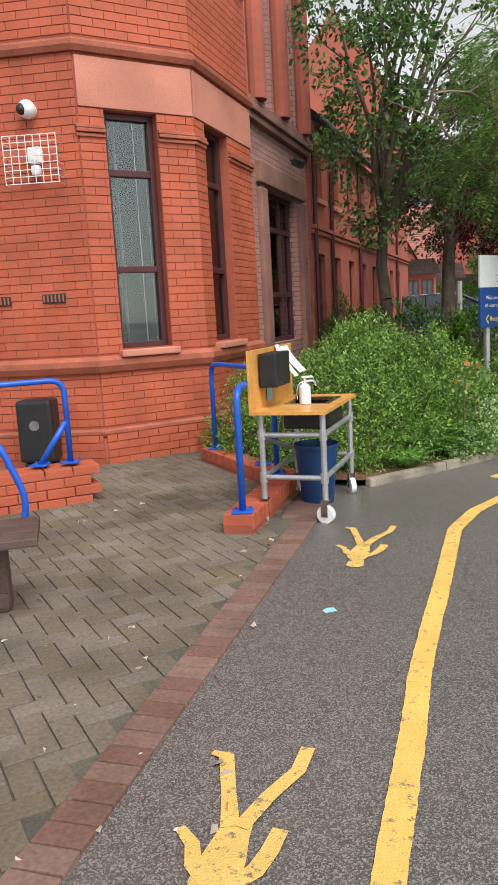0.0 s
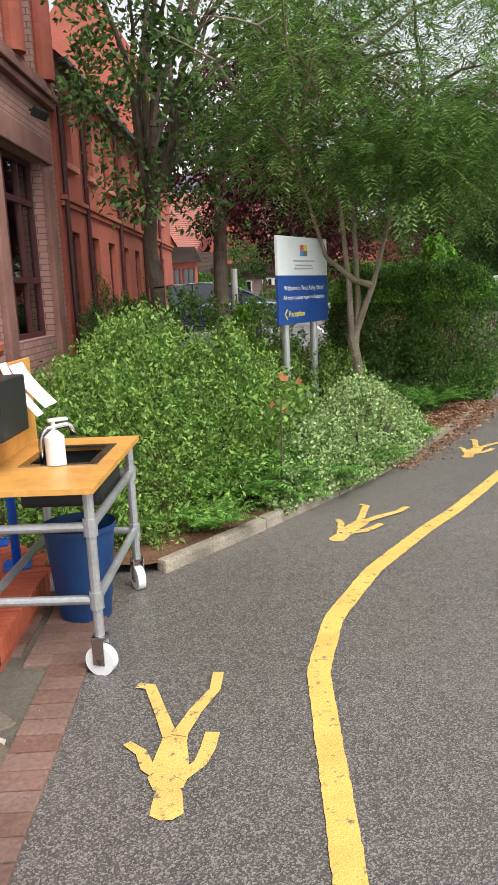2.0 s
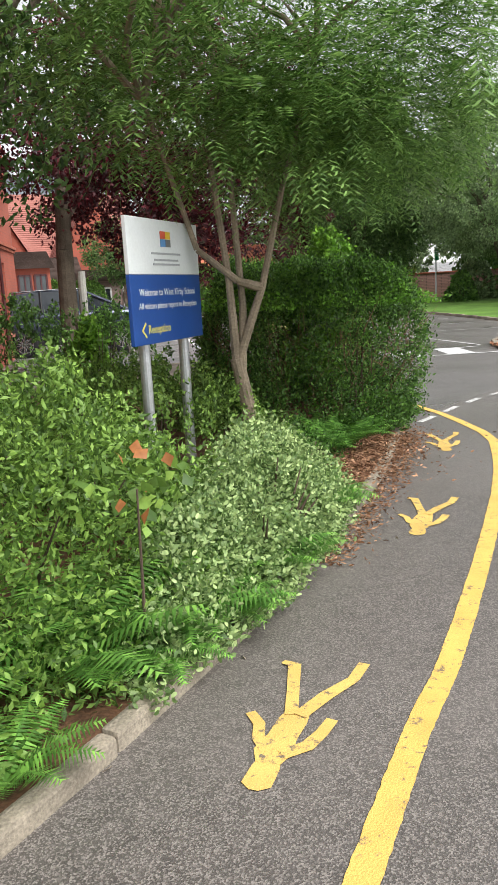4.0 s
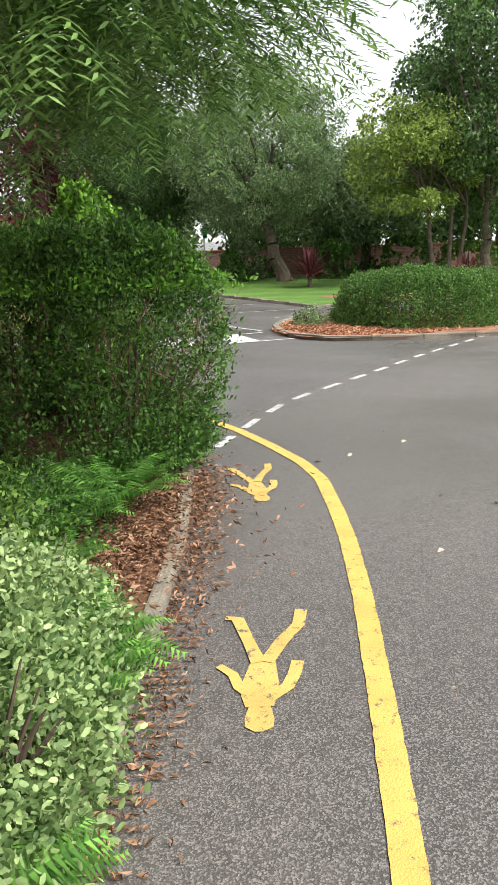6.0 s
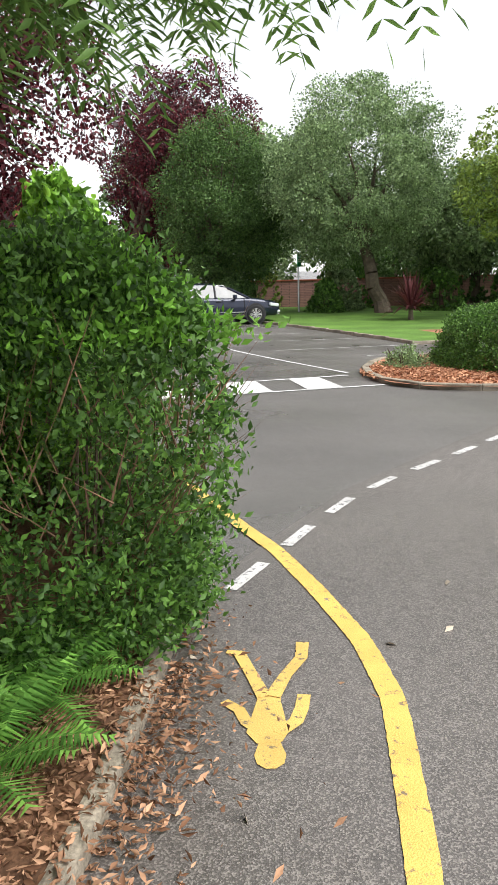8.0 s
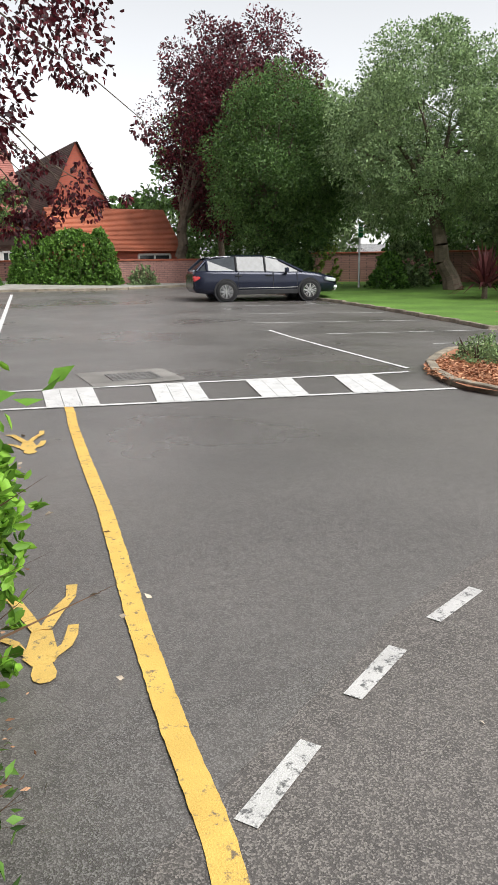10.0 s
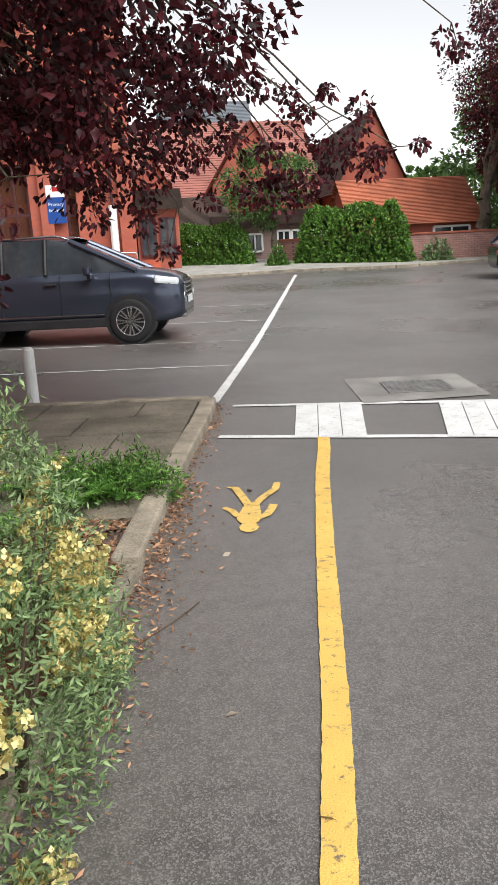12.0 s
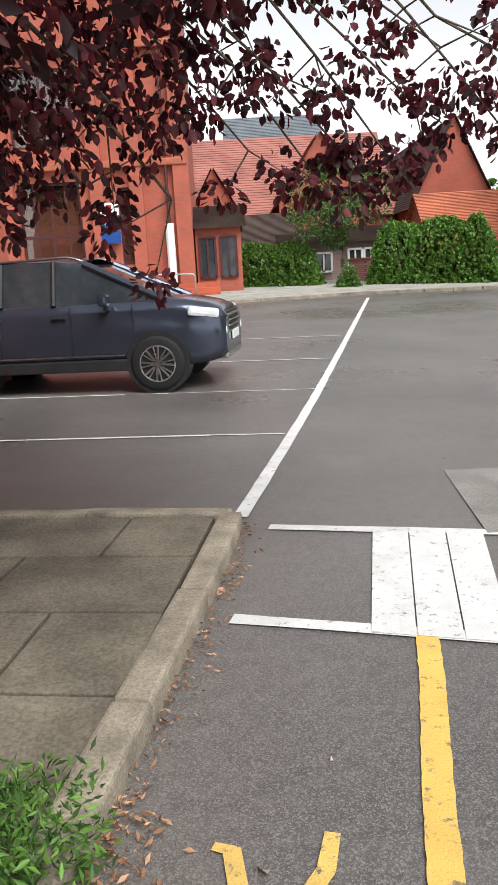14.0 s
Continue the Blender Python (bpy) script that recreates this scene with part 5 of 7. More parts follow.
shrub("bed_cover", [(3.9, 8.9), (4.6, 9.3), (5.2, 10.1), (5.0, 10.7), (4.4, 10.6), (3.9, 9.6)], 0.28, 5000, 0.03, HEDGE, "sparse green ground cover over bark mulch", 0.4, 0.6)

for x, y, n, ln in ((1.75, 6.42, 9, 0.42), (2.2, 6.95, 12, 0.5), (2.55, 7.15, 12, 0.65), (2.15, 7.3, 12, 0.7), (2.75, 7.15, 12, 0.42), (2.4, 6.9, 11, 0.4), (3.1, 7.55, 12, 0.6), (3.3, 7.55, 10, 0.36),
                    (3.75, 8.3, 12, 0.55), (3.95, 8.45, 13, 0.55), (3.7, 8.75, 12, 0.5), (4.95, 9.85, 14, 0.62), (5.25, 10.15, 13, 0.6), (4.6, 9.75, 13, 0.6), (4.75, 10.25, 12, 0.6),
                    (5.5, 10.35, 12, 0.45), (4.35, 9.3, 11, 0.4), (6.5, 14.85, 11, 0.4), (6.6, 16.05, 11, 0.42), (6.25, 15.6, 11, 0.4), (6.35, 16.3, 10, 0.45), (6.85, 16.1, 10, 0.34), (2.0, 7.0, 11, 0.8), (1.2, 6.45, 9, 0.4)):
    fern_mesh("fern", x, y, 0.06, n + 3, ln * (0.85 if x < 3.4 else 0.9))
maple = thing("maple_sapling", 2.35, 6.98, 0.06, 0, "young sapling with broad orange-green leaves", "plant")
mesh_at = np.array([(random.uniform(-.22, .22), random.uniform(-.22, .22), random.uniform(0.6, 0.8)) for _ in range(40)])
leaf_mesh("foliage", mesh_at, 0.06, SHRUB, maple, slim=0.95)
leaf_mesh("new_leaf", mesh_at[:7] + (0, 0, 0.06), 0.06, mat("orange_new_leaf", (0.42, 0.17, 0.06), 0.2, 5, 40, 0.5, 0, transl=0.3), maple, slim=0.9)
bm = bmesh.new()
cyl(bm, (0, 0, -0.01), (0.02, 0.01, 0.7), 0.009, 0.004, 6)
part("stem", bm, TWIG, maple)


def scatter(name, pts, n, spread, size, material, label, z=0.012, both=0.0):
    P = resample(pts, 0.05)
    a = []
    for _ in range(n):
        x, y = P[int(len(P) * random.random() ** 1.0)]
        k = abs(random.gauss(0, spread))
        a.append((x + k * 0.75 + both * random.uniform(-1, 0), y - k * 0.65 + both * random.uniform(0, 1), gz(x, y) + z + random.random() * 0.015))
    a = np.array(a)
    d = unit(n)
    d[:, 2] *= 0.15
    ob = leaf_mesh(name, a, size, material, None, droop=0.0, out=d * 3, slim=0.34, vary=1.3)
    return tagged(ob, label, "leaf litter", kind="stuff")


scatter("leaf_litter", KERBLINE[4:11], 1800, 0.10, 0.028, LITTER, "brown fallen leaves and chips lying along the kerb")
scatter("leaf_litter", KERBLINE[9:] + KERB2[:3], 2600, 0.13, 0.027, LITTER, "brown fallen leaves and chips lying along the kerb")
scatter("leaf_litter", KERB2, 700, 0.07, 0.024, LITTER, "brown fallen leaves and chips lying along the kerb")
scatter("bark_chips", [(4.3, 9.0), (5.0, 9.75), (5.5, 10.3)], 9000, 0.35, 0.034, LITTER, "red-brown bark chips covering the planting bed", 0.07, 0.5)
scatter("bark_chips", [(6.5, 14.3), (6.85, 15.3), (6.9, 15.8)], 2200, 0.16, 0.034, LITTER, "red-brown bark chips covering the planting bed", 0.07, 0.4)
DEBRIS = mat("pale_debris", (0.45, 0.38, 0.30), 0.2, 5, 40, 0.9, 0, piece="island", spread=0.4)
pts = np.array([(random.uniform(-1.5, 0.8), random.uniform(1.5, 7.2), 0.016) for _ in range(150)] + [(random.uniform(5.5, 8), random.uniform(8, 18), 0.012) for _ in range(60)]
               + [(random.uniform(2, 6), random.uniform(4, 9), 0.012) for _ in range(30)])
pts = pts[~((pts[:, 1] > 6) & (pts[:, 0] > -0.3) & (pts[:, 0] < 2))]
dd = unit(len(pts))
dd[:, 2] *= 0.1
tagged(leaf_mesh("ground_debris", pts, 0.04, DEBRIS, None, droop=0, out=dd * 4, slim=0.6, vary=1.2), "small pale leaves and scraps on the paving", "litter", kind="stuff")
pts = np.array([(x, y, gz(x, y) + 0.065 + 0.02 * random.random()) for x, y in ((random.uniform(12.7, 15.2), random.uniform(14.2, 18.2)) for _ in range(5200))
                if (x - 15.6) ** 2 / 9.0 + (y - 16.0) ** 2 / 5.0 < 1.0])
dd = unit(len(pts))
dd[:, 2] *= 0.2
tagged(leaf_mesh("island_chips", pts, 0.07, mat("orange_bark_chip", (0.36, 0.15, 0.075), 0.2, 5, 40, 0.9, 0.1, piece="island", spread=0.45, tint=(0.44, 0.24, 0.14)), None, droop=0, out=dd * 3, slim=0.35, vary=1.2),
       "loose orange bark chips on the island", "bark chips", kind="stuff")
twigs = thing("fallen_twig", 7.05, 14.6, 0.012, 30, "thin bare fallen twig on tarmac", "twig")
part("stem", tube([(-0.25, -0.12, 0), (-0.1, -0.02, 0.006), (0.08, 0.03, 0), (0.25, 0.1, 0.004)], 0.0028, 6), TWIG, twigs)


def pinnate(name, base, centre, rad, n, ln, parent, material):
    """Compound leaves: pairs of narrow leaflets along drooping stalks, over a crown."""
    cc, rr = crown_balls(np.asarray(centre), rad, max(8, n // 26), 0.42)
    at, lean = clumps(cc, rr, 26, 0.7)
    k = 13
    d = lean + 0.5 * unit(len(at))
    d[:, 2] = d[:, 2] * 0.4 - 0.25
    d /= np.linalg.norm(d, axis=1)[:, None]
    s = np.cross(d, (0, 0, 1.0))
    s /= np.linalg.norm(s, axis=1)[:, None] + 1e-9
    L_ = ln * (0.7 + 0.6 * rng.random(len(at)))[:, None]
    V, F = [], []
    up = np.cross(s, d)
    for j in range(k):
        pair, sg = j // 2, (1 if j % 2 else -1)
        u = 0.2 + 0.8 * pair / ((k - 1) / 2)
        root = at + d * L_ * u
        root[:, 2] -= (L_[:, 0] * 0.35 * u * u)
        out = s * sg * 0.8 + d * 0.55 if j < k - 1 else d
        w = L_ * 0.30
        V.append(np.stack([root, root + out * w * 0.5 + d * w * 0.13 + up * w * .03, root + out * w - up * w * 0.1, root + out * w * 0.45 - d * w * 0.13], 1))
    V = np.concatenate(V).reshape(-1, 3) - np.asarray(base)
    q = np.arange(len(V) // 4)[:, None] * 4
    F = np.concatenate([q + [0, 1, 2], q + [0, 2, 3]], 1).reshape(-1, 3)
    me = bpy.data.meshes.new(name)
    me.vertices.add(len(V))
    me.vertices.foreach_set("co", V.astype(np.float32).ravel())
    me.loops.add(F.size)
    me.loops.foreach_set("vertex_index", F.astype(np.int32).ravel())
    me.polygons.add(len(F))
    me.polygons.foreach_set("loop_start", np.arange(0, F.size, 3, dtype=np.int32))
    me.update(calc_edges=True)
    me.materials.append(material)
    ob = new(name, me)
    ob.parent = parent
    return ob


# slender two-stemmed tree beside the sign
RB = (4.04, 9.77, 0.05)
rowan = thing("rowan_tree", *RB, 0, "slender forked tree with feathery pinnate leaves over the path", "tree")
bm = bmesh.new()
cyl(bm, (0, 0, -0.05), (0.02, 0.01, 0.5), 0.068, 0.058, 10)
cyl(bm, (0.02, 0.01, 0.5), (-0.05, 0.03, 0.9), 0.058, 0.055, 10)
for st, mids in (((-0.05, 0.03, 0.85), ((-0.07, 0.05, 1.5), (-0.14, 0.12, 2.4), (-0.35, 0.3, 3.4))), ((-0.05, 0.03, 0.85), ((0.17, -0.04, 1.45), (0.38, -0.05, 2.2), (0.8, 0.1, 3.2))),
                 ((-0.03, 0.0, 0.7), ((0.04, 0.06, 1.3), (0.05, 0.2, 2.3), (0.1, 0.6, 3.6))), ((0.165, -0.04, 1.44), ((-0.02, 0.0, 1.5), (-0.3, 0.1, 1.75), (-0.6, 0.2, 2.8)))):
    prev, r = Vector(st), 0.04
    for p in mids:
        cyl(bm, prev, p, r, r * 0.75, 8, False)
        prev, r = Vector(p), r * 0.75
    limbs(bm, prev, [prev + Vector((random.uniform(-1.6, 2.0), random.uniform(-1.8, 1.6), random.uniform(0.0, 1.4))) for _ in range(5)], 0.028)
part("trunk", bm, PALEBARK, rowan, "smooth grey-brown forked stems")
pinnate("crown", RB, (4.6, 9.8, 3.7), (1.8, 1.8, 1.5), 4600, 0.25, rowan, ROWAN)
pinnate("low_sprays", RB, (4.9, 9.6, 2.85), (1.4, 1.3, 0.5), 1600, 0.24, rowan, ROWAN)
pinnate("low_sprays", RB, (5.0, 10.0, 2.8), (1.0, 1.1, 0.5), 1300, 0.22, rowan, ROWAN)

tree("bay_tree", (2.15, 12.2, 0.05), (2.2, 12.2, 2.6), 0.12, (2.7, 12.3, 5.3), (1.8, 1.7, 3.0), 75, 0.44, 150, 0.105, DARKTREE, "upright dark green tree with many steep stems", ntips=18)
shrub("juniper_shrub", [(1.3, 13.0), (2.2, 12.9), (2.2, 13.8), (1.2, 14.0)], 1.75, 5000, 0.05, DARKTREE, "dark spreading conifer shrub", 0.3, 0.5, 0.3, 1.2)

# copper beech overhanging the crossing
CB = (4.1, 17.3, 0.1)
beech = thing("copper_beech", *CB, 0, "copper beech with drooping dark purple leafy branches", "tree")
bm = bmesh.new()
o = Vector(CB)
cyl(bm, (0, 0, -0.1), (0.05, 0, 2.2), 0.17, 0.14, 14)
cyl(bm, (0.05, 0, 2.2), (0.2, 0.1, 4.5), 0.14, 0.09, 12)
TIPS = [(8.25, 18.4, 1.98), (8.05, 18.43, 1.98), (8.45, 18.36, 1.95), (8.55, 18.35, 2.2), (8.85, 18.25, 2.15), (9.2, 18.2, 2.2), (8.66, 18.3, 2.42), (9.4, 17.6, 2.95), (7.8, 18.45, 2.55), (7.78, 18.45, 2.05), (7.4, 18.45, 1.85),
        (7.0, 18.4, 1.92), (7.2, 18.0, 2.2), (6.7, 17.5, 2.05), (6.3, 16.9, 1.95), (6.0, 16.2, 1.55), (7.6, 16.6, 3.2), (6.6, 18.6, 2.6), (6.9, 17.2, 3.1), (6.6, 15.9, 3.0), (6.9, 17.9, 2.5), (6.5, 17.3, 2.5),
        (7.0, 18.4, 3.2), (6.2, 17.9, 2.9), (6.3, 16.4, 2.3), (6.6, 18.2, 2.2)]
balls, radii = [], []
for tip in TIPS:
    a, b = Vector((0.15, 0.05, 3.2 + random.uniform(-0.5, 1.2))), Vector(tip) - o
    thick = 0.018 if tip[0] > 7.7 else 0.04
    prev, pr = a, thick
    n = 9
    for i in range(1, n + 1):
        u = i / n
        p = a.lerp(b, u) + Vector((0, 0, 1.1 * math.sin(math.pi * u) * (1 - 0.4 * u))) + Vector((random.uniform(-1, 1), random.uniform(-1, 1), random.uniform(-1, 1))) * 0.11
        if i == n:
            p = b
        r = thick * (1 - 0.85 * u) + 0.002
        cyl(bm, prev, p, pr, r, 6, False)
        prev, pr = p, r
        if u > (0.8 if tip[0] > 7.7 else 0.35):
            for _ in range(2):
                q = p + Vector((random.uniform(-.4, .4), random.uniform(-.4, .4), random.uniform(-.4, .15))) * (0.6 if tip[0] > 7.7 else 1)
                cyl(bm, p, q, 0.005, 0.002, 4, False)
                balls.append(q)
                radii.append(random.uniform(0.08, 0.16) if u > 0.7 else random.uniform(0.16, 0.28))
at, lean = clumps(balls, radii, 42, 0.8)
part("trunk", bm, BARK, beech)
leaf_mesh("drooping_leaves", at, 0.054, COPPER, beech, out=lean, slim=0.62, droop=0.9, oval=True)
cc, rr = crown_balls(np.array((1.8, 0.3, 4.2)), (2.7, 2.4, 2.1), 190, 0.42)
at, lean = clumps(cc, rr, 170)
leaf_mesh("crown", at, 0.085, COPPER, beech, out=lean, slim=0.6, droop=0.4)
cc, rr = crown_balls(np.array((6.45, 17.6, 2.75)) - np.array(CB), (1.05, 0.9, 0.8), 70, 0.2)
at, lean = clumps(cc, rr, 40)
leaf_mesh("inner_spray", at, 0.054, COPPER, beech, out=lean, slim=0.62, droop=0.9, oval=True)
for c_, r_, n_, b_ in (((6.95, 18.1, 2.4), (0.75, 0.5, 0.6), 46, 0.15), ((7.7, 16.7, 3.55), (1.0, 0.8, 0.55), 60, 0.2), ((8.3, 18.35, 2.0), (0.22, 0.15, 0.09), 7, 0.1), ((8.85, 18.3, 2.2), (0.4, 0.2, 0.1), 8, 0.1)):
    cc, rr = crown_balls(np.array(c_) - np.array(CB), r_, n_, b_)
    at, lean = clumps(cc, rr, 30)
    tagged(leaf_mesh("hanging_spray", at, 0.052, COPPER, beech, out=lean, slim=0.62, droop=0.9, oval=True), kind="stuff")


# ---- far buildings ----
def gable_house(name, x0, x1, y0, y1, base, eave, ridge, along, wall_m, roof_m, label, over=0.3, windows=(), trim=None):
    """A house with a pitched roof, ridge along 'x' or 'y'; windows on its south wall (x, z, width, height)."""
    h = thing(name, (x0 + x1) / 2, (y0 + y1) / 2, base, 0, label, "building")
    hx, hy = (x1 - x0) / 2, (y1 - y0) / 2
    bm = bmesh.new()
    e, r = eave - base, ridge - base
    lo = [bm.verts.new(c) for c in ((-hx, -hy, -0.3), (hx, -hy, -0.3), (hx, hy, -0.3), (-hx, hy, -0.3))]
    hi = [bm.verts.new(c) for c in ((-hx, -hy, e), (hx, -hy, e), (hx, hy, e), (-hx, hy, e))]
    for i in range(4):
        bm.faces.new((lo[i], lo[(i + 1) % 4], hi[(i + 1) % 4], hi[i]))
    if along == 'x':
        t0, t1 = bm.verts.new((-hx, 0, r)), bm.verts.new((hx, 0, r))
        bm.faces.new((hi[1], hi[2], t1))
        bm.faces.new((hi[3], hi[0], t0))
    else:
        t0, t1 = bm.verts.new((0, -hy, r)), bm.verts.new((0, hy, r))
        bm.faces.new((hi[0], hi[1], t0))
        bm.faces.new((hi[2], hi[3], t1))
    part("wall", bm, wall_m, h)
    bm = bmesh.new()
    k = (r - e)
    if along == 'x':
        s = over * k / hy
        quads = [((-hx - .2, -hy - over, e - s), (hx + .2, -hy - over, e - s), (hx + .2, 0, r), (-hx - .2, 0, r)), ((hx + .2, hy + over, e - s), (-hx - .2, hy + over, e - s), (-hx - .2, 0, r), (hx + .2, 0, r))]
    else:
        s = over * k / hx
        quads = [((-hx - over, hy + .2, e - s), (-hx - over, -hy - .2, e - s), (0, -hy - .2, r), (0, hy + .2, r)), ((hx + over, -hy - .2, e - s), (hx + over, hy + .2, e - s), (0, hy + .2, r), (0, -hy - .2, r))]
    courses = 34
    for q in quads:
        a, b, c, d = (Vector(p) for p in q)
        for i in range(courses):
            u0, u1 = i / courses, (i + 1) / courses
            n = (b - a).cross(d - a).normalized()
            p = [a.lerp(d, u0) + n * 0.065, b.lerp(c, u0) + n * 0.065, b.lerp(c, u1) + n * 0.04, a.lerp(d, u1) + n * 0.04]
            p2 = [a.lerp(d, u0) + n * 0.03, b.lerp(c, u0) + n * 0.03]
            vs = [bm.verts.new(w) for w in p]
            bm.faces.new(vs)
            v2 = [bm.verts.new(w) for w in p2]
            bm.faces.new((v2[0], v2[1], vs[1], vs[0]))
    tagged(part("roof", bm, roof_m, h), kind="stuff")
    for wx, wz, ww, wh in windows:
        w = new("window")
        w.parent = h
        bm = bmesh.new()
        X, Z = wx - (x0 + x1) / 2, wz - base
        for sx_, sz_, lx, lz in ((-ww / 2, 0, 0.09, wh), (ww / 2, 0, 0.09, wh), (0, -wh / 2, ww, 0.09), (0, wh / 2, ww, 0.09), (0, 0, 0.07, wh)):
            box(bm, X + sx_, -hy - 0.04, Z + sz_, lx, 0.09, lz)
        part("window_frame", bm, trim or WHITE, w)
        bm = bmesh.new()
        box(bm, X, -hy - 0.02, Z, ww, 0.03, wh)
        part("pane", bm, CARGLASS, w)
    return h


B = 0.4
gable_house("school_hall", 6.5, 16.8, 55.0, 65.0, B, 4.2, 8.8, 'x', REDWALL, PINKROOF, "large red brick hall with pale clay tiled roof")
gable_house("hall_gable", 6.4, 8.7, 52.8, 56.0, B, 4.4, 6.4, 'y', REDWALL, PINKROOF, "small red brick cross gable with tiled roof")
gable_house("tall_gable_hall", 17.0, 20.4, 51.0, 66.0, B, 4.5, 7.85, 'y', REDWALL, BROWNROOF, "red brick gabled hall with dark brown roof")
gable_house("front_gable", 10.6, 14.6, 51.6, 56.0, B, 4.6, 7.6, 'y', REDWALL, PINKROOF, "red brick front gable with pale tiled roof")
gable_house("slate_block", 8.6, 14.5, 64.0, 70.0, B, 8.0, 11.2, 'x', REDWALL, SLATE, "grey slate roof rising behind the hall")
gable_house("brown_annexe", 6.6, 11.0, 49.0, 52.4, B, 2.5, 4.0, 'x', REDWALL, BROWNROOF, "low annexe with dark brown roof", windows=((8.2, 1.7, 0.8, 0.9), (9.5, 1.7, 0.8, 0.9)))
gable_house("grey_annexe", 10.4, 16.4, 48.6, 51.6, B, 2.6, 3.2, 'x', GREYWALL, BROWNROOF, "single-storey grey brick annexe with white windows",
            windows=((11.2, 1.7, 0.7, 0.8), (12.2, 1.7, 0.7, 0.8), (13.6, 1.6, 0.6, 1.2), (14.3, 1.6, 0.6, 1.2), (15.4, 1.6, 0.7, 1.2)))
lodge = gable_house("tiled_lodge", 15.8, 21.4, 44.3, 48.5, B + 0.2, 2.35, 4.15, 'x', REDWALL, TILE, "low lodge with bright red ribbed clay tile roof", windows=((20.2, 1.75, 1.6, 0.45),))
for par, x, y, z in ((lodge, -0.3, -1.35, 2.75),):
    bm = bmesh.new()
    box(bm, x, y, z - 0.55, 0.7, 0.9, 0.08, 0.01, Matrix.Translation((x, y, z - 0.55)) @ pose(0, 0, 0, 41) @ Matrix.Translation((-x, -y, -z + 0.55)))
    part("skylight", bm, LAMP, par, "white framed roof skylight")

# entrance block: tall red brick, window, notice, drainpipe, porch
ent = thing("entrance_block", -0.4, 45, 0.7, 0, "tall red brick school entrance block with gable", "building")
def eface(u0, u1, holes):
    w, m = wall_face((u0 + 1.1, 44.2), (u1 + 1.1, 44.2), 0.3, 12.5, holes, None, REDWALL)
    w.parent = ent
    w.matrix_parent_inverse = ent.matrix_basis.inverted()
    return m
holes = [(1.0, 3.4, 2.2, 6.2), (7.2, 9.5, 1.9, 5.1), (7.2, 9.5, 6.3, 9.0), (10.9, 11.4, 2.0, 4.8)]
em = eface(-8.0, 5.6, [(h[0], h[1], h[2], h[3]) for h in holes] )
for h in holes:
    w = window(ent, ent.matrix_basis.inverted() @ em, *h, (h[2] + (h[3] - h[2]) * 0.4,), tuple(h[0] + (h[1] - h[0]) * k / 4 for k in (1, 2, 3)) if h[1] - h[0] > 1 else (), 0.15, 0.1)
inv = ent.matrix_basis.inverted() @ Matrix.Translation((1.1, 0, 0))
for x, wd in ((-1.2, 0.6), (2.15, 0.5), (3.6, 0.5), (5.3, 0.6)):
    bm = bmesh.new()
    box(bm, x, 44.1, 6.3, wd, 0.3, 12.0, 0.03, inv)
    part("pier", bm, REDWALL, ent)
bm = bmesh.new()
cyl(bm, (4.75, 43.9, 1.1), (4.75, 43.9, 3.4), 0.16, n=12)
bmesh.ops.transform(bm, matrix=inv, verts=bm.verts)
part("white_pipe", bm, WHITE, ent, "white painted pillar by the steps")
bm = bmesh.new()
cyl(bm, (4.75, 44.0, 3.4), (4.75, 44.0, 11.5), 0.06, n=10)
bmesh.ops.transform(bm, matrix=inv, verts=bm.verts)
part("drainpipe", bm, MAROON, ent)
bm = bmesh.new()
for z in (5.6, 9.6):
    box(bm, -1.2, 44.05, z, 13.5, 0.3, 0.25, 0.04, inv)
part("string_course", bm, TERRA, ent)
core = prism([(-6.9, 45.2), (6.69, 44.43), (6.69, 52), (-6.9, 52)], 0.0, 12.4, REDWALL, "rear_mass", None)
core.parent = ent
core.matrix_parent_inverse = ent.matrix_basis.inverted()
bm = bmesh.new()
vs = [bm.verts.new(inv @ Vector(c)) for c in ((-1.6, 44.2, 12.5), (5.6, 44.2, 12.5), (2.0, 44.2, 17.5), (-1.6, 52, 12.5), (5.6, 52, 12.5), (2.0, 52, 17.5))]
for f in ((0, 1, 2), (4, 3, 5), (1, 4, 5, 2), (3, 0, 2, 5)):
    bm.faces.new([vs[i] for i in f])
part("gable", bm, REDWALL, ent)
es = thing("entrance_sign", 3.35, 43.9, 2.75, 0, "blue and white entrance sign on brick wall", "sign")
bm = bmesh.new()
box(bm, 0.3, 0.06, 0.55, 0.72, 0.04, 1.0, 0.005)
part("blue_panel", bm, SIGNBLUE, es)
bm = bmesh.new()
box(bm, 0.3, 0.06, 1.28, 0.72, 0.04, 0.46, 0.005)
part("white_panel", bm, SIGNWHITE, es)
lettering("Primary", 0.19, (0.3, 0.035, 0.72), es, SIGNWHITE)
lettering("Entrance", 0.17, (0.3, 0.035, 0.50), es, SIGNWHITE)
bm = bmesh.new()
box(bm, 0.3, 0.035, 1.35, 0.2, 0.006, 0.16)
part("emblem", bm, TAIL, es)
porch = gable_house("porch_block", 6.75, 8.5, 44.6, 48.0, 0.72, 3.3, 4.1, 'x', REDWALL, BROWNROOF, "low brick porch with glazed front and dark roof", windows=((7.2, 2.1, 0.6, 1.5), (8.0, 2.1, 0.6, 1.5)), trim=MAROON)
steps = thing("entrance_steps", 6.1, 43.0, gz(5, 43), 0, "brick entrance steps with grey tubular rail", "steps")
for i in range(3):
    bm = bmesh.new()
    box(bm, 0.2, -0.3 * (2 - i) + 0.6, 0.08 + 0.17 * i, 2.6, 0.34, 0.2 , 0.01)
    part("step", bm, BRICKS, steps)
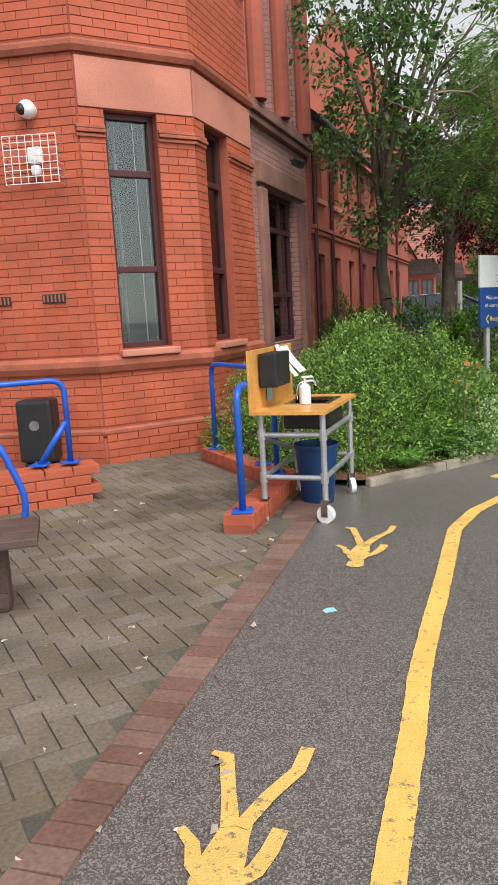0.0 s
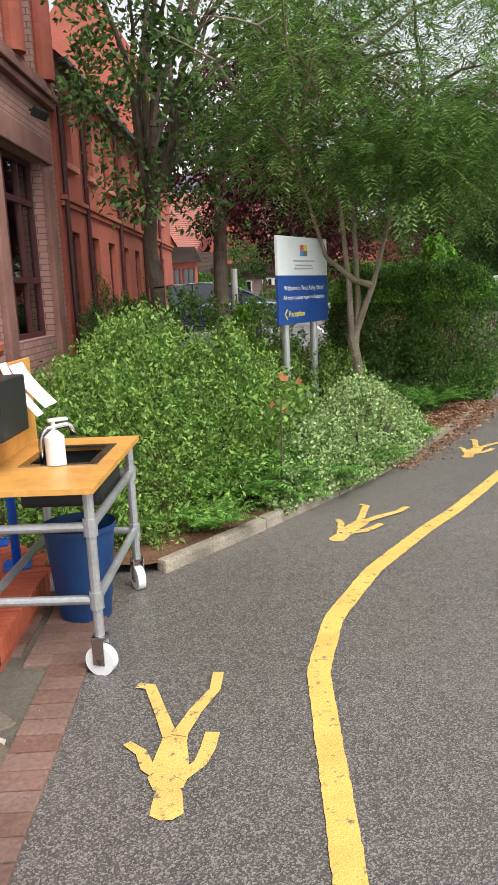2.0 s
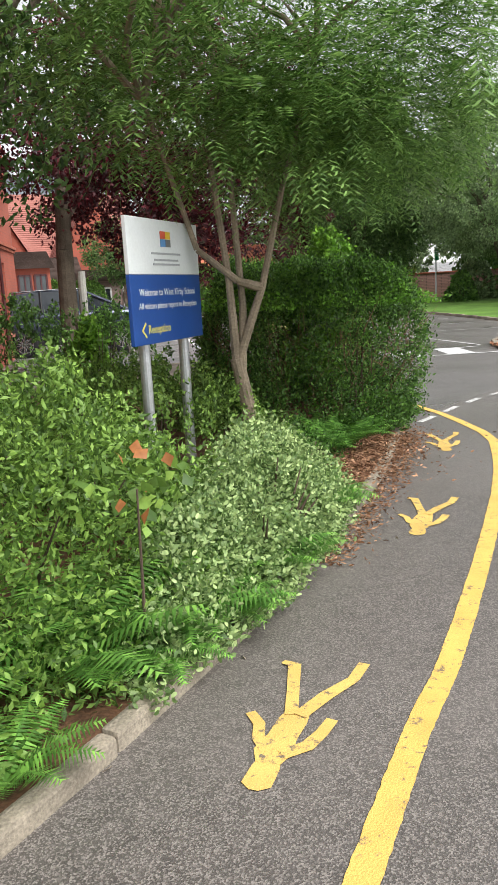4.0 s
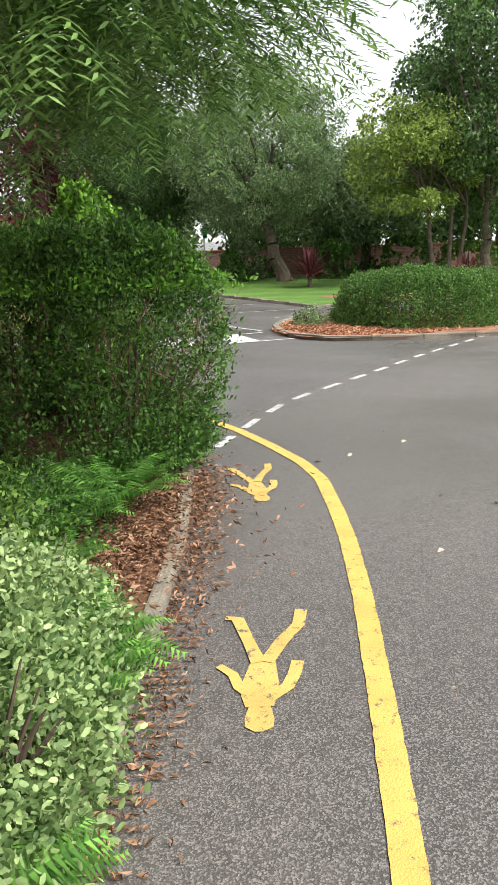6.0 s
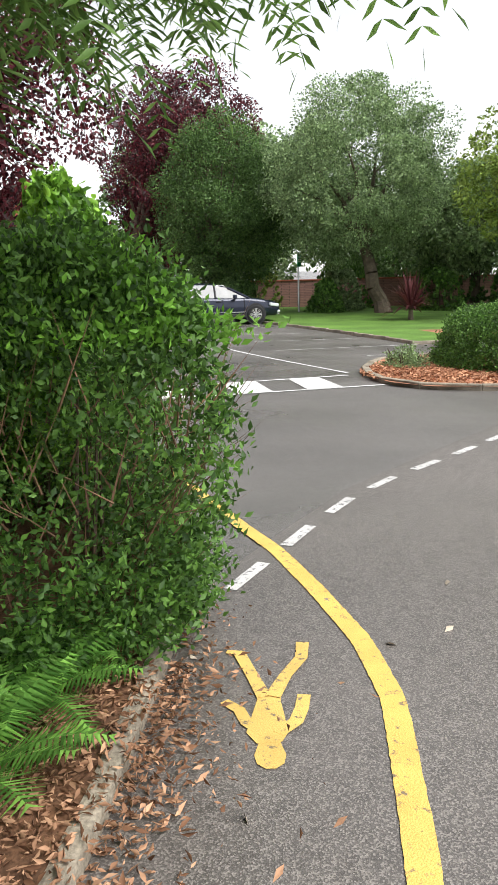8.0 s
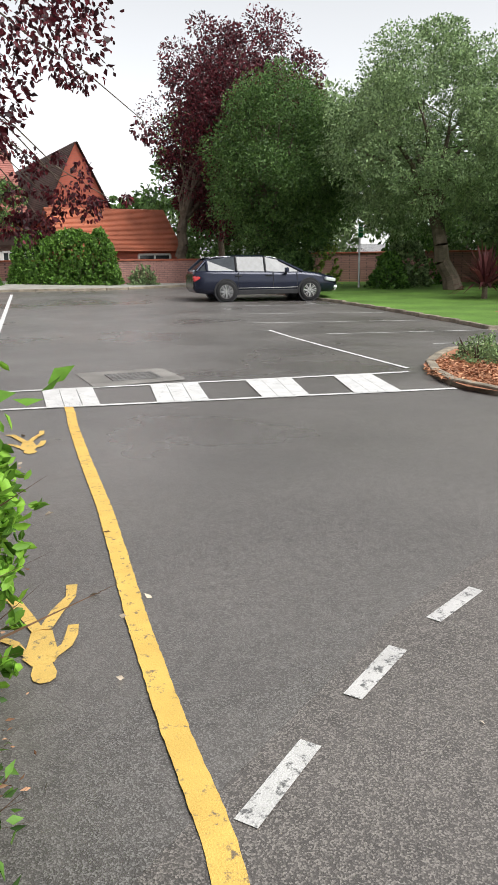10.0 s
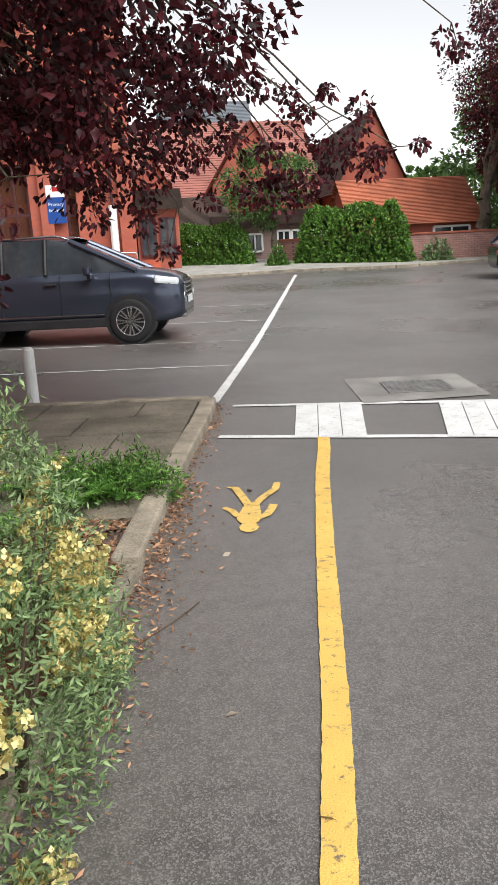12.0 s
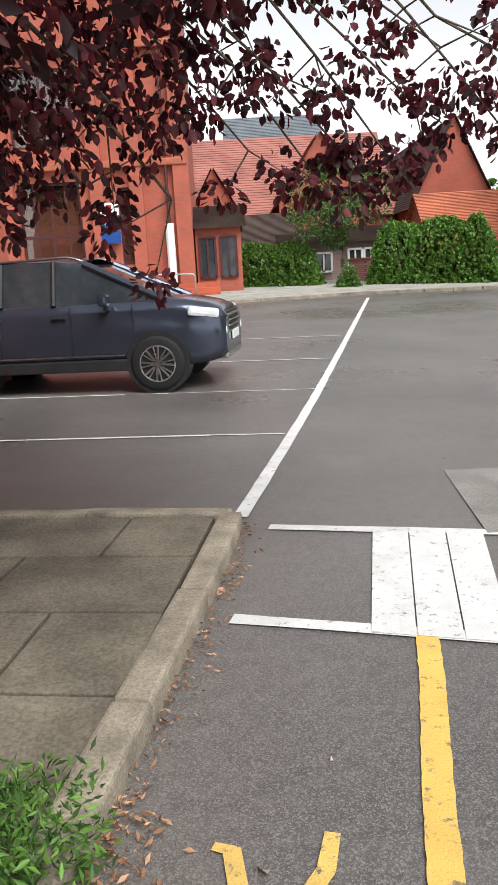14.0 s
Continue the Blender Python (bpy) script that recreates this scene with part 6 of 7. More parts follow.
part("rail", tube([(-1.8, -0.2, 0.0), (-1.8, -0.2, 0.95), (0.6, -0.2, 0.85), (0.6, -0.2, 0.0)], 0.03), GALV, steps)

# boundary walls
for nm, a, b, h in (("wall_car_park", (13.0, 46.8), (17.2, 41.8), 1.0), ("wall_far", (17.2, 41.6), (24.0, 41.2), 1.05), ("wall_street", (24, 41.2), (46, 27), 1.5)):
    z = gz(*a) * 0.5 + gz(*b) * 0.5
    w, m = wall_face(a, b, z - 0.3, z + h, [], None, DARKWALL, 0.22, nm)
    tagged(w, "old red brick boundary wall", "wall", kind="structure")
    bm = bmesh.new()
    box(bm, math.hypot(b[0] - a[0], b[1] - a[1]) / 2, 0.11, z + h + 0.04, math.hypot(b[0] - a[0], b[1] - a[1]), 0.3, 0.08, 0.02, m)
    part("coping", bm, TERRA, w)

# hedges and planting round the car park
def hedge_far(outline, top, label, leaf=None, size=0.11, n=30000, name="clipped_hedge"):
    z = min(gz(x, y) for x, y in outline)
    return shrub(name, outline, top, n, size, leaf or CLIPPED, label, 0.5, 0.12, 0.6, 0.0, z, 0.25)


hedge_far([(6.9, 47.4), (11.4, 45.0), (11.9, 46.0), (7.4, 48.6)], 1.9, "clipped bright green hedge by the car park")
hedge_far([(13.1, 43.6), (17.0, 40.5), (17.6, 41.6), (14.0, 45.4)], 2.3, "tall clipped green hedge by the car park", n=42000)
hedge_far([(11.9, 42.8), (12.7, 42.7), (12.8, 43.5), (12.0, 43.6)], 1.1, "small dark rounded shrub by the kerb", HEDGE, 0.09, 2500, "round_shrub")
hedge_far([(17.6, 40.6), (18.8, 40.4), (18.9, 41.0), (17.7, 41.2)], 1.2, "loose grey-green shrub by the wall", PALETREE, 0.09, 2500, "round_shrub")
hedge_far([(14.4, 15.0), (15.6, 14.0), (17.6, 14.2), (18.2, 16.2), (17.0, 18.2), (15.4, 17.9), (14.5, 16.6)], 1.0, "low spreading dark green shrub on the island", HEDGE, 0.045, 110000, "island_shrub")
hedge_far([(13.9, 17.2), (14.6, 17.0), (15.0, 17.9), (14.3, 18.1)], 0.55, "pale feathery shrub at the island edge", PALETREE, 0.05, 2500, "island_shrub")
for i, (x, y, r, h, lf) in enumerate(((25.6, 33.4, 0.9, 1.5, HEDGE), (23.4, 37.2, 1.6, 1.4, DARKTREE), (27.3, 34.5, 1.2, 1.9, PALETREE), (30.5, 31.5, 1.4, 1.8, HEDGE), (33.5, 29.5, 1.6, 2.0, HEDGE), (36, 27.5, 1.8, 1.7, SHRUB),
                                      (22.2, 38.6, 1.3, 1.2, HEDGE), (25.0, 38.5, 1.8, 2.3, LIME), (29, 36, 1.6, 2.4, HEDGE), (33, 33, 1.8, 2.6, DARKTREE), (39, 26, 2, 2.2, HEDGE))):
    hedge_far([(x + r * math.cos(k) * random.uniform(.8, 1.1), y + r * math.sin(k) * random.uniform(.8, 1.1)) for k in np.linspace(0, 6.2832, 9)[:-1]], h,
              "garden shrub in front of the brick boundary wall", lf, 0.15, 5000, "border_shrub")


def cordyline(x, y, s):
    z = gz(x, y) + 0.08
    t = thing("cordyline", x, y, z, 0, "dark red spiky cordyline plant in the bed", "plant", "red cordylines")
    v, f = [], []
    for _ in range(110):
        az, el = random.uniform(0, 6.2832), random.uniform(0.0, 1.45)
        ln = s * random.uniform(0.7, 1.1)
        d = Vector((math.cos(az) * math.cos(el), math.sin(az) * math.cos(el), math.sin(el)))
        sd_ = Vector((-math.sin(az), math.cos(az), 0)) * 0.03 * s
        b = Vector((0, 0, 0.3 * s))
        m_ = b + d * ln * 0.55
        e = b + d * ln + Vector((0, 0, -0.25 * ln * math.cos(el)))
        k = len(v)
        v += [b - sd_ * 0.5, b + sd_ * 0.5, m_ + sd_, e, m_ - sd_]
        f += [(k, k + 1, k + 2, k + 4), (k + 4, k + 2, k + 3)]
    mesh("leaves", v, f, CORDY, t)
    bm = bmesh.new()
    cyl(bm, (0, 0, -0.02), (0, 0, 0.4 * s), 0.07 * s, 0.05 * s, 8)
    part("stem", bm, BARK, t)


cordyline(24.4, 27.2, 1.45)
cordyline(26.6, 21.6, 1.2)

# trees round the car park
tree("leaning_tree", (27.0, 31.3, 0.33), (26.4, 31.9, 3.2), 0.32, (26.0, 32.0, 6.0), (3.5, 3.5, 3.3), 210, 0.75, 380, 0.12, PALETREE, "grey-green tree with a leaning pale trunk on the lawn", ntips=12)
tree("dense_tree", (23.2, 38.6, 0.5), (23.2, 38.6, 2.0), 0.3, (23.7, 38.1, 5.3), (2.9, 2.9, 3.8), 210, 0.8, 400, 0.12, DARKTREE, "dense rounded dark green tree behind the parked car", ntips=10)
tree("far_copper_beech", (21.0, 43.0, 0.66), (21.2, 43.0, 3.5), 0.3, (24.2, 43.0, 7.6), (3.8, 3.6, 4.6), 240, 0.85, 260, 0.16, COPPER, "tall purple-leaved copper beech beyond the wall", ntips=10)
tree("lime_tree", (28.4, 24.4, 0.2), (28.2, 24.4, 3.0), 0.13, (27.6, 24.8, 4.8), (2.4, 2.2, 2.2), 62, 0.6, 187, 0.161, LIME, "pale lime-green tree with thin stems", ntips=10,
     stems=[((0, 0, 0), (-0.2, 0.1, 3.2), 0.1), ((0.5, -0.4, 0), (0.6, -0.5, 3.4), 0.09), ((0.9, -0.6, 0), (1.1, -0.8, 3.0), 0.09)])
tree("right_tree", (30.0, 23.0, 0.15), (30.2, 23.2, 3.0), 0.22, (30.8, 23.4, 7.2), (3.6, 3.6, 4.6), 150, 0.85, 204, 0.196, DARKTREE, "tall dark green tree at the edge of the lawn", ntips=10)
tree("small_tree", (12.6, 45.6, 0.74), (12.6, 45.6, 2.4), 0.11, (12.4, 45.6, 4.0), (1.9, 1.5, 1.5), 42, 0.5, 187, 0.149, DARKTREE, "small round-headed tree between the hedges", ntips=9)
tree("thin_tree", (26.2, 49.0, 0.8), (26.2, 49.0, 4), 0.2, (26.0, 49.0, 7.0), (3.2, 3, 3.6), 45, 0.7, 70, 0.2, PALETREE, "thin grey-green tree beyond the lodge", ntips=9)
tree("lawn_tree", (33.5, 32.0, 0.3), (33.5, 32, 3), 0.25, (33, 32, 4.4), (3.4, 3.4, 2.2), 125, 0.9, 170, 0.230, PALETREE, "tall pale green tree by the boundary", ntips=9)
tree("street_tree", (37, 26.5, 0.2), (37, 26.5, 3), 0.25, (37, 26.5, 7.5), (4.2, 4.0, 5), 125, 1.0, 170, 0.253, DARKTREE, "dark street tree beyond the wall", ntips=9)
for i, (x, y, h, lf) in enumerate(((44, 36, 8, DARKTREE), (49, 28, 12, PALETREE), (40, 44, 9, DARKTREE), (34, 50, 12, PALETREE), (30, 56, 11, DARKTREE), (55, 20, 12, DARKTREE), (46, 17, 11, PALETREE))):
    tree("distant_tree", (x, y, 0.6), (x, y, h * 0.3), 0.3, (x, y, h * 0.55), (5.0, 5.0, h * 0.42), 100, 1.2, 120, 0.36, lf, "distant leafy tree beyond the boundary wall", ntips=8, group="distant trees beyond the wall")

far = hedge_far([(18, 66), (34, 62), (52, 46), (60, 24), (60, 8), (66, 8), (68, 26), (58, 52), (38, 70), (18, 72)], 6.0, "hazy line of distant woodland beyond the school grounds", DARKTREE, 0.5, 36000, "woodland_edge")
tagged(far, category="woodland", kind="stuff")
gs = thing("green_sign", 24.9, 34.4, gz(24.9, 34.4) + 0.07, 25, "small green notice on a slim post in the lawn", "sign")
bm = bmesh.new()
cyl(bm, (0, 0, 0), (0, 0, 2.6), 0.04, n=10)
part("post", bm, GALV, gs)
bm = bmesh.new()
box(bm, 0, -0.05, 2.25, 0.36, 0.02, 0.55, 0.003)
part("panel", bm, mat("sign_green", (0.02, 0.32, 0.12), 0.05, 4, 40, 0.4, 0), gs)
bm = bmesh.new()
for z in (2.38, 2.28, 2.18):
    box(bm, 0, -0.062, z, 0.26, 0.004, 0.03)
part("text_bar", bm, SIGNWHITE, gs)


# ---- parked cars ----
def wheel(parent, x, y, r, side, spokes=8):
    w = new("wheel")
    w.parent = parent
    w.matrix_basis = pose(x, y, r)
    bm = bmesh.new()
    prof = [(r * 0.66, 0.035), (r * 0.9, 0.045), (r, 0.02), (r, -0.17), (r * 0.9, -0.18)]
    rings = [[bm.verts.new((a * math.cos(t), side * -o, a * math.sin(t))) for t in np.linspace(0, 6.2832, 33)[:-1]] for a, o in prof]
    for A_, B_ in zip(rings, rings[1:]):
        for j in range(32):
            bm.faces.new((A_[j], A_[(j + 1) % 32], B_[(j + 1) % 32], B_[j])).smooth = True
    part("tyre", bm, RUBBER, w)
    bm = bmesh.new()
    cyl(bm, (0, side * 0.02, 0), (0, side * -0.016, 0), r * 0.64, n=32)
    part("rim_back", bm, BLACK, w)
    bm = bmesh.new()
    for t in range(spokes):
        m_ = pose(0, 0, 0, 0, 360 / spokes * t)
        box(bm, 0, side * -0.03, r * 0.36, r * 0.09, 0.03, r * 0.56, 0.004, m_ @ pose(0, 0, 0, 0, 6))
        box(bm, 0, side * -0.03, r * 0.42, r * 0.06, 0.03, r * 0.46, 0.004, m_ @ pose(0, 0, 0, 0, -11))
    cyl(bm, (0, side * -0.01, 0), (0, side * -0.045, 0), r * 0.16, n=16)
    for k in range(32):
        a0, a1 = 6.2832 * k / 32, 6.2832 * (k + 1) / 32
        cyl(bm, (r * .65 * math.cos(a0), side * -0.036, r * .65 * math.sin(a0)), (r * .65 * math.cos(a1), side * -0.036, r * .65 * math.sin(a1)), r * 0.035, n=5, cap=False)
    part("rim", bm, STEEL, w)


def car(name, x, y, z, turn, label, paint, st, wheels, r, half, roofrail, details):
    """st: stations along the car from tail to nose: x, sill z, belt z, roof z (or None), half width at belt, half width at roof."""
    c = thing(name, x, y, z, turn, label, "car", "parked cars")
    bm = bmesh.new()
    rows = []
    for X, sill, belt, roof, hw, hr in st:
        prof = [(hw * 0.90, sill), (hw * 0.985, sill + (belt - sill) * 0.25), (hw, sill + (belt - sill) * 0.55), (hw * 0.975, sill + (belt - sill) * 0.85), (hw * 0.93, belt), (hw * 0.6, belt + 0.03), (0, belt + 0.045)]
        rows.append([bm.verts.new((X, s * a, b)) for s, L_ in ((1, prof), (-1, prof[:-1][::-1])) for a, b in L_])
    n = len(rows[0])
    for A_, B_ in zip(rows, rows[1:]):
        for j in range(n - 1):
            bm.faces.new((A_[j], A_[j + 1], B_[j + 1], B_[j])).smooth = True
        bm.faces.new((A_[n - 1], A_[0], B_[0], B_[n - 1]))
    bm.faces.new(rows[0])
    bm.faces.new(rows[-1][::-1])
    bmesh.ops.recalc_face_normals(bm, faces=bm.faces)
    # black discs on the body sides stand for the shaded wheel arch recesses
    body = part("body", bm, paint, c)
    for wx in wheels:
        for s in (-1, 1):
            bm = bmesh.new()
            cyl(bm, (wx, s * (half - 0.28), r + 0.015), (wx, s * (half + 0.006), r + 0.015), r * 1.17, n=28)
            part("arch_shade_disc", bm, BLACK, c)
            wheel(c, wx, s * (half - 0.005), r, -s)
    # roof and glass
    cab = [q for q in st if q[3]]
    bm = bmesh.new()
    rows = [[bm.verts.new((X + (0.0), s * a, b)) for s, a, b in ((1, hr, roof - 0.05), (1, hr * 0.8, roof), (1, 0, roof + 0.02), (-1, hr * 0.8, roof), (-1, hr, roof - 0.05))] for X, sill, belt, roof, hw, hr in cab[1:-1]]
    for A_, B_ in zip(rows, rows[1:]):
        for j in range(4):
            bm.faces.new((A_[j], A_[j + 1], B_[j + 1], B_[j])).smooth = True
    part("roof", bm, paint, c)
    bm = bmesh.new()
    rows = []
    for X, sill, belt, roof, hw, hr in cab:
        rows.append([bm.verts.new(p) for p in ((X, hw * 0.92, belt - 0.01), (X, hr, roof - 0.05), (X, -hr, roof - 0.05), (X, -hw * 0.92, belt - 0.01))])
    for A_, B_ in zip(rows, rows[1:]):
        bm.faces.new((A_[0], A_[1], B_[1], B_[0]))
        bm.faces.new((A_[2], A_[3], B_[3], B_[2]))
    for a, b in ((rows[0], rows[1]), (rows[-2], rows[-1])):
        bm.faces.new((a[1], a[2], b[2], b[1]))
    bmesh.ops.recalc_face_normals(bm, faces=bm.faces)
    part("glazing", bm, CARGLASS, c, "dark reflective car windows")
    for i, (X, sill, belt, roof, hw, hr) in enumerate(cab):
        for s in (-1, 1):
            if i == len(cab) - 2:
                continue
            if i in (0, len(cab) - 1):
                j = 1 if i == 0 else len(cab) - 2
                a, b = (X, s * hw * 0.92, belt), (cab[j][0], s * cab[j][5], cab[j][3] - 0.04)
            else:
                a, b = (X, s * (hw * 0.93), belt), (X, s * (hr + 0.005), roof - 0.04)
            bm = bmesh.new()
            cyl(bm, a, b, 0.045 if i in (0, 1, len(cab) - 1) else 0.035, n=8)
            part("pillar", bm, paint if i in (0, 1, len(cab) - 1) else BLACK, c)
    for s in (-1, 1):
        bm = bmesh.new()
        box(bm, (wheels[0] + wheels[1]) / 2, s * (half - 0.03), st[3][1] + 0.06, wheels[1] - wheels[0] - 2 * r - 0.1, 0.06, 0.15, 0.02)
        part("side_skirt", bm, BLACK, c)
        bm = bmesh.new()
        box(bm, (wheels[0] + wheels[1]) / 2, s * (half + 0.004), st[3][1] + 0.19, wheels[1] - wheels[0] - 2 * r - 0.14, 0.012, 0.02, 0.003)
        part("trim_strip", bm, STEEL, c)
        mir = new("wing_mirror")
        mir.parent = c
        bm = bmesh.new()
        box(bm, details["mirror"][0], s * (half + 0.09), details["mirror"][1], 0.12, 0.2, 0.15, 0.04)
        part("shell", bm, paint, mir)
        bm = bmesh.new()
        box(bm, details["mirror"][0] + 0.0, s * (half - 0.0), details["mirror"][1] - 0.09, 0.06, 0.12, 0.1, 0.02)
        part("stalk", bm, BLACK, mir)
        for hx in details["handles"]:
            bm = bmesh.new()
            box(bm, hx, s * (half + 0.0), details["handle_z"], 0.2, 0.04, 0.035, 0.012)
            part("door_handle", bm, BLACK, c)
        for dx in details["seams"]:
            bm = bmesh.new()
            box(bm, dx, s * (half - 0.012), details["handle_z"] - 0.18, 0.008, 0.03, 0.62)
            part("door_seam", bm, BLACK, c)
        if roofrail:
            part("roof_rail", tube([(cab[1][0] + 0.1, s * (cab[1][5] - .06), cab[1][3] - .02), (cab[1][0] + 0.25, s * (cab[1][5] - .06), cab[1][3] + 0.05), (cab[-2][0] - 0.2, s * (cab[-2][5] - .06), cab[-2][3] + 0.05), (cab[-2][0], s * (cab[-2][5] - .06), cab[-2][3] - .02)], 0.018, 6), STEEL, c)
    X1, X0 = st[-1][0], st[0][0]
    for s in (-1, 1):
        bm = bmesh.new()
        box(bm, X1 - 0.27, s * (half - 0.13), details["lamp_z"], 0.40, 0.16, 0.12, 0.04, Matrix.Translation((X1 - .27, s * (half - .13), details["lamp_z"])) @ pose(0, 0, 0, 0, 8, -s * 20) @ Matrix.Translation((-X1 + .27, -s * (half - .13), -details["lamp_z"])))
        part("headlight", bm, LAMP, c, "clear headlight lens")
        bm = bmesh.new()
        cyl(bm, (X1 - 0.16, s * (half - 0.22), details["lamp_z"] - 0.25), (X1 + 0.0, s * (half - 0.26), details["lamp_z"] - 0.25), 0.055, n=16)
        part("fog_lamp", bm, LAMP, c)
        bm = bmesh.new()
        box(bm, X0 + 0.12, s * (half - 0.14), details["lamp_z"] + 0.08, 0.26, 0.2, 0.16, 0.04)
        part("tail_light", bm, TAIL, c, "red tail light lens")
    bm = bmesh.new()
    for i in range(4):
        box(bm, X1 - 0.005, 0, details["lamp_z"] - 0.06 - i * 0.07, 0.05, half * 1.05, 0.03, 0.01)
    part("grille", bm, STEEL, c, "chrome grille bars")
    bm = bmesh.new()
    box(bm, X1 - 0.03, 0, details["lamp_z"] - 0.16, 0.06, half * 1.0, 0.30, 0.02)
    part("grille_back", bm, BLACK, c)
    bm = bmesh.new()
    box(bm, X1 - 0.10, 0, st[-1][1] - 0.02, 0.22, half * 1.4, 0.12, 0.04)
    part("front_bumper", bm, STEEL, c, "silver lower bumper guard")
    bm = bmesh.new()
    box(bm, X1 + 0.02, 0, details["lamp_z"] - 0.33, 0.02, 0.52, 0.11, 0.004)
    part("number_plate", bm, SIGNWHITE, c)
    return c


car("parked_suv", 5.66, 25.22, gz(5.7, 25.2), -9.2, "slate-blue compact SUV parked in a marked bay", CAR_GREY,
    [(-2.10, 0.45, 0.95, None, 0.78, 0.5), (-1.98, 0.33, 1.10, 1.17, 0.85, 0.70), (-1.75, 0.30, 1.13, 1.62, 0.875, 0.66), (-0.75, 0.28, 1.12, 1.70, 0.88, 0.66), (-0.05, 0.28, 1.11, 1.70, 0.88, 0.66), (0.34, 0.28, 1.11, 1.66, 0.88, 0.66),
     (1.40, 0.30, 1.12, 1.15, 0.875, 0.74), (1.62, 0.30, 1.09, None, 0.865, 0.6), (1.90, 0.33, 1.03, None, 0.83, 0.5), (2.04, 0.36, 0.97, None, 0.76, 0.4), (2.12, 0.42, 0.86, None, 0.68, 0.4)],
    (-1.26, 1.26), 0.345, 0.88, True, dict(mirror=(0.66, 1.16), handles=(-0.85, 0.02), handle_z=0.96, seams=(-0.78, 0.18, 0.98), lamp_z=0.95))
car("parked_estate", 19.0, 31.95, gz(19, 31.6), -15.8, "dark navy estate car parked by the lawn", CAR_NAVY,
    [(-2.40, 0.42, 0.85, None, 0.80, 0.5), (-2.30, 0.30, 0.98, 1.04, 0.88, 0.72), (-1.95, 0.26, 0.98, 1.36, 0.91, 0.62), (-1.0, 0.24, 0.96, 1.46, 0.92, 0.62), (-0.05, 0.24, 0.94, 1.45, 0.92, 0.62), (0.45, 0.24, 0.92, 1.34, 0.92, 0.62),
     (1.20, 0.26, 0.92, 0.94, 0.91, 0.74), (1.7, 0.26, 0.86, None, 0.89, 0.6), (2.25, 0.28, 0.74, None, 0.82, 0.5), (2.42, 0.34, 0.62, None, 0.64, 0.4)],
    (-1.36, 1.42), 0.33, 0.92, True, dict(mirror=(0.62, 0.98), handles=(-0.95, 0.05), handle_z=0.82, seams=(-0.95, 0.2, 1.0), lamp_z=0.66))


# ---- pieces: bay bricks, paving blocks, edging ----
def brick_rects(a, b, holes, z0, z1, skip):
    ln = math.hypot(b[0] - a[0], b[1] - a[1])
    ch, bl = 0.0815, 0.232
    row = 0
    z = z0
    while z < z1 - 0.03:
        zm = z + ch / 2
        if not any(s0 < zm < s1 for s0, s1 in skip):
            u = -bl / 2 if row % 2 else 0.0
            while u < ln:
                p, q = max(u, 0.004), min(u + bl, ln - 0.004)
                cuts = [(p, q)]
                for h0, h1, ha, hb in holes:
                    if ha - 0.02 < zm < hb + 0.02:
                        cuts = [c for (c0, c1) in cuts for c in ((c0, min(c1, h0)), (max(c0, h1), c1)) if c[1] - c[0] > 0.03]
                for c0, c1 in cuts:
                    if c1 - c0 > 0.03:
                        yield (c0 + c1) / 2, zm, c1 - c0 - 0.008
                u += bl
        z += ch
        row += 1


unit_brick = bpy.data.meshes.new("brick")
bm = bmesh.new()
bmesh.ops.create_cube(bm, size=1.0)
bm.to_mesh(unit_brick)
bm.free()
unit_brick.materials.append(BRICK)
SKIP = [(0.29, 0.39), (0.95, 1.13), (3.98, 4.14), (5.24, 5.52)]
made = 0
rest = bmesh.new()
for k in (1, 0, 2):
    a, b, m, h = FACES[k]
    hh = h + ([(0.0, 9.0, 3.50, 3.98)] if k else [])
    if k == 0:
        hh = [(0, flen - 2.4, -1, 10)]
    for u, z, w in brick_rects(a, b, hh, 0.0, 7.0 if k else 6.0, SKIP):
        if made < 300 and z < 4:
            ob = new("brick", unit_brick)
            ob.parent = bay
            ob.matrix_basis = m @ Matrix.Translation((u, -0.002 + random.uniform(-.0015, .0015) - (0.035 if z < 0.3 else 0), z)) @ Matrix.Diagonal((w, 0.012, 0.072, 1))
            made += 1
        else:
            box(rest, u, -0.002 - (0.035 if z < 0.3 else 0), z, w, 0.012, 0.072, 0, m)
tagged(part("brickwork", rest, BRICKS, bay), kind="stuff")

# herringbone block paving and the soldier edging beside the tarmac
EDGE_A, EDGE_B = Vector((-0.05, 0.35, 0)), Vector((1.12, 5.78, 0))
ed = (EDGE_B - EDGE_A).normalized()
en = Vector((ed.y, -ed.x, 0))
paving = thing("paving", 0, 0, 0, 0, "grey-brown herringbone block paving outside the entrance", "paving", kind="structure")
pl = [EDGE_A - ed * 3 - en * 0.02, EDGE_B - en * 0.02, Vector((0.6, 6.6, 0)), Vector((-0.3, 8.0, 0)), Vector((-1.2, 7.5, 0)), Vector((-6, 7.8, 0)), Vector((-6, -3, 0))]
mesh("bedding", [(p.x, p.y, 0.008) for p in pl], [tuple(range(len(pl)))[::-1]], JOINT, paving)
block = bpy.data.meshes.new("paving_block")
bm = bmesh.new()
box(bm, 0, 0, 0, 0.194, 0.094, 0.02, 0.005)
bm.to_mesh(block)
bm.free()
block.materials.append(BLOCK)
ang = math.atan2(ed.y, ed.x) + radians(45)
R2 = Matrix.Rotation(ang, 4, 'Z')
verts, faces, made = [], [], 0
cells = []
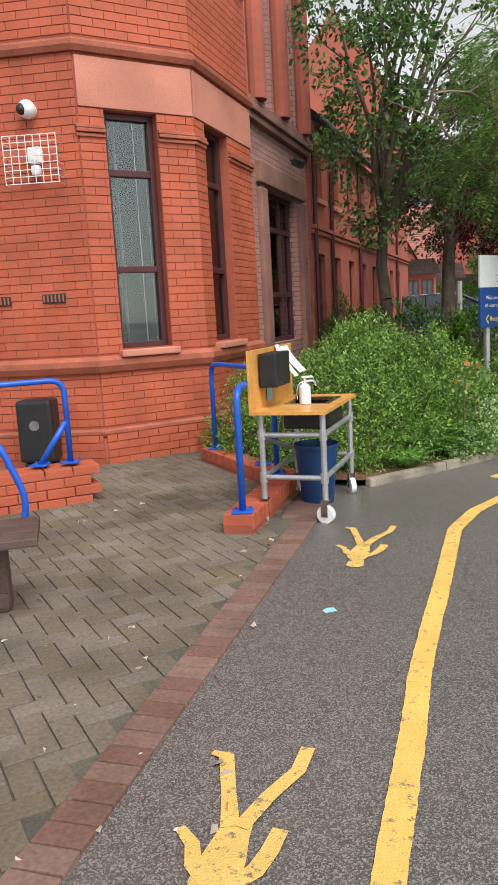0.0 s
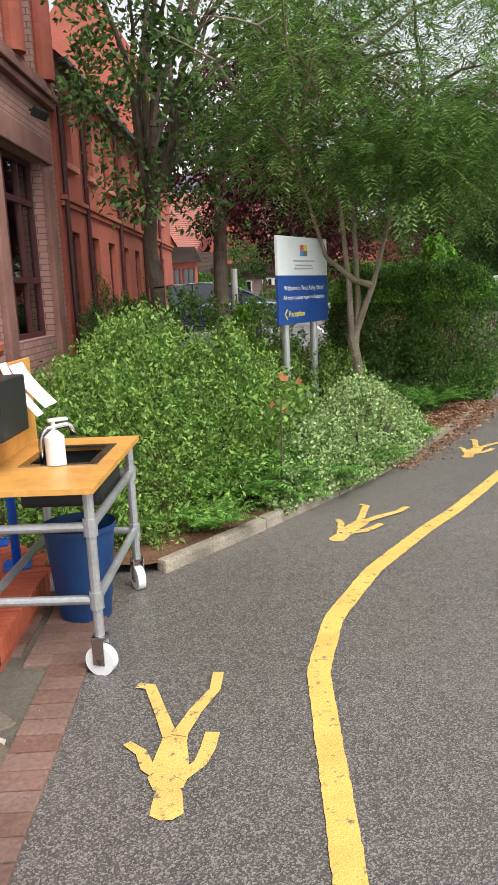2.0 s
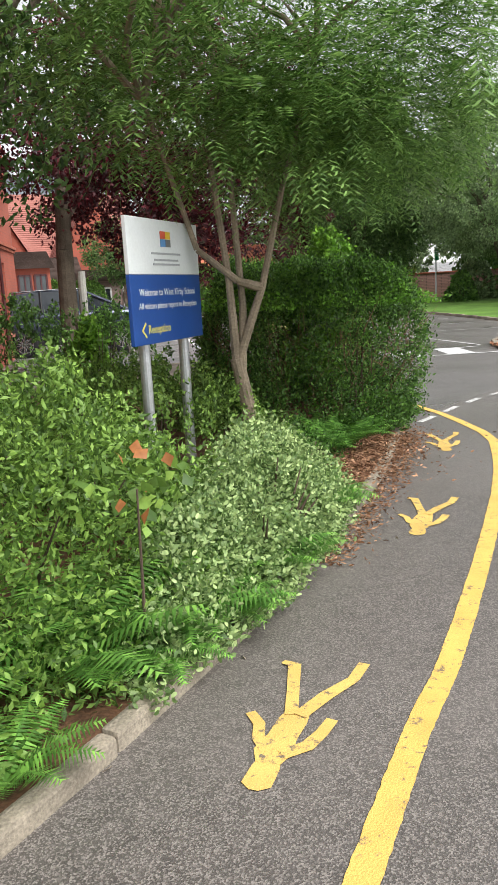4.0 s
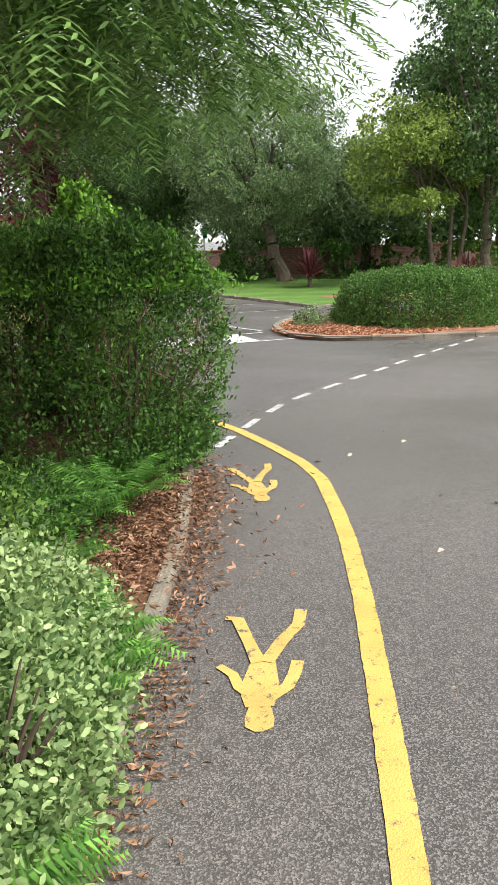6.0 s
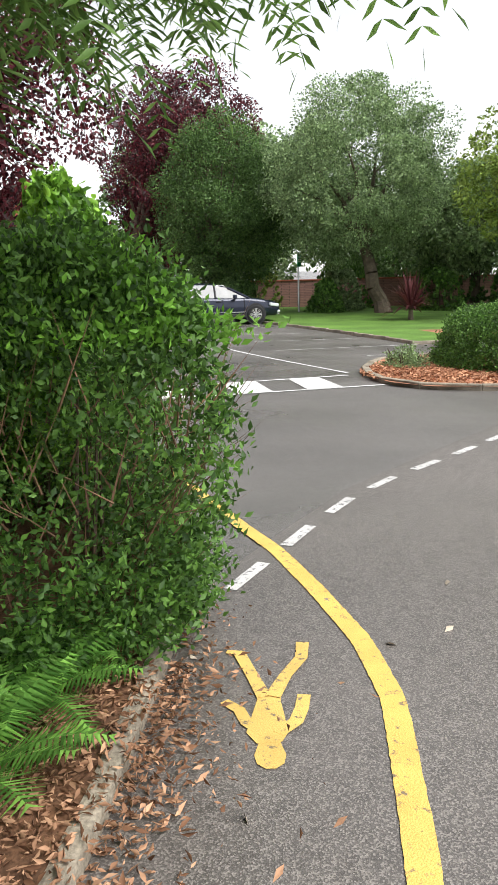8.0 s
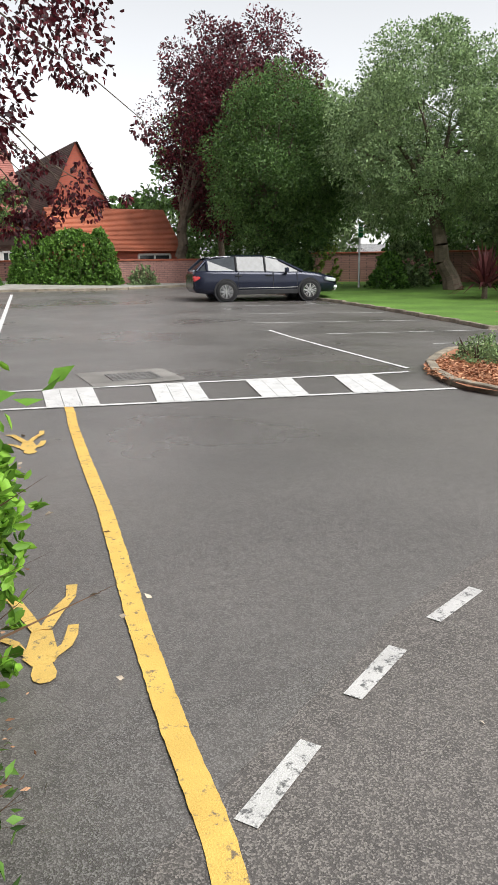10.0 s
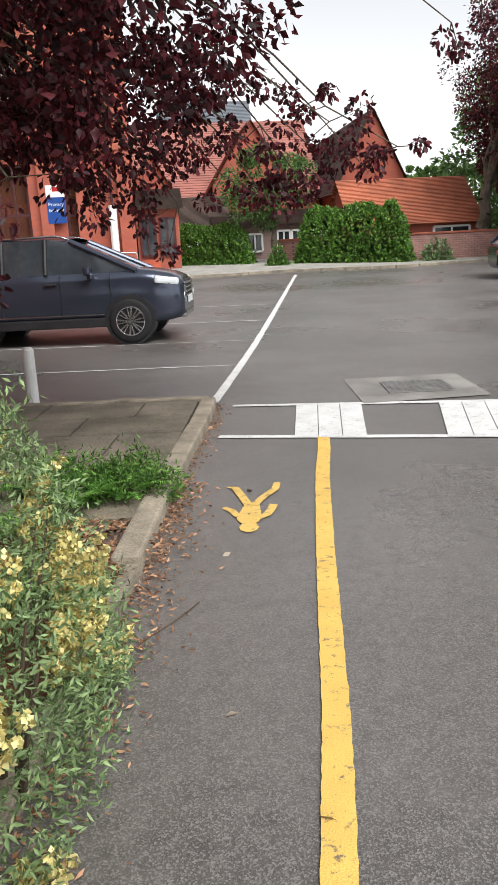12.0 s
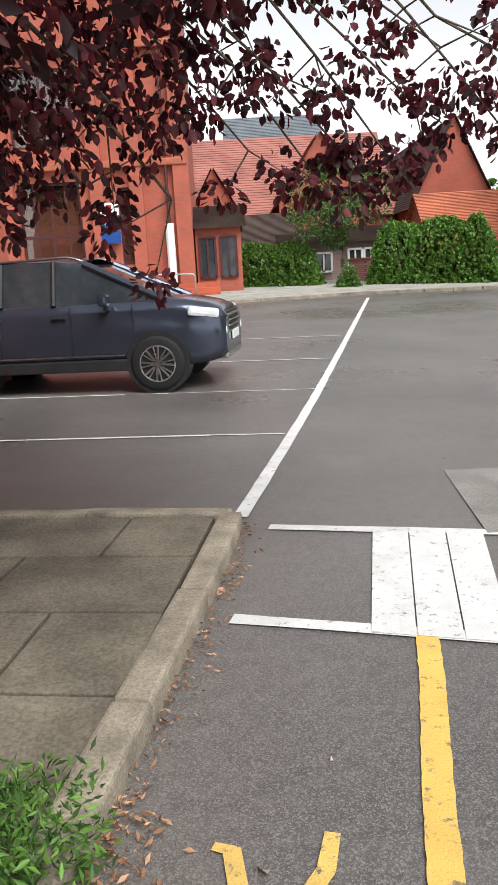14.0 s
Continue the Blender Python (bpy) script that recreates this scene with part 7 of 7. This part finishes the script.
for i in range(-60, 60):
    for j in range(-40, 40):
        # herringbone: steps of one block width
        x = 0.1 * i + 0.2 * j
        y = 0.1 * i - 0.2 * j
        for dx, dy, rot in ((0.0, 0.0, 0), (0.15, 0.05 - 0.0, 90)):
            cx, cy = (x + 0.0, y) if rot == 0 else (x - 0.05 - 0.1, y + 0.05)
            p = R2 @ Vector((cx, cy, 0)) + Vector((-0.6, 4.2, 0))
            d = (p - EDGE_A).dot(en)
            if d > -0.17 or p.x < -3.2 or p.y < 0.2 or p.y > 7.9:
                continue
            if p.y > 7.35 + max(0, (p.x + 1.17)) * 0.72 or (p.x > -1.2 and p.y > 7.42 + (p.x + 1.17) * 0.72):
                continue
            if p.x > 0.55 and p.y > 4.7:
                continue
            cells.append((p, rot))
cells.sort(key=lambda c: (c[0] - Vector((0.2, 2.0, 0))).length)
bverts = [v.co.copy() for v in block.vertices]
bfaces = [tuple(f.vertices) for f in block.polygons]
for k, (p, rot) in enumerate(cells):
    mt = Matrix.Translation((p.x, p.y, 0.006 + random.uniform(0, 0.004))) @ Matrix.Rotation(ang + radians(rot + random.uniform(-1, 1)), 4, 'Z')
    if k < 300:
        ob = new("paving_block", block)
        ob.parent = paving
        ob.matrix_basis = mt
    else:
        q = len(verts)
        verts += [mt @ v for v in bverts]
        faces += [tuple(i + q for i in f) for f in bfaces]
tagged(mesh("paving_blocks", verts, faces, BLOCKS, paving), kind="stuff")
edging = thing("edging", 0, 0, 0, 0, "row of red-brown edging bricks along the tarmac", "paving", kind="structure")
eb = bpy.data.meshes.new("edging_brick")
bm = bmesh.new()
box(bm, 0, 0, 0, 0.094, 0.165, 0.024, 0.005)
bm.to_mesh(eb)
bm.free()
eb.materials.append(EDGE)
n = int((EDGE_B - EDGE_A).length / 0.1)
for i in range(-6, n):
    p = EDGE_A + ed * (0.1 * i + 0.05) - en * 0.085
    ob = new("edging_brick", eb)
    ob.parent = edging
    ob.matrix_basis = pose(p.x, p.y, 0.008 + random.uniform(0, 0.003), 0, 0, math.degrees(math.atan2(ed.y, ed.x)) + random.uniform(-1.2, 1.2))
for r_ in range(9):
    for i in range(4):
        p = Vector((0.95, 5.1, 0)) + ed * (0.1 * r_) - en * (0.17 + i * 0.2)
        if p.x > 0.6:
            ob = new("edging_brick", eb)
            ob.parent = edging
            ob.matrix_basis = pose(p.x, p.y, 0.008 + random.uniform(0, 0.003), 0, 0, math.degrees(math.atan2(ed.y, ed.x)) + random.uniform(-2, 2))
